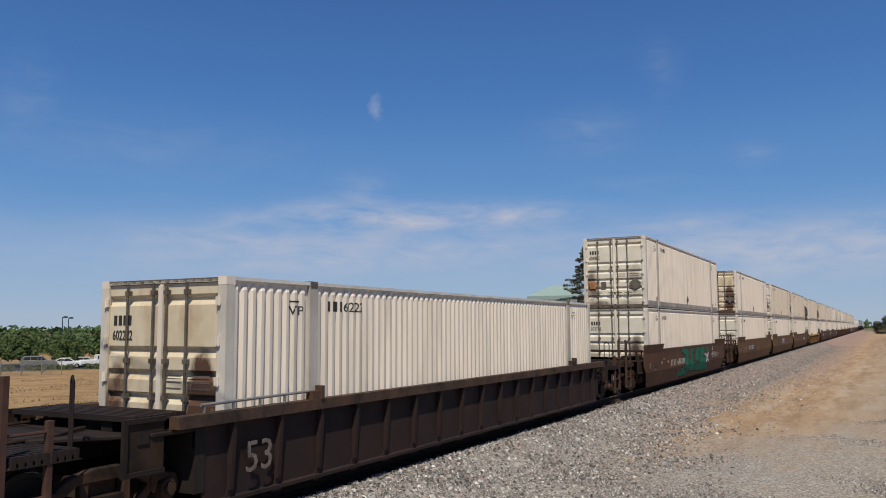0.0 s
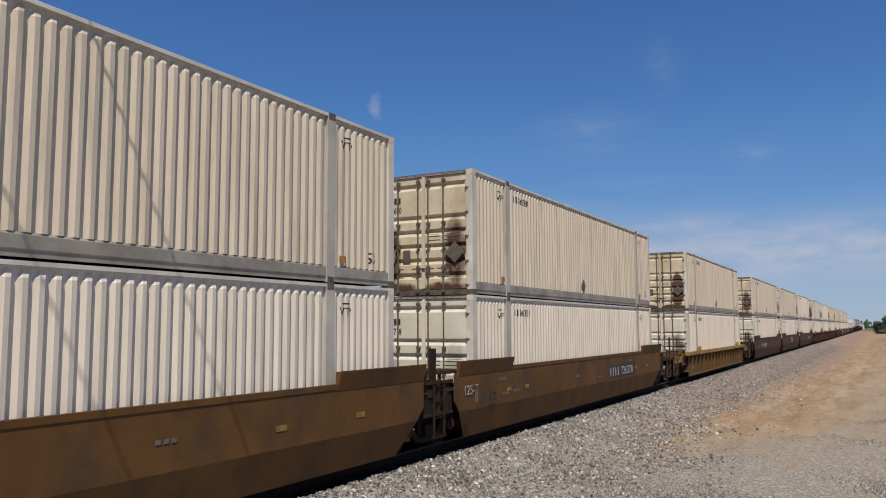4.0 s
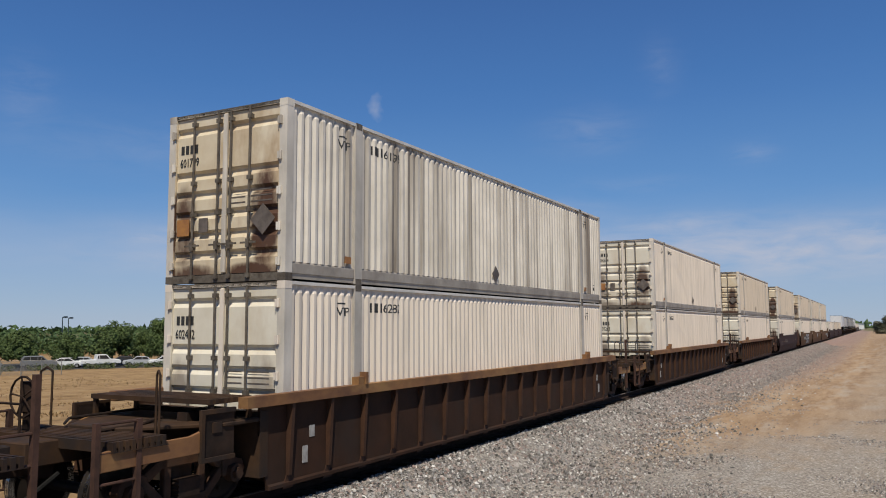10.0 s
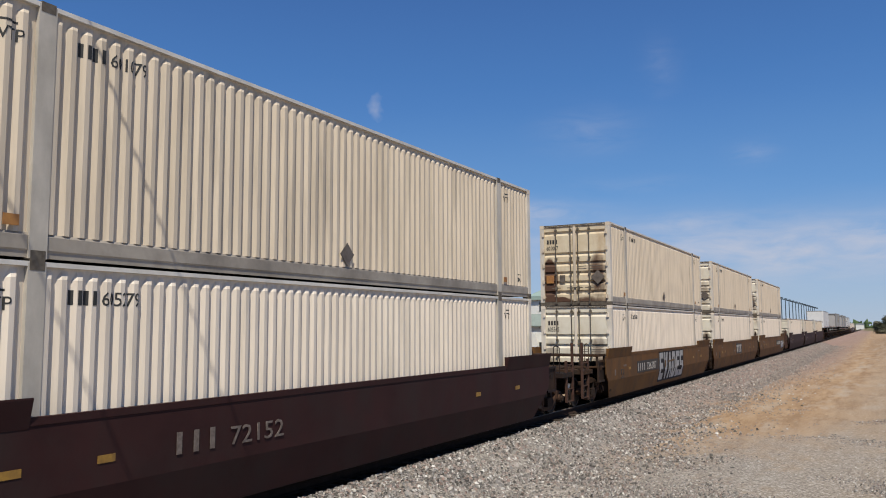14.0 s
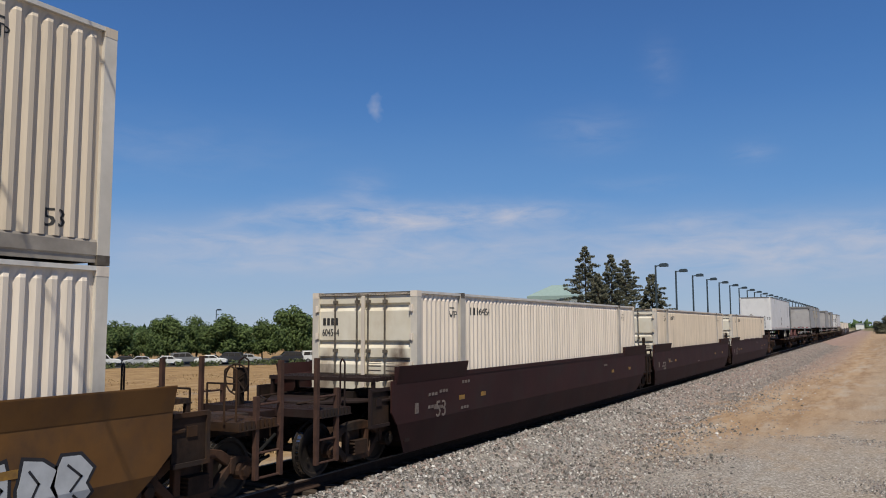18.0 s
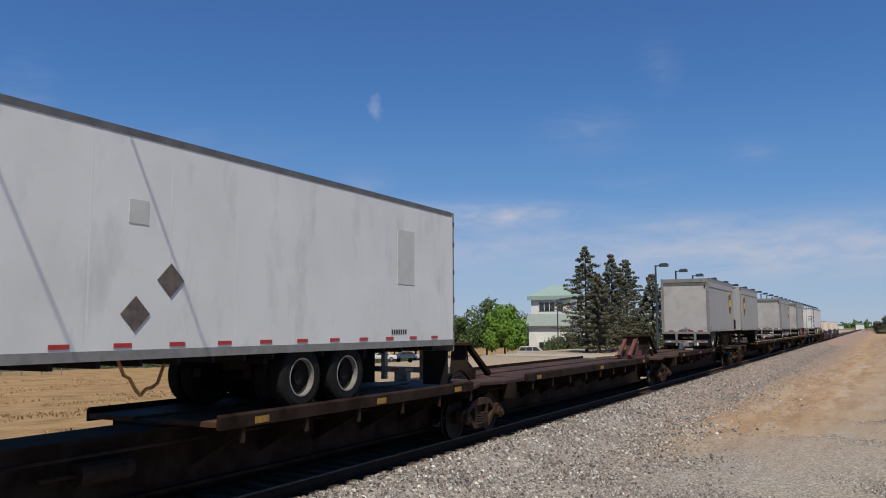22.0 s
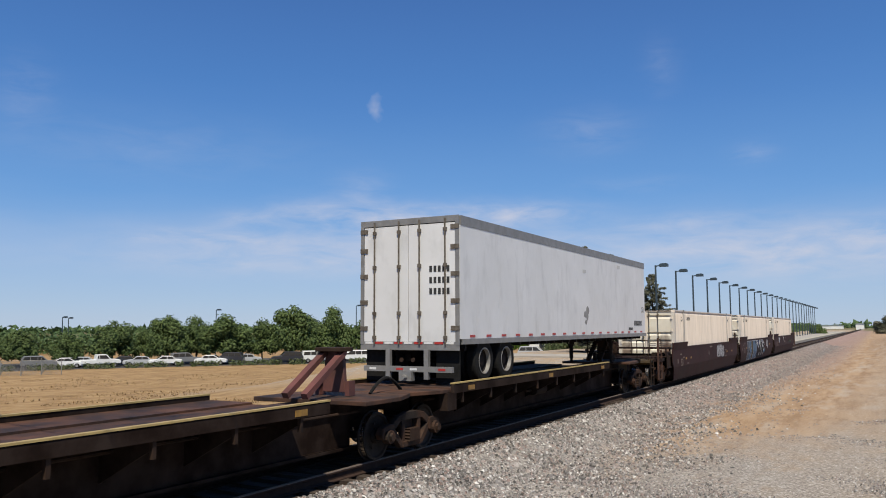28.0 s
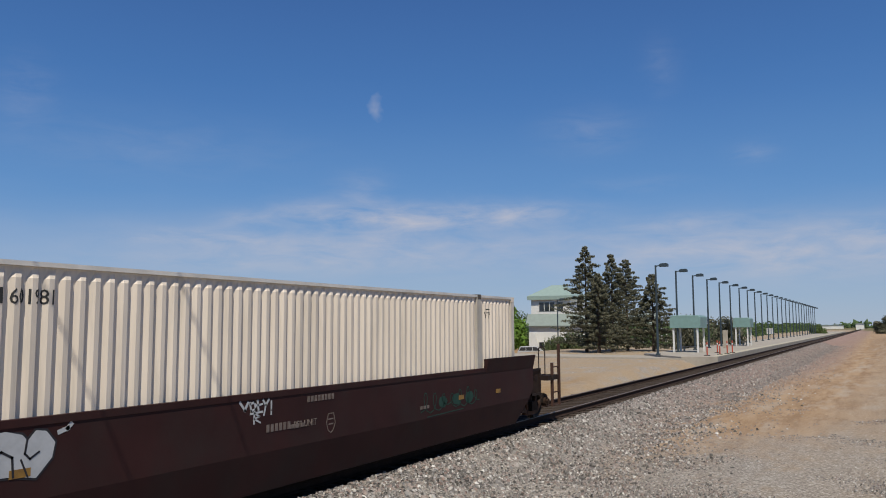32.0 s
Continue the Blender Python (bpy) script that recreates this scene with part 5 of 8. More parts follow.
def spray(n, pieces, name="graffiti", label="spray-painted graffiti"):
    """Thin coats of paint on a car side: (paint, layer, outline of (y, z) points)."""
    groups = {}
    for paint, layer, pts in pieces:
        groups.setdefault((paint, layer), []).append(pts)

    def coat(bm, shapes, layer):
        for pts in shapes:
            prism(bm, pts, 0.0, 0.003 + 0.003 * layer, "x")
        bmesh.ops.bisect_plane(bm, geom=bm.verts[:] + bm.edges[:] + bm.faces[:], plane_co=(0, 0, CREASE), plane_no=(0, 0, 1))
        for v in bm.verts:
            v.co.x += side_x(v.co.z)
    for (paint, layer), shapes in groups.items():
        part(name, (name, n, paint, layer), lambda bm: coat(bm, shapes, layer), PAINT[paint], CARS[n], label)


def grown(pts, d):
    """An outline moved outwards by d."""
    n = len(pts)
    area = sum(pts[i][0] * pts[(i + 1) % n][1] - pts[(i + 1) % n][0] * pts[i][1] for i in range(n))
    s = 1 if area > 0 else -1
    out = []
    for i in range(n):
        a, b, c = Vector(pts[i - 1]), Vector(pts[i]), Vector(pts[(i + 1) % n])
        u, v = (b - a).normalized(), (c - b).normalized()
        m = Vector((u.y + v.y, -u.x - v.x)) * s
        k = max(0.5, 1 + u.dot(v))
        out.append((b.x + m.x * d / k, min(1.47, max(0.15, b.y + m.y * d / k))))
    return out


def stroke(pts, w):
    """Short bands of width w along a line."""
    bands = []
    for (a, b), (c, d) in zip(pts, pts[1:]):
        u = Vector((c - a, d - b)).normalized() * w / 2
        bands.append([(a - u.x + u.y, b - u.y - u.x), (a - u.x - u.y, b - u.y + u.x), (c + u.x - u.y, d + u.y + u.x), (c + u.x + u.y, d + u.y - u.x)])
    return bands


def scribble(y, z, w, h, count, seed):
    """A quick zigzag hand-style line."""
    rng = random.Random(seed)
    return stroke([(y + w * i / count + rng.uniform(-0.03, 0.03) * w, z + h * (i % 2) * rng.uniform(0.7, 1.1) + 0.15 * h * rng.random()) for i in range(count + 1)], 0.022)


def cursive(y, z, w, h, loops):
    """A looping hand-style line with an underline."""
    n = loops * 9
    pts = [(y + w * i / n + 0.95 * h * math.sin(i * 0.698), z + h * (1 + 0.3 * math.sin(i * 0.17)) * -math.cos(i * 0.698) + 0.02 * math.sin(i * 0.3)) for i in range(n + 1)]
    return stroke(pts, 0.02) + stroke([(y + 0.1 * w, z - 1.7 * h), (y + 0.7 * w, z - 1.5 * h)], 0.018)


def outlined(paint, shapes, layer=2):
    return [(paint, layer, s) for s in shapes] + [("pale", layer - 1, grown(s, 0.025)) for s in shapes] + [("ink", layer - 2, grown(s, 0.055)) for s in shapes]


def block_letter(y, z, w, h, strokes):
    """Letter strokes in a unit box, sheared a little, as outlines."""
    return [[(y + (px + 0.06 * pz) * w, z + pz * h) for px, pz in st] for st in strokes]


BLOCK = {
    "E": [[(0, 0), (0.3, 0), (0.3, 1), (0, 1)], [(0.3, 0), (0.9, 0), (0.9, 0.24), (0.3, 0.24)], [(0.3, 0.40), (0.8, 0.40), (0.8, 0.62), (0.3, 0.62)], [(0.3, 0.78), (0.9, 0.78), (0.9, 1), (0.3, 1)]],
    "V": [[(0, 1), (0.32, 1), (0.6, 0), (0.36, 0)], [(0.64, 1), (0.94, 1), (0.6, 0), (0.42, 0.3)]],
    "A": [[(0, 0), (0.28, 0), (0.6, 1), (0.34, 1)], [(0.66, 0), (0.94, 0), (0.62, 1), (0.46, 0.86)], [(0.24, 0.26), (0.7, 0.26), (0.66, 0.46), (0.3, 0.46)]],
    "D": [[(0, 0), (0.3, 0), (0.3, 1), (0, 1)], [(0.3, 0), (0.7, 0.0), (0.92, 0.3), (0.92, 0.7), (0.7, 1), (0.3, 1), (0.3, 0.78), (0.58, 0.78), (0.66, 0.6), (0.66, 0.4), (0.58, 0.22), (0.3, 0.22)]],
    "S": [[(0, 0), (0.9, 0), (0.9, 0.58), (0.3, 0.58), (0.3, 0.78), (0.9, 0.78), (0.9, 1), (0, 1), (0, 0.4), (0.6, 0.4), (0.6, 0.22), (0, 0.22)]],
    "B": [[(0, 0), (0.3, 0), (0.3, 1), (0, 1)], [(0.3, 0), (0.85, 0), (0.9, 0.45), (0.7, 0.52), (0.86, 0.62), (0.8, 1), (0.3, 1), (0.3, 0.8), (0.56, 0.8), (0.56, 0.6), (0.3, 0.6), (0.3, 0.42), (0.6, 0.42), (0.6, 0.2), (0.3, 0.2)]],
    "L": [[(0, 0), (0.9, 0), (0.9, 0.25), (0.3, 0.25), (0.3, 1), (0, 1)]],
    "U": [[(0, 0.1), (0.1, 0), (0.85, 0), (0.94, 0.1), (0.94, 1), (0.66, 1), (0.66, 0.24), (0.28, 0.24), (0.28, 1), (0, 1)]],
    "T": [[(0, 0.76), (0.95, 0.76), (0.95, 1), (0, 1)], [(0.33, 0), (0.62, 0), (0.62, 0.76), (0.33, 0.76)]],
    "N": [[(0, 0), (0.26, 0), (0.26, 1), (0, 1)], [(0.68, 0), (0.94, 0), (0.94, 1), (0.68, 1)], [(0.26, 1), (0.26, 0.62), (0.68, 0), (0.68, 0.38)]],
    "C": [[(0, 0), (0.9, 0), (0.9, 0.25), (0.3, 0.25), (0.3, 0.75), (0.9, 0.75), (0.9, 1), (0, 1)]],
}


def blob(y, z, w, h, rng, k=11):
    return [(y + w * math.cos(i * 6.283 / k) * rng.uniform(0.8, 1.1), z + h * math.sin(i * 6.283 / k) * rng.uniform(0.8, 1.1)) for i in range(k)]


def bubble_letters(y0, count, pitch, paint, lift):
    """A row of swollen overlapping letters with dark outlines and inner lines."""
    pieces = []
    rng = random.Random(int(y0 * 10))
    for i in range(count):
        y, lean = y0 + i * pitch, (0.04, -0.05, 0.05, 0.0, 0.06)[i % 5]
        tall = [(y - 0.2, 1.2), (y - 0.1, 1.36), (y + 0.1, 1.37), (y + 0.22, 1.22), (y + 0.15 + lean, 1.05), (y + 0.24, 0.92), (y + 0.12, 0.74), (y - 0.05, 0.72), (y - 0.16, 0.86), (y - 0.22 + lean, 1.05)]
        tall = [(p + rng.uniform(-0.06, 0.06), q + lift + rng.uniform(-0.07, 0.05)) for p, q in tall]
        pieces += [("ink", 0, grown(tall, 0.04)), (paint, 1, tall)] + [("ink", 2, s) for s in stroke([(y - 0.06, 1.24 + lift), (y + 0.05 + lean, 1.1 + lift), (y - 0.02, 0.96 + lift)], 0.028) + stroke([(y + 0.02, 0.9 + lift), (y + 0.1, 0.84 + lift)], 0.025)]
    return pieces


def build_graffiti():
    rng = random.Random(8)
    # large silver block letters with dark shading, full height of the side
    pieces = [("charcoal", 0, [(6.05, 0.26), (10.66, 0.26), (10.76, 1.47), (6.10, 1.47)])]
    for k, ch in enumerate("EVADES"):
        shapes = block_letter(6.18 + k * 0.755, 0.33, 0.70, 1.10, BLOCK[ch])
        pieces += [("silver", 2, st) for st in shapes] + [("ink", 1, grown([(p + 0.05, q - 0.03) for p, q in st], 0.05)) for st in shapes]
    pieces += [("tan_mist", 3, blob(7.2, 0.95, 0.13, 0.18, rng)), ("tan_mist", 3, [(7.75, 1.0), (8.9, 1.04), (8.9, 1.10), (7.75, 1.07)])]
    spray("O", pieces, label="silver and black block-letter graffiti")
    # swollen teal letters edged in plum, with a white cross at the end
    swollen = (
        [(5.62, 1.46), (6.5, 1.47), (7.0, 1.44), (7.1, 1.24), (6.92, 1.08), (7.2, 0.78), (7.05, 0.46), (6.7, 0.3), (5.4, 0.26), (5.5, 0.62), (6.1, 0.64), (6.4, 0.74), (6.15, 0.85), (6.1, 1.05), (6.42, 1.12), (6.45, 1.22), (6.05, 1.27), (5.78, 1.2)],
        [(7.78, 1.46), (8.28, 1.47), (8.05, 1.15), (7.9, 0.84), (8.55, 0.8), (8.5, 0.4), (7.34, 0.4), (7.2, 0.54), (7.47, 0.94)],
        [(9.0, 1.46), (9.64, 1.47), (9.8, 1.28), (9.46, 1.02), (9.62, 0.86), (8.93, 0.82), (8.6, 0.8), (8.55, 1.1)],
        [(10.02, 1.46), (11.5, 1.47), (11.28, 1.23), (10.95, 1.24), (10.75, 1.06), (11.5, 0.82), (11.45, 0.34), (10.3, 0.3), (8.7, 0.36), (8.65, 0.7), (9.68, 0.69), (9.95, 0.97), (9.88, 1.23)],
    )
    pieces = [("teal", 1, st) for st in swollen] + [("sea", 0, grown(st, 0.05)) for st in swollen]
    pieces += [("teal", 1, blob(y, z, w, h, rng)) for y, z, w, h in ((11.75, 1.30, 0.10, 0.08), (12.15, 1.22, 0.12, 0.10), (5.1, 0.36, 0.22, 0.12), (11.8, 0.36, 0.3, 0.14), (7.55, 1.12, 0.08, 0.06))]
    pieces += [("sea", 2, blob(y, z, w, h, rng)) for y, z, w, h in ((5.85, 1.30, 0.12, 0.07), (6.5, 0.52, 0.22, 0.10), (9.35, 1.25, 0.08, 0.12), (11.0, 1.38, 0.12, 0.06), (8.25, 1.25, 0.08, 0.10))]
    pieces += [("pale", 3, st) for st in stroke([(11.35, 1.05), (11.95, 0.72)], 0.13) + stroke([(11.98, 1.08), (11.42, 0.70)], 0.13) + stroke([(11.15, 1.06), (11.4, 1.02)], 0.09)]
    pieces += [("sea", 3, st) for st in stroke([(10.45, 1.03), (10.5, 0.97), (11.2, 0.98)], 0.04)]
    spray("B", pieces, label="swollen teal graffiti letters edged in plum")
    tag = stroke([(13.2, 1.42), (13.28, 1.28), (13.40, 1.40)], 0.035) + stroke([(13.20, 1.26), (13.36, 1.24)], 0.05) + stroke([(13.0, 1.02), (13.22, 1.06)], 0.03) + stroke([(13.25, 1.15), (13.27, 0.98)], 0.03)
    tag += stroke([(13.45, 1.12), (13.36, 1.10), (13.35, 1.0), (13.45, 0.98)], 0.03) + stroke([(13.5, 0.96), (13.57, 1.14), (13.64, 0.96)], 0.03) + stroke([(13.52, 1.03), (13.62, 1.03)], 0.022) + stroke([(13.2, 0.88), (13.45, 0.92)], 0.04)
    tag += cursive(13.8, 1.02, 0.85, 0.085, 5)
    spray("B", [("pale", 0, st) for st in tag], "tag", "pale scribbled tag")
    # rounded letters outlined in black
    spray("Q", bubble_letters(13.85, 5, 0.46, "pale", -0.22), label="pale rounded graffiti letters")
    spray("X", bubble_letters(10.05, 5, 0.46, "silver", 0.07), label="silver rounded graffiti letters")
    # blue and brown block letters down to the bottom edge, then charcoal ones edged in white
    pieces = []
    fat = {
        "T": [[(0, 0.60), (0.94, 0.60), (0.94, 1), (0, 1)], [(0.10, 0), (0.80, 0), (0.80, 0.60), (0.10, 0.60)]],
        "E": [[(0, 0), (0.95, 0), (0.93, 0.22), (0.42, 0.24), (0.42, 0.33), (0.93, 0.37), (0.88, 0.62), (0.42, 0.62), (0.42, 0.72), (0.86, 0.76), (0.84, 1), (0, 1)]],
        "N": [[(0, 0), (0.40, 0), (0.46, 0.62), (0.56, 0.02), (0.94, 0), (0.94, 1), (0.66, 1), (0.64, 0.40), (0.52, 1), (0, 1)]],
        "C": [[(0, 0), (0.95, 0), (0.95, 0.30), (0.45, 0.34), (0.45, 0.66), (0.95, 0.70), (0.95, 1), (0, 1)]],
    }
    pieces += [("ink", 0, [(2.1, 0.17), (6.75, 0.17), (6.75, 1.46), (2.1, 1.46)])]
    for paint, ch, y, w in (("steel", "C", 2.12, 1.0), ("sky", "E", 3.16, 0.88), ("olive", "T", 4.04, 0.92), ("sky", "E", 4.94, 0.60), ("sky", "N", 5.47, 1.2)):
        pieces += outlined(paint, block_letter(y, 0.20, w, 1.24, fat[ch]))
    dark = [(6.72, 0.18), (6.66, 1.36), (6.95, 1.46), (7.38, 1.44), (7.58, 1.20), (7.50, 0.98), (8.0, 0.87), (8.34, 1.46), (8.78, 1.43), (9.2, 1.46), (9.40, 1.30), (9.52, 1.46), (9.74, 1.45), (9.85, 1.12), (10.14, 0.89), (10.5, 1.46), (11.25, 1.10), (10.74, 0.92), (11.0, 0.78), (10.5, 0.48), (10.6, 0.30), (10.3, 0.17)]
    pieces += [("charcoal", 1, dark)]
    pieces += [("pale", 3, s) for s in stroke([(6.92, 0.20), (6.64, 1.15), (6.70, 1.36), (6.95, 1.45), (7.38, 1.43), (7.58, 1.20), (7.50, 0.98), (7.75, 0.96), (8.0, 0.87), (8.34, 1.44), (8.78, 1.42), (9.06, 0.70), (9.16, 1.30)], 0.045)]
    pieces += [("pale", 3, s) for s in stroke([(9.22, 1.44), (9.40, 1.28), (9.52, 1.44)], 0.04) + stroke([(9.74, 1.44), (9.85, 1.12), (10.14, 0.89), (10.5, 1.44), (11.25, 1.10), (10.74, 0.92), (11.0, 0.78), (10.5, 0.48), (10.6, 0.30)], 0.045)]
    pieces += [("navy", 0, [(7.45, 1.45), (7.60, 1.0), (8.0, 0.9), (8.32, 1.45)]), ("navy", 0, [(9.76, 1.44), (10.12, 0.92), (10.48, 1.44)]), ("navy", 2, [(6.68, 0.9), (6.9, 0.2), (6.68, 0.2)]), ("silver", 2, [(9.45, 0.30), (9.65, 0.82), (9.83, 0.30)]), ("silver", 2, [(8.08, 0.34), (8.5, 0.57), (8.44, 0.32)])]
    for y, z, w, h, k in ((6.98, 1.16, 0.42, 0.16, 7), (8.45, 1.12, 0.26, 0.2, 5), (10.5, 1.16, 0.25, 0.16, 5)):
        pieces += [("pale", 4, s) for s in scribble(y, z, w, h, k, int(y * 10)) + stroke([(y + 0.05, z - 0.07), (y + w - 0.05, z - 0.05)], 0.018)]
    pieces += [("ink", 4, s) for s in scribble(6.08, 1.28, 0.42, 0.12, 7, 2)] + [("sky", 3, s) for s in scribble(10.75, 0.42, 0.85, 0.30, 9, 6)]
    spray("Y", pieces, label="blue, brown and charcoal graffiti letters edged in white")
    # rounded bubble letters and small tags
    y = 13.1
    shape = [(y - 0.48, 0.92), (y - 0.28, 1.34), (y - 0.08, 1.43), (y + 0.04, 1.34), (y + 0.14, 1.20), (y + 0.26, 1.40), (y + 0.46, 1.40), (y + 0.50, 0.78), (y + 0.24, 0.72), (y + 0.02, 0.92), (y - 0.12, 0.88)]
    spray("Y", [("ink", 0, grown(shape, 0.03)), ("silver", 1, shape)] + [("ink", 2, s) for s in stroke([(y - 0.1, 1.3), (y - 0.16, 1.0)], 0.03) + stroke([(y + 0.12, 1.1), (y + 0.3, 1.2), (y + 0.34, 0.9)], 0.03)], "bubble_tag", "silver rounded bubble tag")
    # a heart-shaped bubble tag, a sharp scrawl and faint stencils
    heart = [(2.45, 1.02), (2.40, 1.30), (2.55, 1.45), (2.80, 1.47), (2.98, 1.42), (3.05, 1.35), (3.14, 1.45), (3.26, 1.43), (3.37, 1.30), (3.34, 1.14), (3.16, 0.95), (2.92, 1.0)]
    pieces = [("ink", 0, grown(heart, 0.025)), ("pale", 1, heart)]
    pieces += [("ink", 2, s) for s in stroke([(2.62, 1.0), (2.64, 1.20), (2.76, 1.27), (2.88, 1.20), (2.90, 1.0)], 0.025) + stroke([(3.04, 1.36), (3.02, 1.22), (3.08, 1.16), (3.18, 1.22)], 0.022) + stroke([(2.98, 1.16), (3.06, 0.98)], 0.02)]
    spray("Z", pieces, "bubble_tag", "pale heart-shaped bubble tag outlined in black")
    scrawl = stroke([(6.24, 1.47), (6.34, 1.36), (6.40, 1.46)], 0.04) + stroke([(6.44, 1.45), (6.47, 1.34), (6.56, 1.36), (6.54, 1.46), (6.45, 1.44)], 0.034) + stroke([(6.60, 1.47), (6.62, 1.35)], 0.036) + stroke([(6.58, 1.41), (6.70, 1.42)], 0.03) + stroke([(6.72, 1.47), (6.78, 1.40), (6.84, 1.47)], 0.034) + stroke([(6.78, 1.40), (6.74, 1.26)], 0.03)
    scrawl += stroke([(6.46, 1.30), (6.70, 1.31)], 0.03) + stroke([(6.54, 1.33), (6.53, 1.16)], 0.032) + stroke([(6.54, 1.30), (6.64, 1.25), (6.54, 1.22), (6.66, 1.16)], 0.026) + stroke([(6.90, 1.44), (6.90, 1.34)], 0.03) + stroke([(6.90, 1.29), (6.90, 1.26)], 0.03)
    scrawl += stroke([(3.42, 1.40), (3.52, 1.43), (3.56, 1.47)], 0.05)
    spray("Z", [("pale", 0, s) for s in scrawl], "tag", "pale sharp scrawled tag")
    crest = [(8.30, 1.13), (8.25, 0.98), (8.30, 0.86), (8.37, 0.82), (8.44, 0.86), (8.49, 0.98), (8.44, 1.13), (8.30, 1.13)]
    spray("Z", [("stencil", 0, s) for s in stroke(crest, 0.016) + stroke([(8.31, 1.04), (8.43, 1.04)], 0.02) + stroke([(8.32, 0.96), (8.42, 0.96)], 0.02)], "crest_mark", "faint round stencilled crest")
    part("stencil_words", "per_unit", condensed("PER UNIT", 0.15, 0.9), M["faded"], CARS["Z"], "faded stencilled words", at=(1.402, 7.42, 0.99))
    part("stencil_words", "weight_bars", lambda bm: bar_row(bm, 6, 0.06, 0.035, 0.11), M["faded"], CARS["Z"], "faded stencilled figures", at=(1.402, 6.80, 1.00))
    part("stencil_words", "mark_bars", lambda bm: bar_row(bm, 8, 0.06, 0.03, 0.09), M["faded"], CARS["Z"], "faded stencilled figures", at=(1.402, 7.75, 1.36))
    part("stencil_words", "mark_bars", lambda bm: None, M["faded"], CARS["X"], "faded stencilled figures", at=(1.402, 7.75, 1.38))
    part("stencil_words", "letter_b", lettering("B", 0.32), M["faded"], CARS["X"], "faded stencilled letter", at=(1.402, 7.36, 1.0))
    spray("Z", [("moss", 0, s) for s in cursive(11.3, 1.02, 2.6, 0.16, 7)] + [("moss", 0, blob(12.2 + k * 0.6, 1.0, 0.2, 0.13, rng)) for k in range(3)], "faded_graffiti", "faded green graffiti")
    spray("C", [("faded", 0, s) for s in cursive(0.0, 1.0, 1.1, 0.12, 5)], "tag", "pale scribbled tag")


build_graffiti()


# ------------------------------------------------------------------ spine cars
def hitch(car, y, d, tone, s_label):
    """A trailer hitch: an upright stanchion with a sloped brace behind it; d is the side of the brace."""
    def post(bm):
        prism(bm, [(-0.27, 1.28), (0.27, 1.28), (0.20, 2.06), (-0.20, 2.06)], -0.05, 0.05, "y")
        box(bm, -0.40, -0.30, -0.10, 0.10, 1.22, 1.50)
        box(bm, 0.30, 0.40, -0.10, 0.10, 1.22, 1.50)
    h = part("hitch", ("hitch_post", tone), post, M[tone], car, s_label, at=(0, y, 0), bevel=0.012)
    part("hitch_brace", ("hitch_brace", d), lambda bm: [prism(bm, [(0, 2.02), (d * 0.05, 2.10), (d * 1.25, 1.34), (d * 1.20, 1.24)], sx - 0.07, sx + 0.07, "x") for sx in (-0.22, 0.22)], M[tone], h, "sloped steel hitch brace")
    part("hitch_plate", ("hitch_plate", d), lambda bm: prism(bm, [(-0.30, -0.26), (0.30, -0.26), (0.34, 0.06), (0.22, 0.28), (0.06, 0.28), (0.0, 0.08), (-0.06, 0.28), (-0.22, 0.28), (-0.34, 0.06)], 2.06, 2.14, "z"), M["dark"], h, "black greased hitch plate", bevel=0.01)


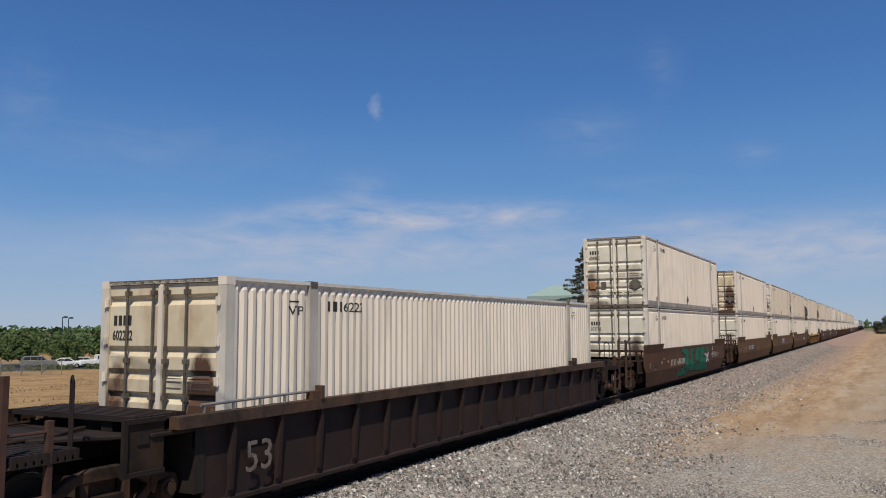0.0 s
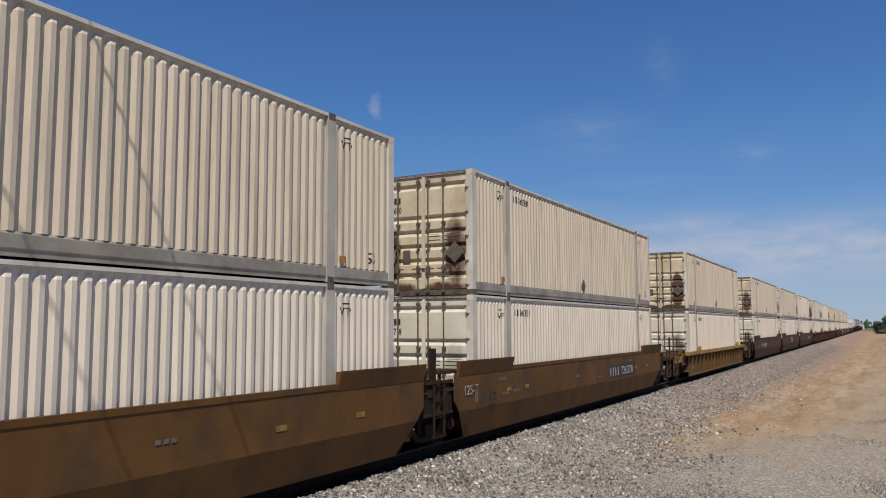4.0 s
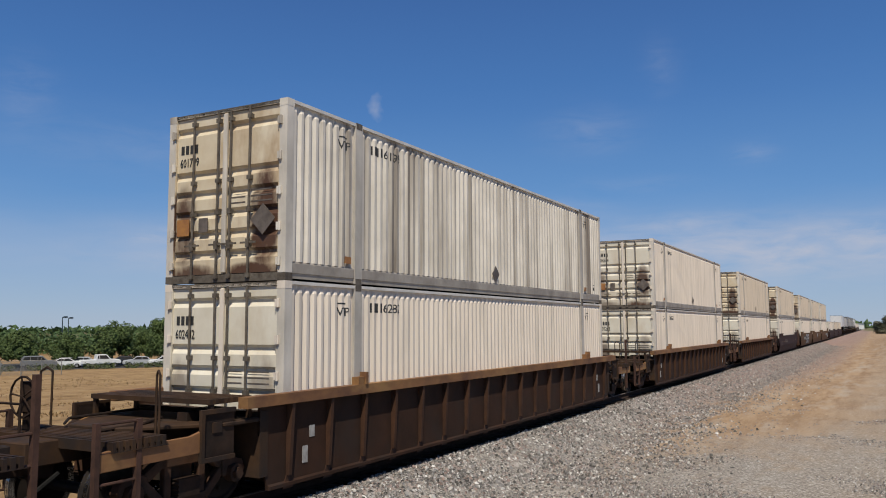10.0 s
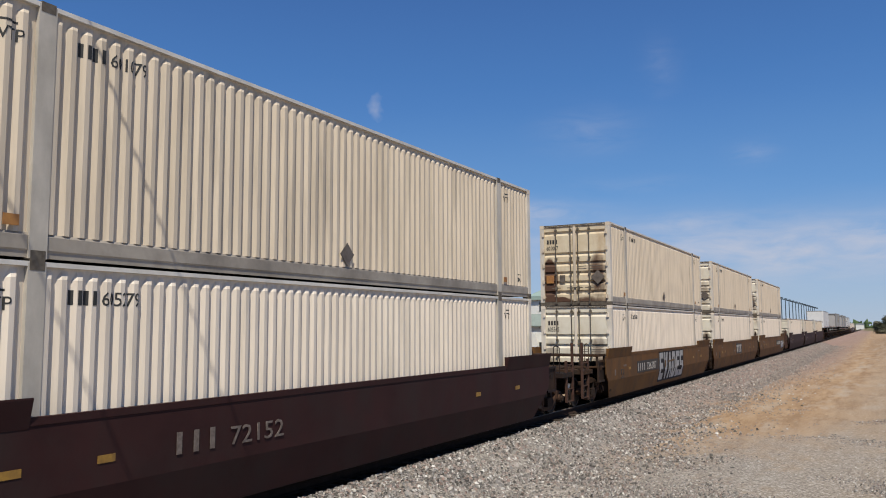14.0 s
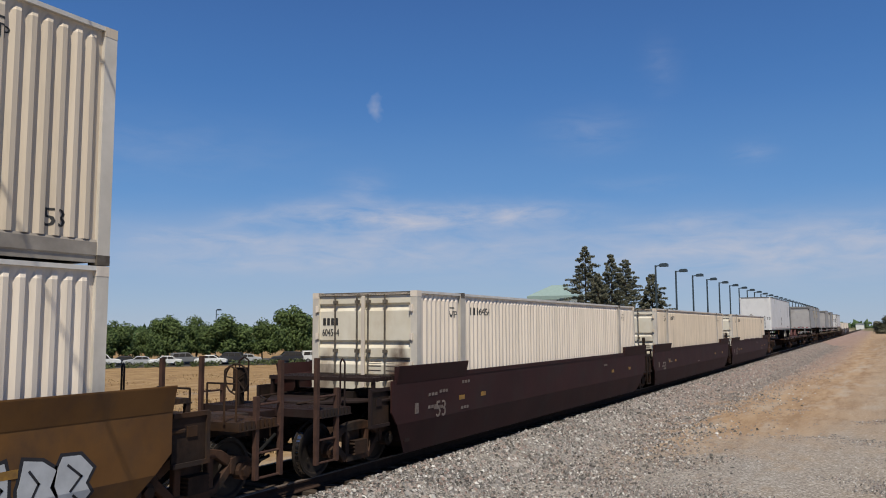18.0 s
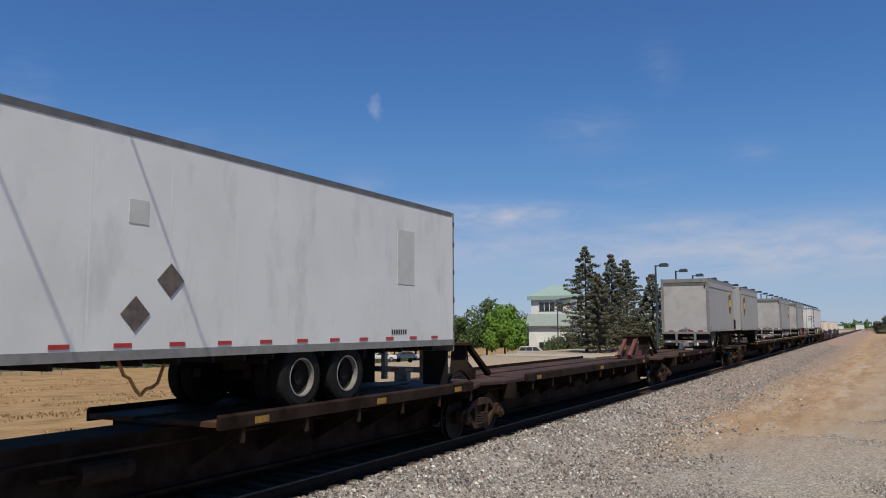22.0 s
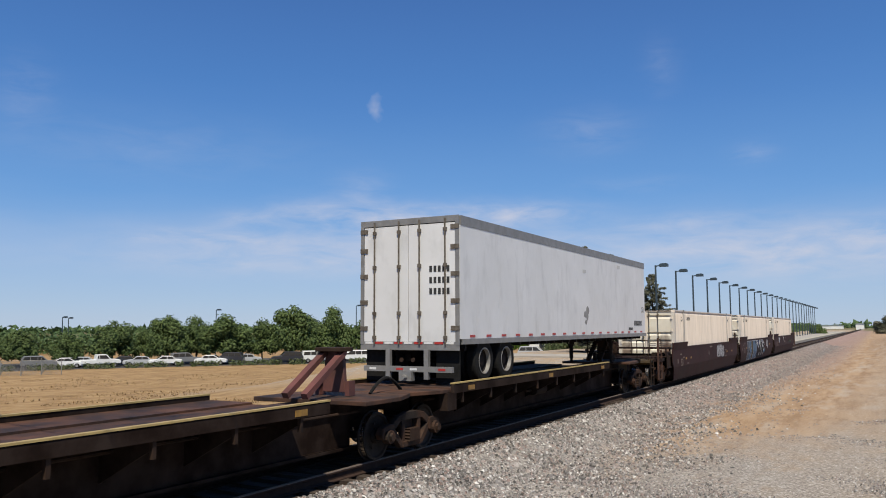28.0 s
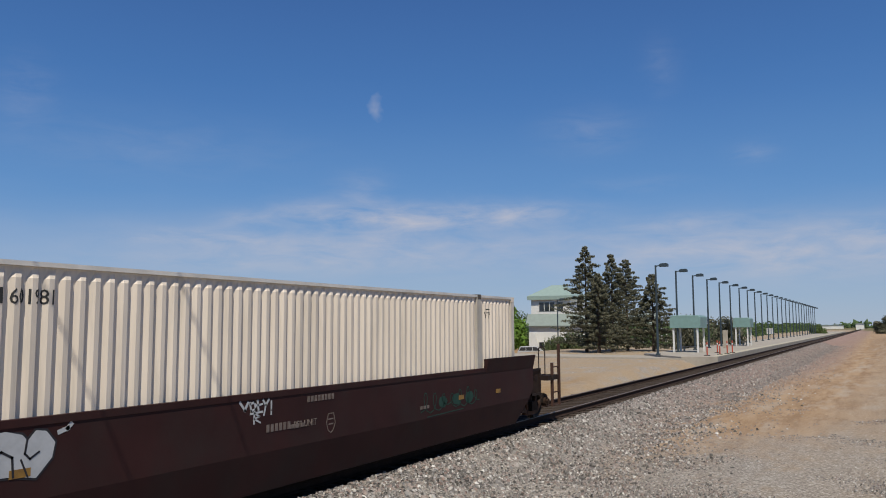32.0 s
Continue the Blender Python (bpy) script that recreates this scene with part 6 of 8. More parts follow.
def spine_unit(s0, s1, first, last, edge, hitches, decks, label):
    """One platform of an articulated spine car between two bogie centres."""
    n = s1 - s0
    car = thing("spine_car", label, "spine car", "spine cars of the train")
    part("centre_sill", ("centre_sill", round(n, 2)), lambda bm: prism(bm, [(-0.46, 0.24), (0.46, 0.24), (0.46, 0.29), (0.36, 0.29), (0.36, 1.08), (0.46, 1.08), (0.46, 1.135), (-0.46, 1.135), (-0.46, 1.08), (-0.36, 1.08), (-0.36, 0.29), (-0.46, 0.29)], 1.15, n - 1.15, "y"), M["deck_edge"], car, "dull brown centre sill")
    part("sill_end", "sill_end", lambda bm: prism(bm, [(0.0, 0.86), (1.2, 0.70), (1.2, 1.14), (0.0, 1.14)], -0.30, 0.30, "x"), M["deck_edge"], car, bevel=0.01)
    part("sill_end", "sill_end_b", lambda bm: prism(bm, [(0.0, 0.86), (-1.2, 0.70), (-1.2, 1.14), (0.0, 1.14)], -0.30, 0.30, "x"), M["deck_edge"], car, at=(0, n, 0), bevel=0.01)
    part("end_deck", "spine_end_deck", lambda bm: prism(bm, [(-0.95, -0.2), (0.95, -0.2), (1.30, 0.8), (1.30, 2.0), (-1.30, 2.0), (-1.30, 0.8)], 1.14, 1.22, "z"), M["deck"], car, at=(0, 0, 0), bevel=0.01)
    part("end_deck", "spine_end_deck_b", lambda bm: prism(bm, [(-1.30, -2.0), (1.30, -2.0), (1.30, -0.8), (0.95, 0.2), (-0.95, 0.2), (-1.30, -0.8)], 1.13, 1.21, "z"), M["deck"], car, at=(0, n, 0), bevel=0.01)
    for a, b in decks:
        part("deck", ("deck", round(a, 2), round(b, 2)), lambda bm: (box(bm, -1.30, -0.30, a, b, 1.16, 1.235), box(bm, 0.30, 1.30, a, b, 1.16, 1.235), box(bm, -0.30, 0.30, a, b, 1.14, 1.20)), M["deck"], car, "worn steel running deck")
        for sd in (1, -1):
            part("side_sill", ("spine_sill", round(a, 2), round(b, 2), sd), lambda bm: prism(bm, [(sd * 1.30, 1.12), (sd * 1.37, 1.12), (sd * 1.37, 1.30), (sd * 1.30, 1.33)], a, b, "y"), M["deck_edge"], car, "worn painted deck edge", bevel=0.006)
            if edge == "deck_yellow":
                part("deck_lip", ("deck_lip", round(a, 2), round(b, 2), sd), lambda bm: box(bm, sd * 1.29, sd * 1.378, a, b, 1.318, 1.345), M["yellow_lip"], car, "pale yellow painted deck lip", bevel=0.006)
            y = a + 0.5
            while y < b:
                part("outrigger", ("outrigger", sd), lambda bm: prism(bm, [(sd * 0.36, 1.14), (sd * 1.31, 1.14), (sd * 1.31, 1.02), (sd * 0.36, 0.52)], -0.02, 0.02, "y"), M["deck_edge"], car, at=(0, y, 0))
                part("sill_bracket", ("sill_bracket", sd), lambda bm: box(bm, sd * 1.28, sd * 1.345, -0.03, 0.03, 0.90, 1.12), M["dark"], car, at=(0, y, 0))
                y += 1.45
            for k, y in enumerate((a + 0.7, (a + b) / 2, b - 0.9)):
                part("reflector", ("spine_reflector", sd), lambda bm: box(bm, sd * 1.366, sd * 1.376, 0, 0.30, 1.15, 1.25), M["yellow_mark"], car, "yellow reflector", at=(0, y, 0))
    part("brake_cylinder", "spine_brake", lambda bm: (tube(bm, (0.55, n * 0.42, 0.72), (0.55, n * 0.42 + 0.8, 0.72), 0.15, 12), tube(bm, (0.55, n * 0.42 - 0.5, 0.72), (0.55, n * 0.42, 0.72), 0.03, 8)), M["dark"], car, "grimy brake cylinder")
    part("air_line", ("air_line", round(n, 2)), lambda bm: pipe(bm, [(0.62, 1.2, 0.95), (0.62, n - 1.2, 0.95)], 0.025), M["dark"], car)
    part("cable_loop", "cable_loop", lambda bm: pipe(bm, [(0.45, -0.6 + 0.13 * k, 1.22 + 0.28 * math.sin(k * math.pi / 9)) for k in range(10)], 0.035), M["tyre"], car, "bent black hose over the joint", at=(0, 0, 0))
    for sx in (1, -1):
        part("corner_bracket", ("corner_bracket", sx), lambda bm: (box(bm, sx * 1.16, sx * 1.36, 0.95, 1.35, 0.78, 1.14), box(bm, sx * 1.20, sx * 1.30, 1.0, 1.3, 0.84, 1.08)), M["deck_edge"], car)
    for y, d, tone in hitches:
        hitch(car, y, d, tone, "upright steel trailer hitch")
    if first or last:
        y, d = (0.0, -1) if first else (n, 1)
        part("end_platform", ("spine_end", d), lambda bm: (box(bm, -1.34, 1.34, min(d * 0.7, d * 1.25), max(d * 0.7, d * 1.25), 1.08, 1.18), box(bm, -1.36, 1.36, min(d * 1.21, d * 1.29), max(d * 1.21, d * 1.29), 0.98, 1.2), box(bm, -0.28, 0.28, min(0, d * 1.3), max(0, d * 1.3), 0.75, 1.1)), M[edge], car, "worn end platform", at=(0, y, 0), bevel=0.01)
        for sx in (1, -1):
            part("ladder", "spine_ladder", ladder, M["dark"], car, at=(sx * 1.37, y + d * 1.0 - 0.21, -0.12))
            part("grab_rail", ("spine_grab", sx), lambda bm: pipe(bm, [(sx * 1.25, -0.2, 1.15), (sx * 1.25, -0.2, 1.95), (sx * 0.8, -0.2, 1.95), (sx * 0.8, -0.2, 1.15)], 0.02), M["dark"], car, at=(0, y + d * 1.1, 0))
        part("brake_wheel", "spine_brake_wheel", lambda bm: ([tube(bm, (0.28 * math.cos(k * 0.393), 0.0, 1.72 + 0.28 * math.sin(k * 0.393)), (0.28 * math.cos((k + 1) * 0.393), 0.0, 1.72 + 0.28 * math.sin((k + 1) * 0.393)), 0.018, 5) for k in range(16)], [tube(bm, (0, 0, 1.72), (0.28 * math.cos(a), 0, 1.72 + 0.28 * math.sin(a)), 0.013, 5) for a in (0.5, 1.75, 3.0, 4.27, 5.5)], box(bm, -0.12, 0.12, 0.03, 0.2, 1.18, 1.90)), M["deck_edge"], car, "rusty hand brake wheel", at=(0.35 if first else -0.5, y + d * 0.9, 0))
        coupler(car, y + d * 0.9, d)
    bogie(car, 0.0, s0)
    if last:
        bogie(car, n, s1)
    return aboard(car, s0)


def build_spine_cars():
    a = [420.3 + 18.07 * k for k in range(4)]
    b = [477.9 + 17.14 * k for k in range(6)]
    spec = (
        (a[0], a[1], True, False, "deck_edge", ((2.2, 1, "dark"),), ((9.2, 17.0),), "dull brown spine car platform carrying a white trailer"),
        (a[1], a[2], False, False, "deck_edge", ((0.9, 1, "deck_edge"), (17.0, -1, "red_brown")), ((2.0, 14.4),), "empty dull brown spine car platform with raised hitches"),
        (a[2], a[3], False, True, "deck_edge", ((1.0, 1, "deck_edge"), (17.0, -1, "dark")), ((2.0, 11.2),), "dull brown spine car platform carrying a silver trailer"),
        (b[0], b[1], True, False, "deck_yellow", ((1.3, 1, "dark"),), ((6.4, 16.6),), "yellow-edged spine car platform carrying a silver trailer"),
        (b[1], b[2], False, False, "deck_yellow", ((16.0, -1, "dark"),), ((1.2, 12.0),), "yellow-edged spine car platform carrying a silver trailer"),
        (b[2], b[3], False, False, "deck_yellow", ((16.1, -1, "dark"),), ((1.2, 12.4),), "yellow-edged spine car platform carrying a silver trailer"),
        (b[3], b[4], False, False, "deck_yellow", ((16.0, -1, "red_brown"),), ((1.2, 14.0),), "empty yellow-edged spine car platform with a red hitch"),
        (b[4], b[5], False, True, "deck_yellow", ((16.2, -1, "dark"),), ((1.2, 12.4),), "yellow-edged spine car platform carrying a white trailer"),
    )
    for row in spec:
        spine_unit(*row)


build_spine_cars()


# ------------------------------------------------------------------ trailers
def tyre(bm, x=0.0):
    lathe_x(bm, [(x - 0.13, 0.30), (x - 0.14, 0.42), (x - 0.12, 0.49), (x - 0.08, 0.51), (x + 0.08, 0.51), (x + 0.12, 0.49), (x + 0.14, 0.42), (x + 0.13, 0.30)], 30)


def axle(tr, y, deck=1.235):
    z = deck + 0.505
    g = part("axle", "trailer_axle", lambda bm: (tube(bm, (-1.0, 0, 0), (1.0, 0, 0), 0.065, 10), box(bm, -0.62, -0.46, -0.5, 0.5, -0.02, 0.28), box(bm, 0.46, 0.62, -0.5, 0.5, -0.02, 0.28)), M["black"], tr, at=(0, y, z))
    for sx in (1, -1):
        for off in (0.79, 1.10):
            part("wheel", "road_tyre", tyre, M["tyre"], g, "black dual road tyre", at=(sx * off, 0, 0), smooth=False)
        part("hub", ("hub", sx), lambda bm: lathe_x(bm, [(sx * 0.06, 0.285), (sx * 0.0, 0.25), (sx * -0.02, 0.13), (sx * 0.06, 0.11), (sx * 0.06, 0.0), (sx * -0.06, 0.0), (sx * -0.06, 0.285)], 30), M["black"], g, "dark wheel hub", at=(sx * 1.10, 0, 0))
        part("rim", ("rim", sx), lambda bm: lathe_x(bm, [(sx * 0.11, 0.305), (sx * 0.138, 0.305), (sx * 0.138, 0.285), (sx * 0.05, 0.278), (sx * 0.05, 0.30)], 30), M["rim"], g, "pale steel rim edge", at=(sx * 1.10, 0, 0))


_EM = 1.30
SHIELD = [(-0.36, 0.52), (-0.15, 0.57), (0.15, 0.57), (0.36, 0.52), (0.36, -0.10), (0.30, -0.30), (0.16, -0.47), (0.0, -0.57), (-0.16, -0.47), (-0.30, -0.30), (-0.36, -0.10)]


def emblem(tr, y, z):
    """A brown and gold shield, kept as plain shapes."""
    e = part("emblem", "emblem_base", lambda bm: prism(bm, [(p * 1.06 * _EM, q * 1.06 * _EM) for p, q in SHIELD], 0, 0.004, "x"), M["shield_gold"], tr, "brown and golden shield emblem", at=(1.296, y, z))
    part("emblem_field", "emblem_field", lambda bm: prism(bm, [(p * _EM, q * _EM) for p, q in [(-0.34, 0.36), (-0.1, 0.44), (0.15, 0.47), (0.34, 0.47)] + [(a * 0.95, b * 0.95) for a, b in SHIELD[4:]]], 0.004, 0.008, "x"), M["shield_brown"], e)
    for y0 in (-0.19, 0.0, 0.19):
        part("emblem_bar", "emblem_bar", lambda bm: prism(bm, [(-0.075 * _EM, -0.16 * _EM), (0.05 * _EM, -0.16 * _EM), (0.085 * _EM, -0.10 * _EM), (0.085 * _EM, 0.18 * _EM), (-0.075 * _EM, 0.18 * _EM)], 0.008, 0.012, "x"), M["shield_gold"], e, at=(0, y0 * _EM, 0), bevel=0.0)


def tape_row(tr, length, z, pitch, xs=(1,), w=0.30):
    y = 0.35
    i = 0
    while y < length - 0.35:
        for sx in xs:
            part("reflective_tape", ("tape", i % 2, sx), lambda bm: box(bm, sx * 1.296, sx * 1.302, 0, w / 2, 0, 0.05), M["red_tape"] if i % 2 == 0 else M["white_tape"], tr, at=(0, y, z))
        y += pitch if i % 2 else w / 2
        i += 1


def trailer_box(tr, length, z0, z1, panel, nose, band):
    """Body of a van trailer from y = 0 to length. nose: -1 at the leading end, 1 at the trailing one."""
    h = 1.295
    r = 0.13
    a0, a1 = (r, 0.0) if nose < 0 else (0.0, r)
    for sx in (1, -1):
        part("side_wall", ("trailer_side", length, z0, panel, sx, nose, band), lambda bm: prism(bm, [(a0 + (0.03 if nose > 0 else 0), z0 + 0.12), (length - a1 - (0.03 if nose < 0 else 0), z0 + 0.12), (length - a1 - (0.03 if nose < 0 else 0), z1 - {"silver": 0.15, "plain": 0.09, "wide": 0.22}[band]), (a0 + (0.03 if nose > 0 else 0), z1 - {"silver": 0.15, "plain": 0.09, "wide": 0.22}[band])], sx * (h - 0.04), sx * h, "x"), M[panel], tr)
        part("bottom_rail", ("trailer_rail", length, z0, sx), lambda bm: box(bm, sx * (h - 0.05), sx * (h + 0.006), r, length - 0.02, z0, z0 + 0.12), M["alloy"], tr, "dull aluminium bottom rail", bevel=0.006)
        part("top_rail", ("trailer_top", length, z1, sx, band), lambda bm: box(bm, sx * (h - 0.05), sx * (h + 0.008), r * 0.6, length - r * 0.6, z1 - {"silver": 0.15, "plain": 0.09, "wide": 0.22}[band], z1), M["roof_rail"] if band == "plain" else M["alloy"], tr, "grey roof rail", bevel=0.01)
        if band == "silver":
            part("side_moulding", ("moulding", length, z1, sx), lambda bm: box(bm, sx * h, sx * (h + 0.012), 0.1, length - 0.1, z1 - 0.50, z1 - 0.44), M["roof_rail"], tr, "dark side moulding")
            part("roof_trim", ("roof_trim", length, z1, sx), lambda bm: box(bm, sx * (h - 0.03), sx * (h + 0.012), 0.05, length - 0.05, z1 - 0.02, z1 + 0.03), M["roof_rail"], tr, "dark roof edge")
        y = 0.9
        while y < length - 0.4:
            part("rivet_seam", ("rivet_seam", z0, z1, sx), lambda bm: box(bm, sx * h, sx * (h + 0.0012), -0.012, 0.012, z0 + 0.13, z1 - (0.52 if band == "silver" else 0.16)), M[panel], tr, at=(0, y, 0))
            y += 1.22
    part("roof", ("trailer_roof", length, z1), lambda bm: box(bm, -h + 0.04, h - 0.04, 0.05, length - 0.05, z1 - 0.05, z1 - 0.004), M["alloy"], tr)
    part("floor", ("trailer_floor", length, z0), lambda bm: box(bm, -h + 0.05, h - 0.05, 0.05, length - 0.05, z0 + 0.0, z0 + 0.1), M["black"], tr)
    # nose with rounded vertical corners
    yn = 0.0 if nose < 0 else length
    d = 1 if nose < 0 else -1
    wide = 0.34 if band == "silver" else 0.16
    part("nose", ("nose", nose, length, z0, z1, panel), lambda bm: prism(bm, [(-h, yn + d * wide), (-h + wide * 0.3, yn + d * 0.03), (-h + wide, yn), (h - wide, yn), (h - wide * 0.3, yn + d * 0.03), (h, yn + d * wide), (h - 0.05, yn + d * wide), (h - wide, yn + d * 0.06), (-h + wide, yn + d * 0.06), (-h + 0.05, yn + d * wide)], z0 + 0.02, z1 - 0.03, "z"), M[panel], tr, "front wall with rounded corners")
    part("nose_cap", ("nose_cap", nose, length, z1), lambda bm: prism(bm, [(-h - 0.004, yn + d * wide), (-h + wide, yn - d * 0.006), (h - wide, yn - d * 0.006), (h + 0.004, yn + d * wide)], z1 - 0.10, z1 + 0.005, "z"), M["roof_rail"], tr, "dark roof cap")


def landing_gear(tr, y, z0, d):
    for sx in (1, -1):
        part("landing_leg", "landing_leg", lambda bm: (box(bm, -0.055, 0.055, -0.055, 0.055, z0 - 0.78, z0), box(bm, -0.04, 0.04, -0.04, 0.04, z0 - 0.92, z0 - 0.7), box(bm, -0.13, 0.13, -0.13, 0.13, z0 - 0.94, z0 - 0.90)), M["black"], tr, "black landing leg", at=(sx * 0.75, y, 0))
        part("leg_brace", ("leg_brace", d), lambda bm: (tube(bm, (0, 0, z0 - 0.6), (0, d * 0.75, z0), 0.025, 6), tube(bm, (0, 0, z0 - 0.6), (0, -d * 0.55, z0), 0.025, 6)), M["black"], tr, at=(sx * 0.75, y, 0))
    part("cross_brace", "cross_brace", lambda bm: (tube(bm, (-0.75, 0, z0 - 0.55), (0.75, 0, z0 - 0.55), 0.025, 6), tube(bm, (-0.75, 0, z0 - 0.1), (0.75, 0, z0 - 0.5), 0.02, 6)), M["black"], tr, at=(0, y, 0))


def rear_bumper(tr, y, z0, d):
    """Under-ride guard at the rear; d points out."""
    part("rear_sill", ("rear_sill", d, z0), lambda bm: box(bm, -1.295, 1.295, min(0, d * 0.02), max(0, d * 0.02) + 0.0, z0 - 0.13, z0 + 0.06), M["alloy"], tr, "scuffed aluminium rear sill", at=(0, y, 0))
    for i in range(9):
        part("reflective_tape", ("rear_tape", i % 2, d), lambda bm: box(bm, -0.11, 0.11, min(0, d * 0.006), max(0, d * 0.006), -0.025, 0.025), M["red_tape"] if i % 2 else M["white_tape"], tr, at=(-1.05 + i * 0.2625, y + d * 0.022, z0 + 0.03))
    g = part("bumper", ("bumper", d), lambda bm: box(bm, -1.15, 1.15, -0.05, 0.05, -0.06, 0.06), M["alloy"], tr, "grey under-ride bumper", at=(0, y + d * 0.05, z0 - 0.55), bevel=0.01)
    for sx in (1, -1):
        part("bumper_post", "bumper_post", lambda bm: box(bm, -0.055, 0.055, -0.05, 0.05, -0.22, 0.44), M["alloy"], g, at=(sx * 0.50, 0.0, 0))
        part("tail_lamp", "tail_lamp", lambda bm: (tube(bm, (0, 0, 0), (0, d * 0.03, 0), 0.05, 10)), M["dark"], g, "dusty tail lamp", at=(sx * 0.15, d * 0.03, 0.20))
        part("mud_flap", "mud_flap", lambda bm: box(bm, -0.30, 0.30, -0.008, 0.008, -0.72, 0.0), M["tyre"], tr, "black rubber mud flap", at=(sx * 0.93, y - d * 0.15, z0 - 0.12))
    for i, x in enumerate((-0.9, -0.18, 0.18, 0.9)):
        part("reflective_tape", ("bumper_tape", i % 2), lambda bm: box(bm, -0.09, 0.09, -0.056, -0.05, -0.025, 0.025), M["red_tape"] if i % 2 else M["white_tape"], g, at=(x, 0, 0))
    part("tow_hook", "tow_hook", lambda bm: (box(bm, -0.16, 0.16, -0.12, 0.05, -0.16, 0.06), tube(bm, (0, -0.12, -0.08), (0, -0.26, -0.08), 0.06, 8)), M["alloy"], g, at=(0, 0, -0.1), bevel=0.01)


def pup_trailer(s, rear_leads, length, label, number=None):
    """A short van trailer with one axle, silver sides and a shield emblem."""
    z0, z1 = 2.22, 5.13
    tr = thing("trailer", label, "trailer", "trailers on the train")
    nose = 1 if rear_leads else -1
    trailer_box(tr, length, z0, z1, "trailer", nose, "silver")
    tape_row(tr, length, z0 + 0.06, 0.62)
    emblem(tr, length - 1.45 if rear_leads else 1.40, 3.88)
    yr = 0.0 if rear_leads else length
    d = -1 if rear_leads else 1
    # rear frame and roll-up door
    part("rear_frame", ("rear_frame", d), lambda bm: (box(bm, -1.297, -1.16, min(0, d * 0.03), max(0, d * 0.03), z0, z1), box(bm, 1.16, 1.297, min(0, d * 0.03), max(0, d * 0.03), z0, z1), box(bm, -1.16, 1.16, min(0, d * 0.03), max(0, d * 0.03), z1 - 0.20, z1)), M["alloy"], tr, "grey rear door frame", at=(0, yr, 0), bevel=0.01)
    door = part("roller_door", ("roller_door", d), lambda bm: box(bm, -1.16, 1.16, min(-d * 0.05, -d * 0.012), max(-d * 0.05, -d * 0.012), z0 + 0.07, z1 - 0.2), M["door_white"], tr, "pale grey roll-up door", at=(0, yr, 0))
    part("door_latch", ("door_latch", d), lambda bm: (box(bm, -0.25, 0.25, min(0, d * 0.05), max(0, d * 0.05), z0 + 0.10, z0 + 0.16), box(bm, -0.06, 0.06, min(0, d * 0.07), max(0, d * 0.07), z0 + 0.08, z0 + 0.24)), M["rim"], door)
    part("door_lock", ("door_lock", d), lambda bm: box(bm, 1.05, 1.11, min(0, d * 0.03), max(0, d * 0.03), 4.62, 4.78), M["black"], door)
    part("header_panel", ("header_panel", d), lambda bm: box(bm, -1.16, 1.16, min(0, d * 0.01), max(0, d * 0.01), z1 - 0.36, z1 - 0.20), M["roof_rail"], tr, at=(0, yr, 0))
    rear_bumper(tr, yr, z0, d)
    ya = yr - d * 0.95
    axle(tr, ya)
    for sx in (1, -1):
        part("subframe_rail", "subframe_rail", lambda bm: box(bm, -0.06, 0.06, -0.8, 1.6, z0 - 0.24, z0), M["black"], tr, at=(sx * 0.56, ya - (0 if d < 0 else 0.8), 0))
    part("cross_member", "cross_member", lambda bm: box(bm, -1.2, 1.2, -0.05, 0.05, z0 - 0.3, z0), M["black"], tr, at=(0, ya - 0.7 - (0 if d < 0 else 0.8), 0))
    for sx in (1, -1):
        part("wheel_guard", ("wheel_guard", sx), lambda bm: box(bm, sx * 1.22, sx * 1.285, -0.75, 0.75, z0 - 0.28, z0), M["black"], tr, at=(0, ya, 0), bevel=0.02)
    yk = length - 2.1 if rear_leads else 2.1
    landing_gear(tr, yk, z0, d)
    part("king_pin_plate", ("king_pin_plate", d), lambda bm: (box(bm, -0.6, 0.6, -0.6, 0.6, z0 - 0.07, z0), tube(bm, (0, 0, z0 - 0.16), (0, 0, z0 - 0.06), 0.05, 8)), M["black"], tr, at=(0, length - 0.95 if rear_leads else 0.95, 0))
    for sx in (1, -1):
        part("side_marker", ("side_marker", sx), lambda bm: box(bm, sx * 1.296, sx * 1.31, -0.06, 0.06, -0.04, 0.04), M["placard"], tr, at=(0, 0.35 if rear_leads else length - 0.35, z0 + 0.22))
    if not rear_leads:
        part("hose_box", "hose_box", lambda bm: (box(bm, -0.05, 0.55, -0.02, 0.0, z0 + 0.10, z0 + 0.72), box(bm, 0.04, 0.46, -0.05, -0.02, z0 + 0.17, z0 + 0.62)), M["black"], tr, "dark hose connection box", at=(0.34, 0, 0), bevel=0.01)
        part("card_holder", "card_holder", lambda bm: box(bm, -0.14, 0.14, -0.02, 0.0, z0 + 0.12, z0 + 0.55), M["alloy"], tr, at=(-0.98, 0, 0), bevel=0.01)
        part("number", ("number", number), facing_front(lettering(str(number), 0.20)), M["ink"], tr, "black stencilled number", at=(-0.62, -0.002, z1 - 0.42))
    return aboard(tr, s)


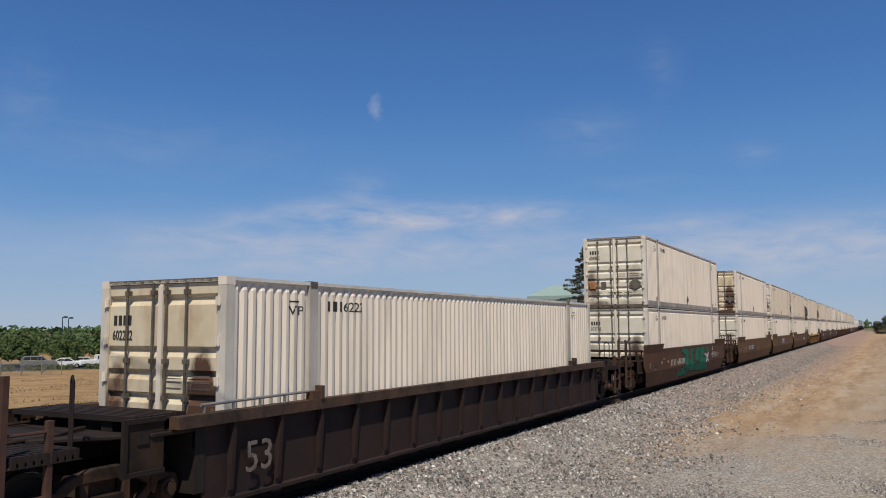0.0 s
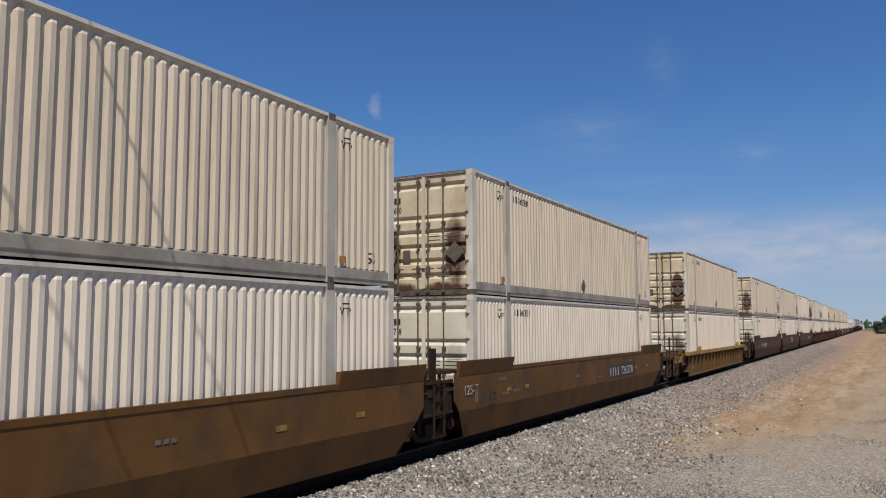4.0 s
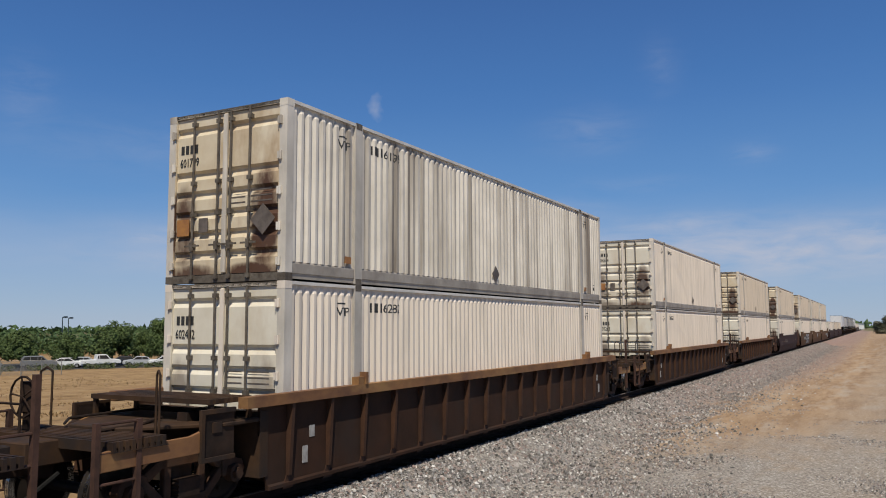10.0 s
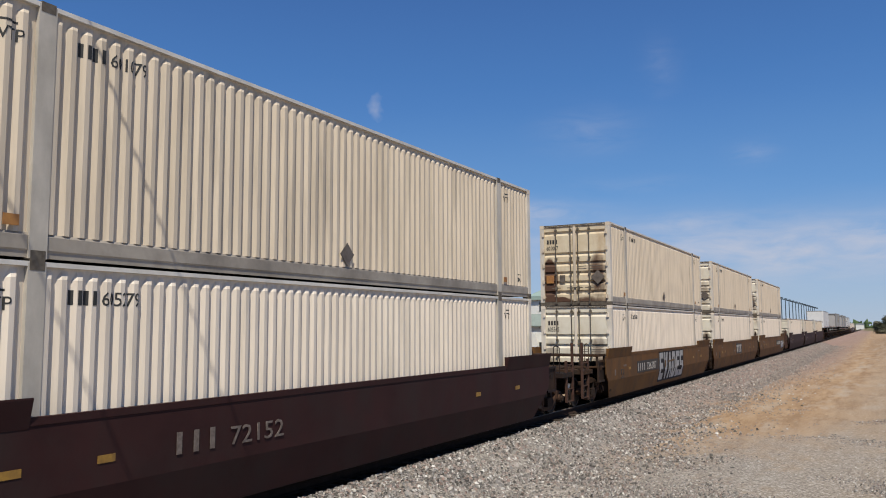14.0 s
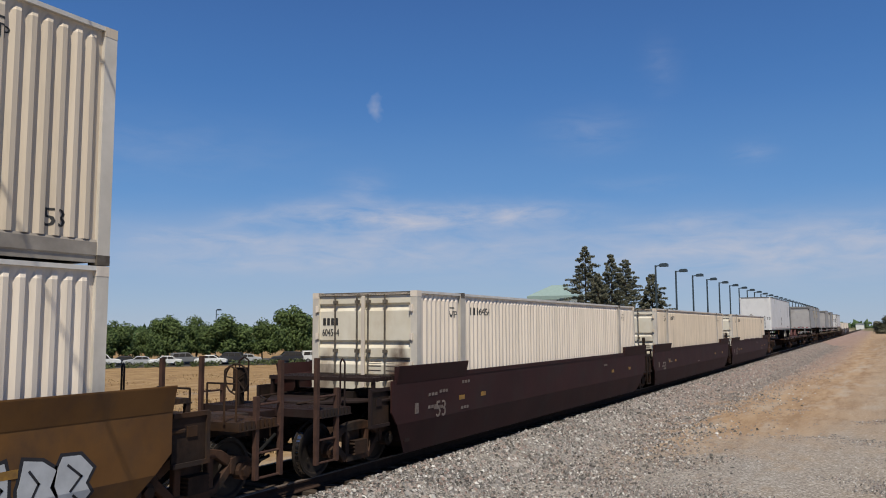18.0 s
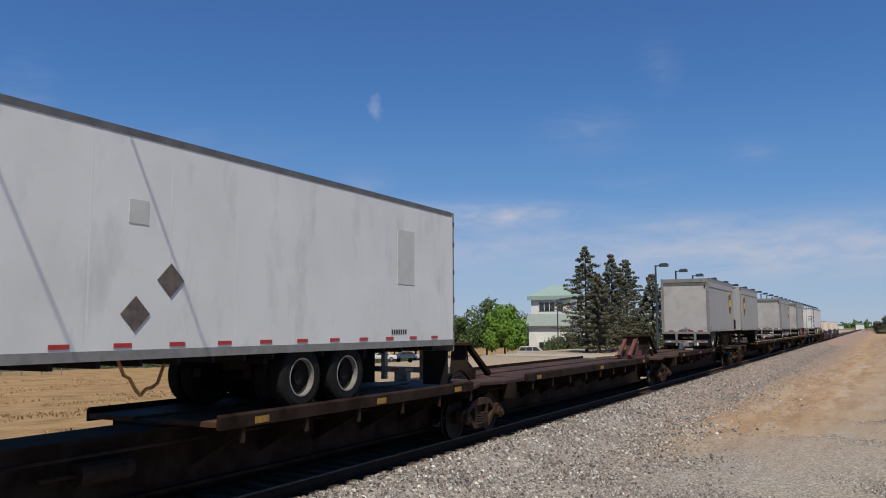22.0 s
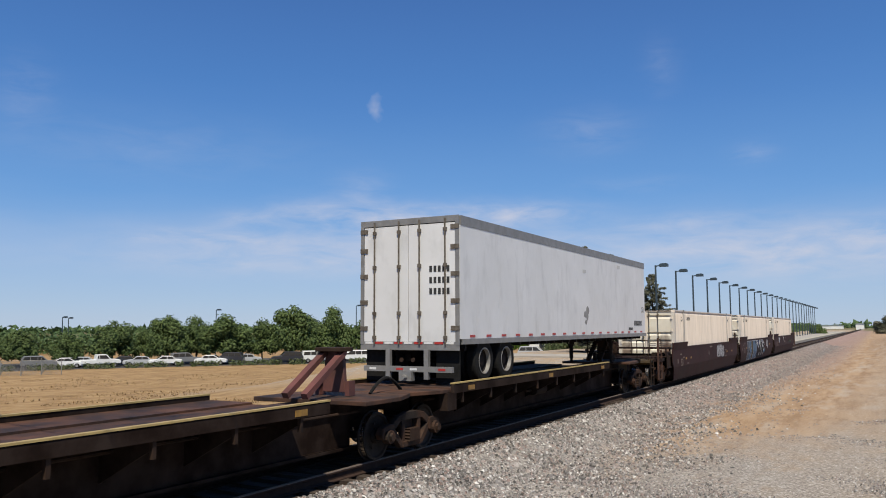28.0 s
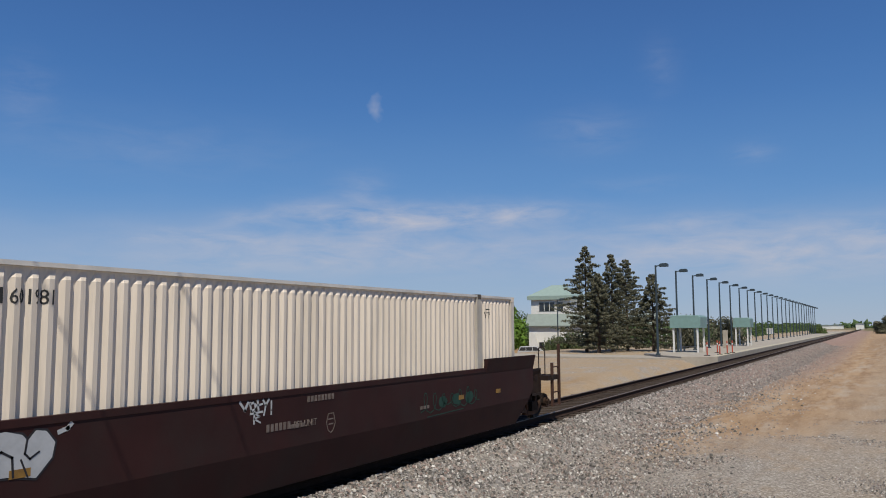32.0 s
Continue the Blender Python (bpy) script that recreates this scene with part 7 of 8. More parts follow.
def long_trailer(s, rear_leads, length, label):
    z0, z1 = 2.14, 5.0
    tr = thing("trailer", label, "trailer", "trailers on the train")
    nose = 1 if rear_leads else -1
    trailer_box(tr, length, z0, z1, "trailer_white", nose, "wide" if rear_leads else "plain")
    y = 0.5
    while y < length - 0.3:
        for sx in (1, -1):
            part("reflective_tape", ("long_tape", sx), lambda bm: box(bm, sx * 1.296, sx * 1.304, 0, 0.26, 0.0, 0.055), M["red_tape"], tr, at=(0, y, z0 + 0.15))
        y += 0.86
    yr = 0.0 if rear_leads else length
    d = -1 if rear_leads else 1
    part("rear_frame", ("long_frame", d), lambda bm: (box(bm, -1.297, -1.21, min(0, d * 0.03), max(0, d * 0.03), z0, z1), box(bm, 1.21, 1.297, min(0, d * 0.03), max(0, d * 0.03), z0, z1), box(bm, -1.21, 1.21, min(0, d * 0.03), max(0, d * 0.03), z1 - 0.14, z1)), M["alloy"], tr, "grey rear door frame", at=(0, yr, 0), bevel=0.01)
    for sx in (1, -1):
        door = part("swing_door", "swing_door", lambda bm: box(bm, -0.595, 0.595, -0.02, 0.02, z0 + 0.06, z1 - 0.16), M["trailer_white"], tr, at=(sx * 0.602, yr, 0), bevel=0.008)
        for x in (-0.30, 0.36):
            part("lock_rod", ("long_rod", d), lambda bm: (tube(bm, (0, d * 0.05, z0), (0, d * 0.05, z1 - 0.05), 0.02, 8), [box(bm, -0.04, 0.04, min(0, d * 0.07), max(0, d * 0.07), z - 0.04, z + 0.04) for z in (z0 + 0.15, z0 + 0.7, 3.9, z1 - 0.3)]), M["rod"], door, "grimy steel locking rod", at=(x, 0, 0))
        for z in (2.5, 3.1, 3.7, 4.3, 4.75):
            part("hinge", ("long_hinge", d), lambda bm: box(bm, -0.10, 0.10, min(0, d * 0.045), max(0, d * 0.045), -0.05, 0.05), M["rod"], tr, at=(sx * 1.20, yr, z))
    rear_bumper(tr, yr, z0, d)
    ya = yr - d * (2.0 if rear_leads else 4.45)
    for off in (-0.62, 0.62):
        axle(tr, ya + off)
    for sx in (1, -1):
        part("subframe_rail", "long_subframe_rail", lambda bm: box(bm, -0.07, 0.07, -1.6, 1.6, z0 - 0.26, z0), M["black"], tr, at=(sx * 0.55, ya, 0))
    for q in (-1.35, -0.55, 0.55, 1.35):
        part("cross_member", "long_cross_member", lambda bm: box(bm, -1.1, 1.1, -0.05, 0.05, z0 - 0.16, z0 - 0.095), M["black"], tr, at=(0, ya + q, 0))
    for k in range(int(length / 0.62)):
        part("floor_beam", "floor_beam", lambda bm: box(bm, -1.24, 1.24, -0.03, 0.03, z0 - 0.09, z0), M["black"], tr, at=(0, 0.4 + k * 0.62, 0))
    yk = length - 3.0 if rear_leads else 3.0
    landing_gear(tr, yk, z0, d)
    part("king_pin_plate", "long_king_pin", lambda bm: (box(bm, -0.6, 0.6, -0.7, 0.7, z0 - 0.10, z0), tube(bm, (0, 0, z0 - 0.16), (0, 0, z0 - 0.06), 0.05, 8)), M["black"], tr, at=(0, length - 1.3 if rear_leads else 2.0, 0))
    rng = random.Random(int(length * 10) + nose)
    patch = surface("grey_repair_patch", (0.50, 0.50, 0.48), (0.44, 0.44, 0.42), 4, 0.5)
    for y, z, w, h in (((7.54, 3.82, 0.30, 0.30), (2.80, 4.48, 0.60, 0.38), (13.81, 3.35, 0.62, 1.05)) if not rear_leads else ((12.2, 4.55, 0.3, 0.12), (8.4, 4.2, 0.3, 0.1))):
        part("repair_patch", ("repair_patch", y), lambda bm: box(bm, 1.295, 1.303, 0, w, 0, h), patch, tr, "grey riveted repair patch", at=(0, y, z), bevel=0.003)
    for y, z in (((7.68, 2.70), (8.23, 3.14)) if not rear_leads else ()):
        part("placard", ("long_placard", rear_leads), diamond(0.14 if rear_leads else 0.22), M["placard"], tr, "weathered diamond placard", at=(1.297, y, z))
    if rear_leads:
        for k in range(6):
            part("smudge", ("smudge", k), lambda bm: prism(bm, blob(rng.uniform(8.2, 9.3), rng.uniform(2.6, 3.05), rng.uniform(0.07, 0.22), rng.uniform(0.06, 0.14), rng), 0, 0.004, "x"), PAINT["smoke"], tr, "faded grey smudge", at=(1.2955 + 0.0006 * k, 0, 0))
    part("lift_bars", "lift_bars", lambda bm: bar_row(bm, 7, 0.05, 0.03, 0.09), M["ink"], tr, "small black lettering bars", at=(1.297, length - 2.5, z0 + 0.25))
    if not rear_leads:
        part("air_hose", "air_hose", lambda bm: pipe(bm, [(1.0, 7.7 + 0.09 * k, 2.12 - 0.42 * math.sin(k * math.pi / 9) - 0.05 * math.sin(k * 2.1)) for k in range(10)], 0.022), M["orange_label"], tr, "hanging brown air hose")
        part("length_mark", "length_mark", facing_front(lettering("53", 0.34)), M["ink"], tr, "black length figure", at=(0.90, -0.004, 3.02))
        for x, z, q in ((-0.72, 2.95, 0.26), (-0.95, 2.62, 0.24), (-0.58, 2.72, 0.18), (-0.35, 3.38, 0.20)):
            part("placard", ("nose_placard", q), facing_front(diamond(q)), M["placard_pale"], tr, "weathered diamond placard", at=(x, -0.002, z))
        part("number_bars", "number_bars", lambda bm: [box(bm, 0, 0.07, -0.004, 0.0, k * 0.12, k * 0.12 + 0.08) for k in range(9)], M["ink"], tr, "column of small black figures", at=(0.72, 0, 2.3))
        part("hose_box", "nose_hoses", lambda bm: (box(bm, -0.16, 0.16, -0.03, 0.0, 2.25, 2.55), tube(bm, (0.75, -0.02, 2.42), (0.75, 0.0, 2.42), 0.08, 12), box(bm, 0.30, 0.38, -0.02, 0, 2.3, 2.5)), M["black"], tr, "dark hose connections", at=(-0.15, 0, 0))
    else:
        part("length_mark", "length_mark_side", lettering("53", 0.30), M["ink"], tr, "black length figure", at=(1.297, length - 0.62, 3.05))
        part("number_bars", "side_number_bars", lambda bm: bar_row(bm, 8, 0.09, 0.05, 0.18), M["ink"], tr, "row of black figures", at=(1.297, length - 1.75, 2.55))
        part("number_bars", "door_number_bars", lambda bm: [box(bm, k * 0.11, k * 0.11 + 0.07, -0.004, 0, z, z + 0.14) for z in (3.75, 3.5, 3.25) for k in range(5)], M["ink"], tr, "rows of black figures", at=(0.55, -0.022, 0))
    return aboard(tr, s)


def build_trailers():
    long_trailer(420.4, False, 16.1, "scuffed white van trailer on a spine car")
    pup_trailer(466.5, True, 8.35, "silver-grey short van trailer with a roll-up door on a spine car")
    pup_trailer(478.2, False, 8.25, "silver-grey short van trailer, nose first, on a spine car", number=342060)
    pup_trailer(503.6, True, 8.3, "silver-grey short van trailer with a roll-up door on a spine car")
    pup_trailer(521.2, True, 8.3, "silver-grey short van trailer with a roll-up door on a spine car")
    long_trailer(548.1, True, 16.0, "dusty white van trailer, doors first, on a spine car")


build_trailers()


# ------------------------------------------------------------------ plants
def leaf_material(name, tones, rough=0.6):
    m = bpy.data.materials.new(name)
    m.use_nodes = True
    nt = m.node_tree
    b = nt.nodes["Principled BSDF"]
    b.inputs["Roughness"].default_value, b.inputs["Specular IOR Level"].default_value = rough, 0.25
    geo = nt.nodes.new("ShaderNodeNewGeometry")
    r = nt.nodes.new("ShaderNodeValToRGB")
    cr = r.color_ramp
    cr.elements[0].color, cr.elements[1].color = (*tones[0], 1), (*tones[-1], 1)
    for k, c in enumerate(tones[1:-1]):
        cr.elements.new((k + 1) / (len(tones) - 1)).color = (*c, 1)
    nt.links.new(geo.outputs["Random Per Island"], r.inputs[0])
    nt.links.new(r.outputs[0], b.inputs["Base Color"])
    tr = nt.nodes.new("ShaderNodeBsdfTranslucent")
    nt.links.new(r.outputs[0], tr.inputs["Color"])
    mx = nt.nodes.new("ShaderNodeMixShader")
    mx.inputs[0].default_value = 0.3
    out = nt.nodes["Material Output"]
    nt.links.new(b.outputs[0], mx.inputs[1])
    nt.links.new(tr.outputs[0], mx.inputs[2])
    nt.links.new(mx.outputs[0], out.inputs["Surface"])
    return m


LEAF = leaf_material("green_leaves", ((0.058, 0.088, 0.028), (0.095, 0.138, 0.042), (0.14, 0.19, 0.062)))
LEAF_LIGHT = leaf_material("yellow_green_leaves", ((0.10, 0.19, 0.025), (0.15, 0.27, 0.035), (0.19, 0.32, 0.05)))
NEEDLE = leaf_material("dark_conifer_needles", ((0.085, 0.088, 0.055), (0.125, 0.125, 0.080), (0.19, 0.185, 0.13)))
SCRUB = leaf_material("dry_scrub_leaves", ((0.06, 0.09, 0.035), (0.10, 0.13, 0.05), (0.14, 0.15, 0.07)))
HEDGE = leaf_material("orchard_leaves", ((0.055, 0.09, 0.034), (0.085, 0.135, 0.047), (0.11, 0.165, 0.062)))
BARK = surface("grey_brown_bark", (0.12, 0.085, 0.06), (0.06, 0.045, 0.033), 6, 0.9, bump=0.5, bump_scale=20)


def leaf_cards(centres, size, rng):
    """Bent leaf sprays, each of two small faces, strewn about the centres."""
    verts, faces = [], []
    for c, spread in centres:
        d = Vector((rng.gauss(0, 1), rng.gauss(0, 1), rng.gauss(0, 1))).normalized()
        p = Vector(c) + d * spread * (0.45 + 0.6 * rng.random())
        n = (d + Vector((rng.uniform(-0.7, 0.7), rng.uniform(-0.7, 0.7), rng.uniform(-0.2, 0.9)))).normalized()
        u = n.orthogonal().normalized()
        u = Matrix.Rotation(rng.random() * 6.28, 3, n) @ u
        v = n.cross(u)
        s = size * (0.6 + 0.8 * rng.random())
        k = len(verts)
        verts += [p - u * s, p - v * s * 0.55 + n * s * 0.1, p + u * s, p + v * s * 0.55 + n * s * 0.15, p + n * s * 0.35]
        faces += [(k, k + 1, k + 4), (k + 1, k + 2, k + 4), (k + 2, k + 3, k + 4), (k + 3, k, k + 4)]
    return verts, faces


def raw_mesh(name, verts, faces, material):
    me = bpy.data.meshes.new(name)
    me.from_pydata([tuple(v) for v in verts], [], faces)
    me.materials.append(material)
    return me


def broad_crown(seed, h, r, count, leaf, material):
    """Crown of a broadleaf tree: lobes of leaf sprays round an uneven outline."""
    rng = random.Random(seed)
    lobes = []
    for k in range(15):
        a, q = rng.random() * 6.28, rng.random() ** 0.6
        z = h * (0.36 + 0.50 * rng.random())
        w = r * (1.0 - 0.55 * abs(z / h - 0.55) / 0.45)
        lobes.append(((math.cos(a) * w * q * 0.85, math.sin(a) * w * q * 0.85, z), r * rng.uniform(0.28, 0.46)))
    lobes.append(((0, 0, h * 0.82), r * 0.38))
    lobes += [((math.cos(a) * r * 0.7, math.sin(a) * r * 0.7, h * 0.34), r * 0.34) for a in (0.3, 1.6, 2.9, 4.2, 5.5)]
    return raw_mesh("crown", *leaf_cards([lobes[rng.randrange(len(lobes))] for _ in range(count)], leaf, rng), material)


def broad_trunk(seed, h, r):
    def build(bm):
        rng = random.Random(seed)
        top = Vector((rng.uniform(-0.2, 0.2), rng.uniform(-0.2, 0.2), h * 0.42))
        tube(bm, (0, 0, -0.2), top, 0.17, 8, 0.11)
        for k in range(6):
            a = k * 1.05 + rng.random()
            e = Vector((math.cos(a) * r * 0.55, math.sin(a) * r * 0.55, h * rng.uniform(0.55, 0.8)))
            tube(bm, top - Vector((0, 0, 0.3 * rng.random())), e, 0.07, 6, 0.025)
    return build


def conifer_meshes(seed, h, r, count):
    rng = random.Random(seed)
    centres, arms = [], []
    z = h * 0.10
    while z < h * 0.98:
        k = 1 - z / h
        reach = r * (k ** 0.85) * rng.uniform(0.7, 1.15) + 0.12
        n = 5 if k > 0.2 else 3
        a0 = rng.random() * 6.28
        for i in range(n):
            a = a0 + i * 6.28 / n + rng.uniform(-0.3, 0.3)
            rr = reach * rng.uniform(0.5, 1.15)
            tip = Vector((math.cos(a) * rr, math.sin(a) * rr, z - rr * 0.10 + 0.25 * rr * rng.random()))
            arms.append((Vector((0, 0, z)), tip))
        z += h * 0.022 + 0.10 * rng.random()
    for _ in range(count):
        a, b = arms[rng.randrange(len(arms))]
        t = 0.2 + 0.85 * rng.random() ** 0.7
        centres.append((a.lerp(b, t) - Vector((0, 0, 0.12 * rng.random())), 0.04 + 0.17 * (1 - t * 0.7)))
    crown = raw_mesh("needles", *leaf_cards(centres, 0.095, rng), NEEDLE)

    def trunk(bm):
        tube(bm, (0, 0, -0.3), (0, 0, h * 0.97), 0.20, 8, 0.02)
        for a, b in arms[::2]:
            tube(bm, a, b, 0.03, 4, 0.008)
    return crown, trunk


def build_trees():
    crowns = [broad_crown(100 + k, 7.0, 3.4, 5200, 0.23, LEAF) for k in range(4)]
    light = broad_crown(120, 6.0, 3.2, 4500, 0.22, LEAF_LIGHT)
    trunks = [broad_trunk(100 + k, 7.0, 3.4) for k in range(4)]
    # bearing (degrees left of the track), distance, height, width
    rows = ((56.2, 132, 5.6, 0.75), (53.6, 128, 4.9, 0.7), (50.9, 131, 6.7, 1.0), (48.8, 134, 5.2, 0.7), (47.4, 129, 7.5, 1.0), (45.6, 133, 7.2, 0.9), (43.8, 128, 7.6, 1.2), (41.2, 131, 6.4, 0.8),
            (39.1, 127, 8.9, 1.15), (36.3, 130, 8.5, 1.0), (33.5, 128, 8.2, 0.95), (30.5, 130, 8.7, 1.2), (27.9, 131, 7.5, 0.9), (25.4, 133, 9.7, 1.1), (57.6, 138, 5.0, 0.8), (32.0, 136, 7.8, 1.0), (38.0, 138, 7.6, 0.9), (23.6, 138, 8.8, 0.9))
    rng = random.Random(31)
    for k, (bear, dist, h, w) in enumerate(rows):
        x, y = -math.sin(radians(bear)) * dist, math.cos(radians(bear)) * dist
        t = thing("broadleaf_tree", "leafy green parking-lot tree with a grey-brown trunk", "tree", "trees round the parking lot", at=(x, y, ground_height(x, y)))
        t.rotation_euler.z = rng.random() * 6.28
        t.scale = (w, w, h / 7.0)
        c = new("crown", crowns[k % 4])
        c.parent = t
        part("trunk", ("trunk", k % 4), trunks[k % 4], BARK, t, "grey-brown trunk and limbs")
    x, y = -math.sin(radians(24.1)) * 118, math.cos(radians(24.1)) * 118
    t = thing("broadleaf_tree", "young yellow-green leafy tree at the edge of the field", "tree", "trees round the parking lot", at=(x, y, ground_height(x, y)))
    t.scale = (1.0, 1.0, 1.32)
    c = new("crown", light)
    c.parent = t
    part("trunk", ("trunk", 9), broad_trunk(9, 6.0, 3.2), BARK, t)
    for bear, dist, h, r, seed in ((18.35, 82, 11.35, 4.6, 1), (16.55, 84, 10.5, 4.0, 2), (15.55, 88, 10.4, 4.0, 3), (13.8, 86, 8.5, 4.0, 4), (17.5, 80, 8.2, 3.0, 5)):
        x, y = -math.sin(radians(bear)) * dist, math.cos(radians(bear)) * dist
        t = thing("conifer_tree", "tall dark green conifer with drooping branches beside the station", "tree", "conifers by the station", at=(x, y, -0.35))
        crown, trunk = conifer_meshes(200 + seed, h, r, 15000)
        c = new("crown", crown)
        c.parent = t
        part("trunk", ("conifer_trunk", seed), trunk, BARK, t)
    # rounded bushes behind the platform
    for bear, dist, h, w, m in ((9.25, 110, 5.4, 0.95, NEEDLE), (11.6, 92, 4.6, 0.6, NEEDLE), (19.5, 97, 1.9, 0.75, SCRUB), (20.5, 99, 1.6, 0.6, SCRUB), (3.4, 260, 4.0, 0.9, LEAF), (-0.6, 330, 9.0, 1.7, NEEDLE), (-1.3, 345, 8.0, 1.6, NEEDLE), (-2.2, 340, 9.0, 1.6, NEEDLE)):
        x, y = -math.sin(radians(bear)) * dist, math.cos(radians(bear)) * dist
        t = thing("bush", "dark rounded evergreen bush beside the railway" if m is NEEDLE else "dusty green bush beside the parking lot", "bush", at=(x, y, ground_height(x, y) if dist < 100 else -0.5))
        c = new("foliage", broad_crown(int(bear * 10) + 400, h, 3.0, 2600, 0.20 if dist < 200 else 0.32, m))
        c.parent = t
        c.scale = (w, w, 1)
        c.location.z = -h * 0.24
    # belts of orchard and scrub in the distance
    rng = random.Random(77)
    centres = []
    for _ in range(15000):
        bear = rng.uniform(17, 66)
        dist = rng.uniform(200, 235)
        x, y = -math.sin(radians(bear)) * dist, math.cos(radians(bear)) * dist
        top = 3.6 + 1.6 * noise.noise(Vector((bear * 0.9, 0, 2))) + 1.0 * noise.noise(Vector((bear * 3.1, 0, 7)))
        centres.append(((x, y, -3.6 + (top + 0.6) * rng.random() ** 0.7), 0.7))
    tagged(new("orchard_belt", raw_mesh("orchard_belt", *leaf_cards(centres, 0.6, rng), HEDGE)), "far belt of green orchard trees", "trees", kind="stuff")
    centres = []
    for _ in range(9000):
        y = 96 + 420 * rng.random() ** 1.3
        x = -21 - 9 * rng.random() - 0.02 * y
        top = 2.4 + 1.3 * noise.noise(Vector((y * 0.05, 0, 1))) + 0.0035 * y
        centres.append(((x, y, -0.7 + top * rng.random() ** 0.8), 0.6))
    tagged(new("scrub_belt", raw_mesh("scrub_belt", *leaf_cards(centres, 0.34, rng), HEDGE)), "green hedge along the back of the platform", "hedge", kind="stuff")
    centres = []
    for _ in range(6000):
        a = rng.uniform(-40, 70)
        dist = rng.uniform(900, 1100)
        centres.append(((-math.sin(radians(a)) * dist, math.cos(radians(a)) * dist, -4 + 11 * rng.random() * (0.6 + 0.4 * noise.noise(Vector((a * 0.5, 0, 0))))), 3.0))
    tagged(new("far_woods", raw_mesh("far_woods", *leaf_cards(centres, 4.0, rng), HEDGE)), "hazy line of far trees", "trees", kind="stuff")
    # shrubs along the parking lot and tufts of dry grass on the field
    centres = []
    for _ in range(5000):
        bear = rng.uniform(24, 62)
        dist = 117 + rng.random() * 2
        x, y = -math.sin(radians(bear)) * dist, math.cos(radians(bear)) * dist
        if noise.noise(Vector((bear * 1.2, 3, 0))) > -0.15:
            centres.append(((x, y, ground_height(x, y) + 0.7 * rng.random()), 0.25))
    tagged(new("lot_shrubs", raw_mesh("lot_shrubs", *leaf_cards(centres, 0.17, rng), SCRUB)), "low dusty shrubs at the edge of the parking lot", "shrubs", kind="stuff")


def build_grass():
    straw = leaf_material("dry_straw", ((0.26, 0.17, 0.08), (0.37, 0.255, 0.13), (0.47, 0.345, 0.19)), 0.9)
    rng = random.Random(5)
    verts, faces = [], []
    for _ in range(16000):
        d = 20 + 75 * rng.random() ** 1.5
        bear = rng.uniform(14, 62)
        x, y = -math.sin(radians(bear)) * d, math.cos(radians(bear)) * d
        if x > TRACK - 5 or (y > 33 and x > -40) or noise.noise(Vector((x * 0.16, y * 0.16, 4))) < -0.1:
            continue
        z = ground_height(x, y)
        h = 0.06 + 0.12 * rng.random()
        for _b in range(3):
            a = rng.random() * 6.28
            dx, dy = math.cos(a) * 0.09, math.sin(a) * 0.09
            k = len(verts)
            verts += [(x - dy * 0.35, y + dx * 0.35, z), (x + dy * 0.35, y - dx * 0.35, z), (x + dx * 1.3, y + dy * 1.3, z + h)]
            faces.append((k, k + 1, k + 2))
    tagged(new("dry_grass", raw_mesh("dry_grass", verts, faces, straw)), "cut dry yellow grass on the field", "grass", kind="stuff")


build_trees()
build_grass()

# ------------------------------------------------------------------ parked cars
GLASS = surface("dark_car_glass", (0.025, 0.03, 0.035), None, 3, 0.08, spec=0.8)
BODY = {k: surface(f"{k}_car_paint", c, tuple(q * 0.92 for q in c), 2, 0.3, spec=0.6) for k, c in dict(white=(0.72, 0.72, 0.70), silver=(0.42, 0.43, 0.44), black=(0.03, 0.03, 0.035), blue=(0.05, 0.07, 0.13), red=(0.20, 0.03, 0.03), grey=(0.17, 0.175, 0.18)).items()}
SHAPES = {
    "sedan": ([(-2.3, 0.35), (-2.35, 0.75), (-2.2, 0.92), (-1.4, 0.98), (-0.85, 1.40), (0.45, 1.43), (1.15, 1.0), (2.1, 0.86), (2.3, 0.65), (2.3, 0.35)], [(-1.28, 0.98), (-0.8, 1.34), (0.42, 1.37), (1.0, 1.0)]),
    "suv": ([(-2.3, 0.42), (-2.32, 1.0), (-2.2, 1.15), (-1.95, 1.75), (0.35, 1.78), (1.0, 1.18), (2.1, 1.05), (2.3, 0.8), (2.3, 0.42)], [(-2.05, 1.18), (-1.82, 1.66), (0.3, 1.69), (0.85, 1.18)]),
    "van": ([(-2.4, 0.40), (-2.42, 1.1), (-2.25, 1.78), (0.6, 1.80), (1.45, 1.15), (2.3, 0.98), (2.45, 0.7), (2.45, 0.40)], [(-2.2, 1.15), (-2.1, 1.66), (0.55, 1.68), (1.25, 1.15)]),
    "pickup": ([(-2.7, 0.5), (-2.7, 1.08), (-0.75, 1.10), (-0.65, 1.78), (0.65, 1.80), (1.2, 1.18), (2.4, 1.08), (2.6, 0.85), (2.6, 0.5)], [(-0.58, 1.18), (-0.52, 1.68), (0.58, 1.70), (1.02, 1.18)]),
}


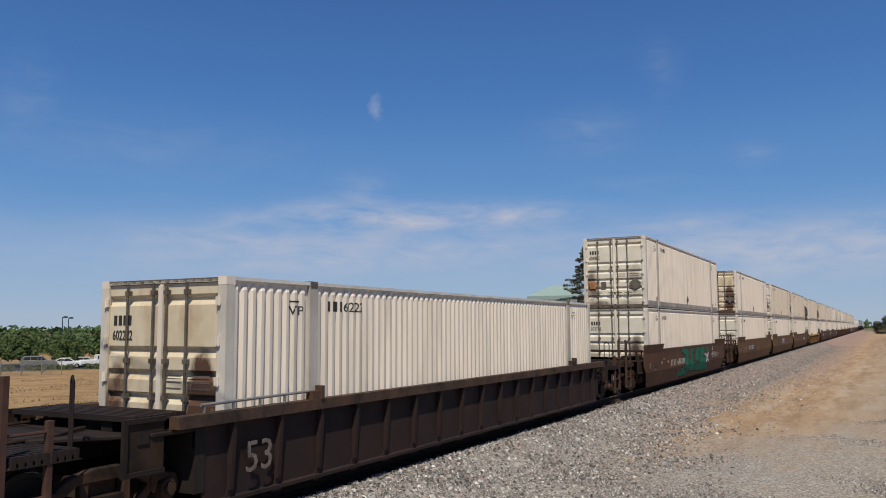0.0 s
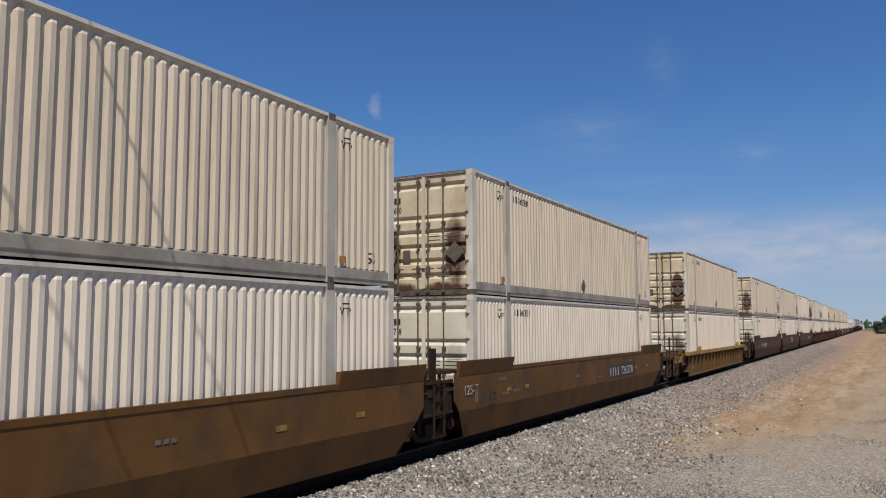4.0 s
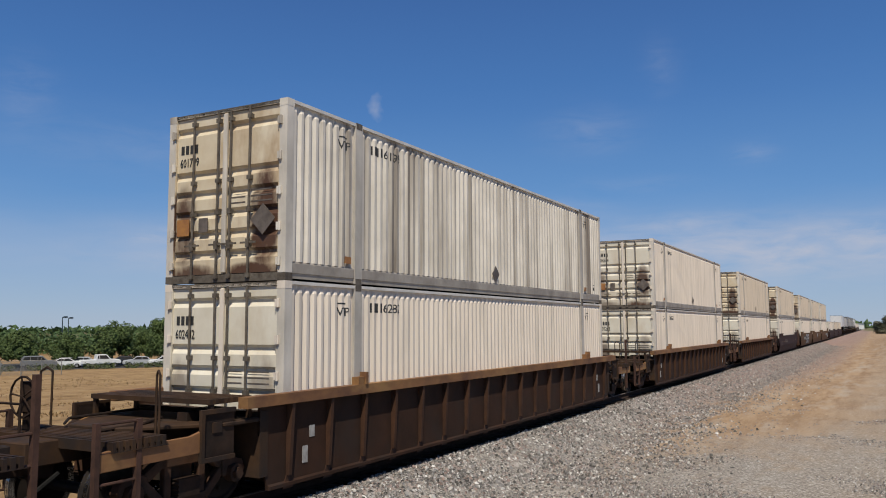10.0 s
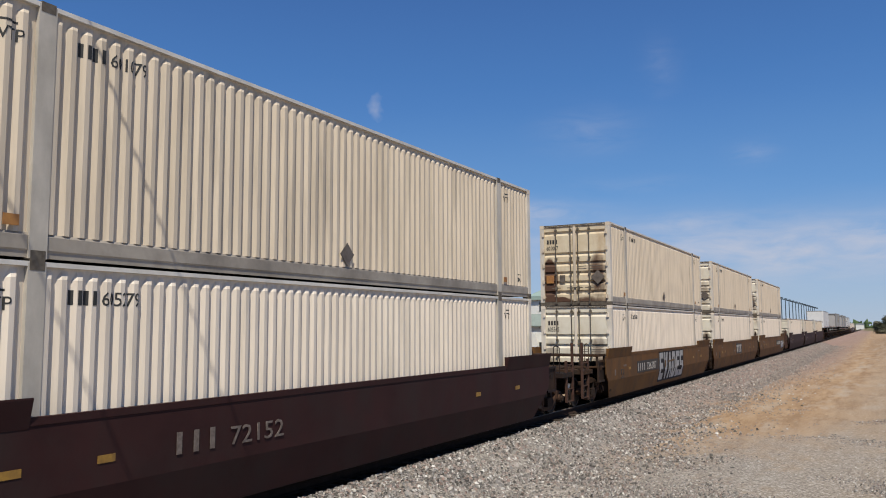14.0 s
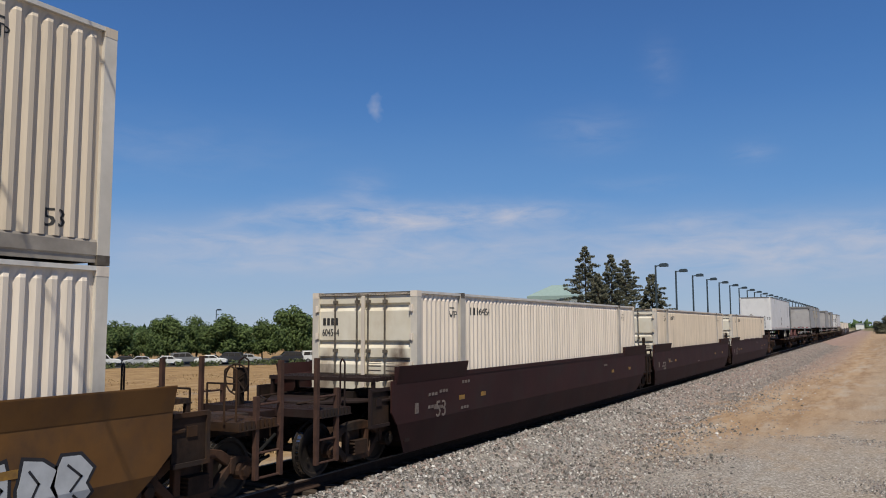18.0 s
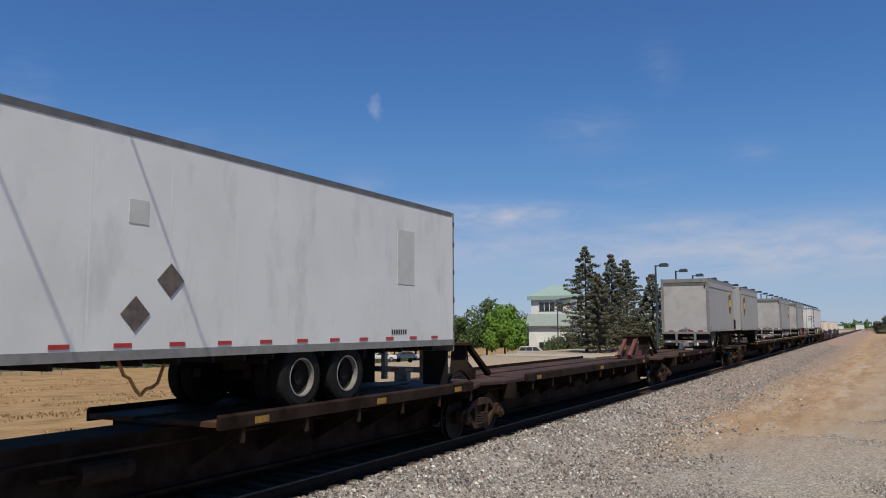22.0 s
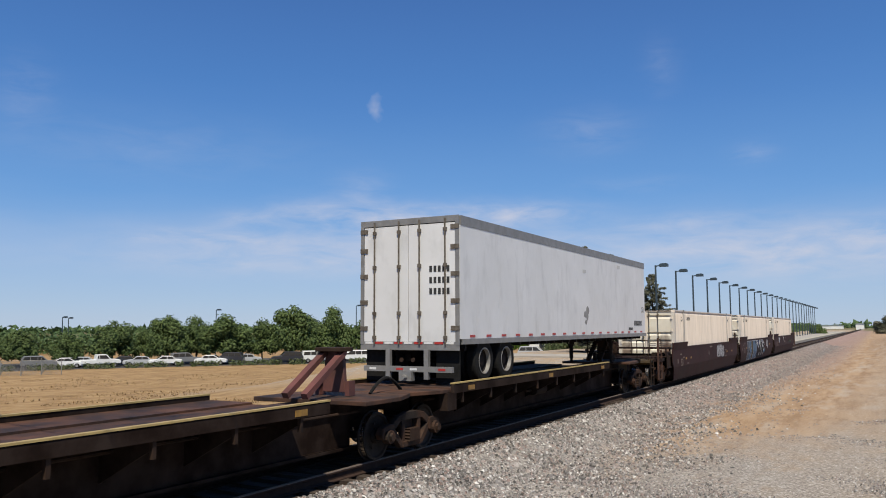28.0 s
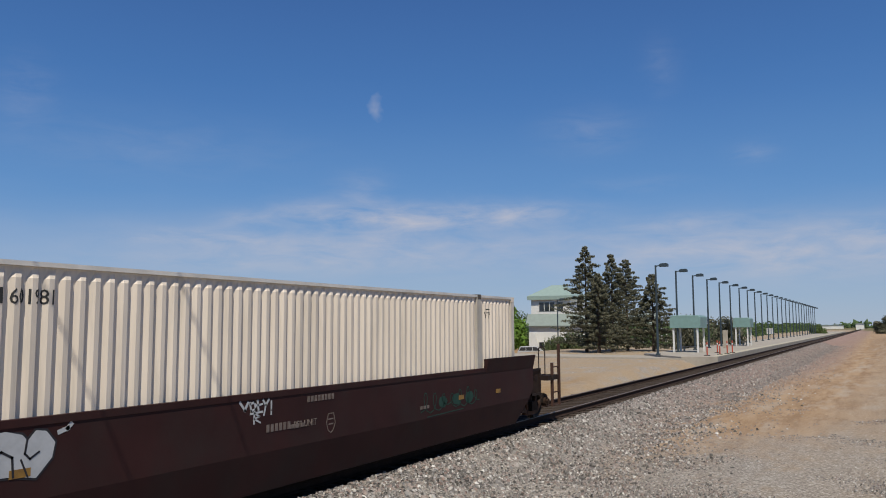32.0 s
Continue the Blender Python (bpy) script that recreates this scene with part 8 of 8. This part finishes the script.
def parked_car(shape, colour, x, y, turn):
    body, glass = SHAPES[shape]
    names = {"sedan": "saloon car", "suv": "sport utility vehicle", "van": "people carrier", "pickup": "pickup truck"}
    c = thing("parked_car", f"{colour} {names[shape]} parked in the lot beside the field", "car", "cars in the parking lot", at=(x, y, ground_height(x, y)))
    c.rotation_euler.z = radians(turn)
    part("body", ("car_body", shape), lambda bm: prism(bm, body, -0.88, 0.88, "x"), BODY[colour], c, bevel=0.07)
    for sx in (1, -1):
        part("side_window", ("car_side_window", shape, sx), lambda bm: prism(bm, glass, sx * 0.87, sx * 0.888, "x"), GLASS, c, "dark tinted side windows")
        part("pillar", ("car_pillar", shape, sx), lambda bm: [box(bm, sx * 0.885, sx * 0.895, q, q + 0.07, glass[0][1], glass[1][1]) for q in ((-0.35,) if shape == "pickup" else (-1.15, -0.25))][0:2], BODY[colour], c)
    a, b = glass[2], glass[3]
    part("windscreen", ("car_windscreen", shape), lambda bm: prism(bm, [(a[0] + 0.06, a[1] + 0.02), (b[0] + 0.10, b[1]), (b[0] + 0.16, b[1] + 0.03), (a[0] + 0.12, a[1] + 0.05)], -0.78, 0.78, "x"), GLASS, c, "dark windscreen")
    for sx in (1, -1):
        for wy in (body[0][0] + 0.85, body[-1][0] - 0.85):
            w = part("wheel", "car_wheel", lambda bm: lathe_x(bm, [(-0.1, 0.20), (-0.1, 0.30), (-0.08, 0.33), (0.08, 0.33), (0.1, 0.30), (0.1, 0.20)], 18), M["tyre"], c, at=(sx * 0.83, wy, 0.33))
            part("rim", "car_rim", lambda bm: tube(bm, (-0.085, 0, 0), (0.085, 0, 0), 0.20, 12), M["rim"], w, "pale wheel rim")


def build_cars():
    rng = random.Random(9)
    rows = ((55.2, 124, "suv", "grey"), (53.6, 124, "sedan", "white"), (52.7, 127, "sedan", "silver"), (51.6, 124, "pickup", "white"), (50.2, 127, "sedan", "black"), (49.2, 124, "sedan", "silver"), (47.6, 123, "sedan", "white"), (46.3, 126, "suv", "grey"), (44.6, 123, "sedan", "white"), (43.5, 124, "suv", "black"), (42.3, 126, "sedan", "silver"), (39.5, 122, "suv", "black"), (37.4, 124, "van", "white"), (34.9, 124, "van", "white"), (32.9, 124, "sedan", "white"), (31.1, 126, "sedan", "blue"), (29.4, 125, "sedan", "silver"), (22.0, 112, "suv", "silver"), (19.2, 108, "sedan", "white"), (17.4, 108, "suv", "black"), (20.6, 115, "sedan", "red"))
    for bear, dist, shape, colour in rows:
        x, y = -math.sin(radians(bear)) * dist, math.cos(radians(bear)) * dist
        parked_car(shape, colour, x, y, bear + rng.choice((90, -90)) + rng.uniform(-14, 14))


build_cars()

# ------------------------------------------------------------------ station building, platform and street furniture
WALL_WHITE = surface("white_stucco", (0.72, 0.72, 0.69), (0.66, 0.66, 0.63), 2, 0.85, bump=0.15)
ROOF_GREEN = surface("pale_green_metal_roof", (0.29, 0.38, 0.34), (0.25, 0.33, 0.295), 2, 0.5)
ROOF_GREY = surface("grey_green_roof_slope", (0.27, 0.32, 0.29), (0.23, 0.27, 0.25), 2, 0.6)
CONCRETE = surface("pale_concrete", (0.40, 0.36, 0.30), (0.33, 0.295, 0.245), 0.8, 0.9, stain=(0.25, 0.22, 0.18), stain_amount=0.4, stain_stretch=(1, 1, 1))
POLE = surface("dark_blue_green_pole_paint", (0.035, 0.055, 0.07), (0.028, 0.043, 0.055), 3, 0.5)
GREEN_PANEL = surface("sea_green_panel_paint", (0.19, 0.31, 0.29), (0.16, 0.26, 0.245), 3, 0.5)
ORANGE = surface("orange_red_marker", (0.48, 0.085, 0.045), (0.40, 0.07, 0.04), 4, 0.5)
POST_WHITE = surface("white_post_paint", (0.70, 0.70, 0.68), None, 4, 0.5)


def station_building():
    b = thing("station_building", "white two-storey stucco building with green metal roofs", "building", at=(-48.2, 117.0, -2.8))
    part("wall", "lower_wall", lambda bm: box(bm, 0, 20, 0, 12, 0, 5.6), WALL_WHITE, b, bevel=0.05)
    part("wall", "upper_wall", lambda bm: box(bm, 0.2, 6.6, 0.6, 8, 5.4, 9.9), WALL_WHITE, b, bevel=0.05)
    part("roof_slope", "roof_slope", lambda bm: prism(bm, [(-0.45, 5.3), (0.6, 7.1), (0.6, 7.3), (-0.5, 5.45)], -0.4, 20.4, "x"), ROOF_GREY, b, "grey-green lean-to roof")

    def hip(bm):
        e = [bm.verts.new(v) for v in ((-0.3, 0.1, 10.1), (7.1, 0.1, 10.1), (7.1, 8.5, 10.1), (-0.3, 8.5, 10.1))]
        t = [bm.verts.new(v) for v in ((2.6, 3.4, 11.9), (4.2, 3.4, 11.9), (4.2, 5.2, 11.9), (2.6, 5.2, 11.9))]
        g = [bm.verts.new(v) for v in ((-0.3, 0.1, 9.5), (7.1, 0.1, 9.5), (7.1, 8.5, 9.5), (-0.3, 8.5, 9.5))]
        for k in range(4):
            j = (k + 1) % 4
            bm.faces.new((e[k], e[j], t[j], t[k]))
            bm.faces.new((g[k], g[j], e[j], e[k]))
        bm.faces.new(t)
        bm.faces.new(g[::-1])
    part("roof", "hip_roof", hip, ROOF_GREEN, b, "pale green hipped metal roof")
    for x in (1.5, 4.4):
        w = part("window", ("station_window", x), lambda bm: box(bm, x, x + (2.7 if x < 2 else 1.2), 0.55, 0.62, 7.7, 9.1), GLASS, b, "dark window")
        part("window_frame", ("station_frame", x), lambda bm: [box(bm, x + q, x + q + 0.08, 0.50, 0.56, 7.7, 9.1) for q in ((0, 0.88, 1.76, 2.62) if x < 2 else (0, 1.12))], WALL_WHITE, w)
    d = part("door", "station_door", lambda bm: box(bm, 1.7, 3.4, -0.05, 0.04, 0.0, 2.9), GLASS, b, "dark glazed entrance door")
    part("door_frame", "station_door_frame", lambda bm: (box(bm, 1.6, 1.72, -0.10, 0.0, 0, 3.0), box(bm, 3.38, 3.5, -0.10, 0.0, 0, 3.0), box(bm, 2.5, 2.6, -0.08, 0.0, 0, 2.9), box(bm, 1.6, 3.5, -0.10, 0.0, 2.9, 3.02)), WALL_WHITE, d)
    part("buttress", "buttress", lambda bm: prism(bm, [(0.7, 0.0), (1.9, 0.0), (1.35, 4.2), (1.15, 4.2)], -0.8, -0.2, "y"), WALL_WHITE, b, "tapered white buttress")
    return b


def platform_slab():
    p = thing("station_platform", "long pale concrete platform beside the track", "platform", at=(0, 0, 0), kind="structure")
    part("slab", "platform_slab", lambda bm: prism(bm, [(-17.8, 69.0), (-13.4, 63.0), (-10.95, 64.5), (-10.95, 345), (-17.8, 345)], -0.9, 0.18, "z"), CONCRETE, p, bevel=0.02)
    part("edge_strip", "platform_edge", lambda bm: box(bm, -11.55, -10.98, 65.0, 344, 0.18, 0.187), surface("worn_pale_edge_strip", (0.50, 0.45, 0.33), (0.40, 0.36, 0.28), 3, 0.85), p, "pale platform edge strip")
    part("ramp", "platform_ramp", lambda bm: prism(bm, [(-30, 63), (-13.4, 63.0), (-17.8, 69.0), (-30, 70)], -0.9, 0.02, "z"), CONCRETE, p, "concrete path to the platform")
    part("kerb", "platform_kerb", lambda bm: prism(bm, [(-30, 62.8), (-13.4, 62.8), (-13.4, 63.0), (-30, 63.0)], -0.9, 0.07, "z"), CONCRETE, p)


def lamp_post(x, y, z, h, arm=1.02, two=False):
    t = thing("platform_lamp", "dark blue-green steel lamp post with a shoebox head", "street lamp", "lamp posts of the station", at=(x, y, z))
    part("pole", ("lamp_pole", h), lambda bm: (tube(bm, (0, 0, 0), (0, 0, h), 0.10, 8, 0.075), tube(bm, (0, 0, 0), (0, 0, 0.12), 0.2, 8)), POLE, t)
    for s in ((1, -1) if two else (1,)):
        part("arm", ("lamp_arm", h, s), lambda bm: tube(bm, (0, 0, h - 0.08), (s * 0.42, 0, h - 0.02), 0.05, 6), POLE, t)
        part("lamp_head", ("lamp_head", h, s), lambda bm: prism(bm, [(s * 0.34, h - 0.14), (s * arm, h - 0.14), (s * arm, h + 0.08), (s * (arm - 0.12), h + 0.15), (s * 0.46, h + 0.12), (s * 0.34, h + 0.04)], -0.24, 0.24, "y"), POLE, t, "dark shoebox lamp head", bevel=0.02)
    return t


def shelter(x, y, w):
    t = thing("platform_shelter", "small waiting shelter with sea-green roof panels and white posts", "shelter", "shelters on the platform", at=(x, y, 0.18))
    part("roof", ("shelter_roof", w), lambda bm: prism(bm, [(-w / 2 - 0.2, 2.15), (w / 2 + 0.2, 2.15), (w / 2 + 0.2, 3.15), (w / 2, 3.3), (-w / 2, 3.3), (-w / 2 - 0.2, 2.95)], -1.6, 1.6, "y"), GREEN_PANEL, t, "sea-green roof fascia", bevel=0.03)
    for sx in (-1, 1):
        for sy in (-1.4, 1.4):
            part("post", "shelter_post", lambda bm: box(bm, -0.075, 0.075, -0.075, 0.075, 0, 2.16), POST_WHITE, t, "white square post", at=(sx * (w / 2 - 0.1), sy, 0), bevel=0.02)
    part("bench", ("shelter_bench", w), lambda bm: (box(bm, -w / 2 + 0.4, w / 2 - 0.4, 0.5, 1.0, 0.42, 0.48), box(bm, -w / 2 + 0.5, -w / 2 + 0.6, 0.55, 0.95, 0, 0.42), box(bm, w / 2 - 0.6, w / 2 - 0.5, 0.55, 0.95, 0, 0.42)), CONCRETE, t, "pale bench")


def build_station():
    station_building()
    platform_slab()
    for k in range(26):
        lamp_post(-15.9, 66.1 + 7.55 * k, 0.18, 7.35)
    shelter(-15.2, 75.0, 2.3)
    shelter(-14.1, 101.0, 1.5)
    for x, y in ((-12.0, 66.0), (-11.5, 68.8), (-11.3, 71.2), (-11.25, 73.6), (-12.4, 73.0)):
        t = thing("delineator_post", "orange-red plastic marker post with a pale band on the platform", "marker post", "marker posts on the platform", at=(x, y, 0.18))
        part("post", "delineator", lambda bm: tube(bm, (0, 0, 0.04), (0, 0, 1.08), 0.055, 10, 0.05), ORANGE, t)
        part("base", "delineator_base", lambda bm: box(bm, -0.2, 0.2, -0.2, 0.2, 0, 0.05), M["tyre"], t, "black rubber base", bevel=0.01)
        part("band", "delineator_band", lambda bm: tube(bm, (0, 0, 0.72), (0, 0, 0.86), 0.058, 10), POST_WHITE, t, "pale reflective band")
    t = thing("platform_sign", "white sign board on a post at the platform", "sign", at=(-16.6, 150, 0.18))
    part("post", "sign_post", lambda bm: tube(bm, (0, 0, 0), (0, 0, 1.9), 0.04, 8), POLE, t)
    part("board", "sign_board", lambda bm: box(bm, -0.5, 0.5, -0.03, 0.03, 0.9, 1.9), POST_WHITE, t, bevel=0.01)
    t = thing("information_post", "pale upright information board on the platform", "sign", at=(-14.1, 88, 0.18))
    part("board", "info_board", lambda bm: box(bm, -0.25, 0.25, -0.08, 0.08, 0.0, 1.9), CONCRETE, t, bevel=0.02)
    # tall parking-lot lamps
    for bear, dist, h in ((53.95, 150, 7.6), (53.6, 158, 7.6), (44.35, 150, 8.8), (34.7, 146, 9.3), (20.35, 104, 8.2)):
        x, y = -math.sin(radians(bear)) * dist, math.cos(radians(bear)) * dist
        lamp_post(x, y, ground_height(x, y) if dist > 110 else -2.2, h)
    # chain-link fence of the lot
    f = thing("chain_link_fence", "grey chain-link fence with barbed arms along the field", "fence", at=(0, 0, 0))
    wire = surface("galvanised_fence_wire", (0.30, 0.30, 0.28), None, 6, 0.5, 0.5)
    pts = []
    for k in range(9):
        bear = 53.9 + k * 1.15
        dist = 104
        pts.append((-math.sin(radians(bear)) * dist, math.cos(radians(bear)) * dist))
    for x, y in pts:
        z = ground_height(x, y)
        part("fence_post", "fence_post", lambda bm: (tube(bm, (0, 0, -0.2), (0, 0, 1.75), 0.05, 6), tube(bm, (0, 0, 1.75), (0.2, -0.2, 2.0), 0.03, 5)), wire, f, at=(x, y, z))
    for (x, y), (u, v) in zip(pts, pts[1:]):
        z = ground_height((x + u) / 2, (y + v) / 2)

        def mesh(bm):
            n = 26
            for k in range(n):
                for q in (0, 1):
                    a, b = (k / n, min(1, k / n + 0.5)) if q else (min(1, k / n + 0.5), k / n)
                    tube(bm, (x + (u - x) * a, y + (v - y) * a, z + 0.05), (x + (u - x) * b, y + (v - y) * b, z + 1.7), 0.006, 3)
            tube(bm, (x, y, z + 1.72), (u, v, z + 1.72), 0.022, 5)
        part("fence_mesh", ("fence_mesh", x), mesh, wire, f)
    # a short pale rail fence by the young tree
    r = thing("rail_fence", "short pale wooden rail fence by the young tree", "fence", at=(0, 0, 0))
    base = [(-math.sin(radians(b)) * 108, math.cos(radians(b)) * 108) for b in (25.5, 24.8, 23.6)]
    for x, y in base:
        part("fence_post", "rail_post", lambda bm: box(bm, -0.08, 0.08, -0.08, 0.08, -0.1, 1.35), CONCRETE, r, at=(x, y, ground_height(x, y)))
    (x, y), (u, v) = base[0], base[-1]
    part("fence_rail", "fence_rail", lambda bm: tube(bm, (x, y, ground_height(x, y) + 0.7), (u, v, ground_height(u, v) + 0.7), 0.06, 6), CONCRETE, r)
    # low white sheds far along the line
    for x, y, w, h in ((-26, 640, 9, 4.6), (-10.5, 610, 5, 5.6), (-60, 700, 20, 4.0), (-34, 660, 8, 4.4)):
        s = thing("far_shed", "low white shed far along the railway", "building", "far sheds", at=(x, y, -2.0))
        part("wall", ("shed_wall", w), lambda bm: box(bm, -w / 2, w / 2, -6, 6, 0, h), WALL_WHITE, s, bevel=0.1)
        part("roof", ("shed_roof", w), lambda bm: prism(bm, [(-w / 2 - 0.5, h), (w / 2 + 0.5, h), (0, h + w * 0.08)], -6.4, 6.4, "y"), ROOF_GREY, s)


build_station()


# ------------------------------------------------------------------ power line over the crossing, beside and behind the camera
def build_power_line():
    wood = surface("weathered_pole_wood", (0.16, 0.11, 0.075), (0.09, 0.065, 0.048), 3, 0.9, stretch=(3, 3, 0.3), bump=0.3)
    ends = (16.0, -46.0)
    for x in ends:
        y = -0.15 * x + 2.06
        z = ground_height(x, y)
        t = thing("utility_pole", "weathered wooden utility pole beside the crossing road", "utility pole", "poles of the power line", at=(x, y, z))
        part("pole", "utility_pole", lambda bm: tube(bm, (0, 0, -0.5), (0, 0, 11.6), 0.17, 10, 0.11), wood, t)
        part("cross_arm", "cross_arm", lambda bm: box(bm, -0.06, 0.06, -1.35, 1.35, 9.3, 9.45), wood, t, bevel=0.01)
    def span(bm, y):
        n = 14
        pts = [(ends[0] + (ends[1] - ends[0]) * k / n, y - 0.15 * (ends[0] + (ends[1] - ends[0]) * k / n + 8.02), 9.9 - 1.4 * (k / n) * (1 - k / n)) for k in range(n + 1)]
        pipe(bm, pts, 0.015, 6)
    for y in (4.28, 2.24):
        lone("overhead_cable", ("overhead_cable", y), lambda bm: span(bm, y), M["tyre"], "black overhead cable across the track", "cable", "overhead cables")


build_power_line()


# ------------------------------------------------------------------ what moves
def travelled(t):
    return SPEED * t - SLOWING * t * t / 2


def motions():
    for ob, s, z in MOVERS:
        walk(ob, [(float(t), pose(TRACK, s - travelled(t), z)) for t in range(0, 33, 2)])
    # wheels roll while they pass through the near part of the view
    for ob, s in WHEELS:
        rows, base = [], ob.location.copy()
        seen = [f / 30 for f in range(961) if 4.0 < s - travelled(f / 30) < 36]
        if not seen:
            continue
        first = travelled(seen[0])
        times = ([0.0] if seen[0] > 0.01 else []) + seen + ([32.0] if seen[-1] < 31.99 else [])
        for t in times:
            turn = (travelled(min(max(t, seen[0]), seen[-1])) - first) / 0.457
            rows.append((t, pose(base.x, base.y, base.z, math.degrees(turn), 0, 0)))
        walk(ob, rows)


motions()
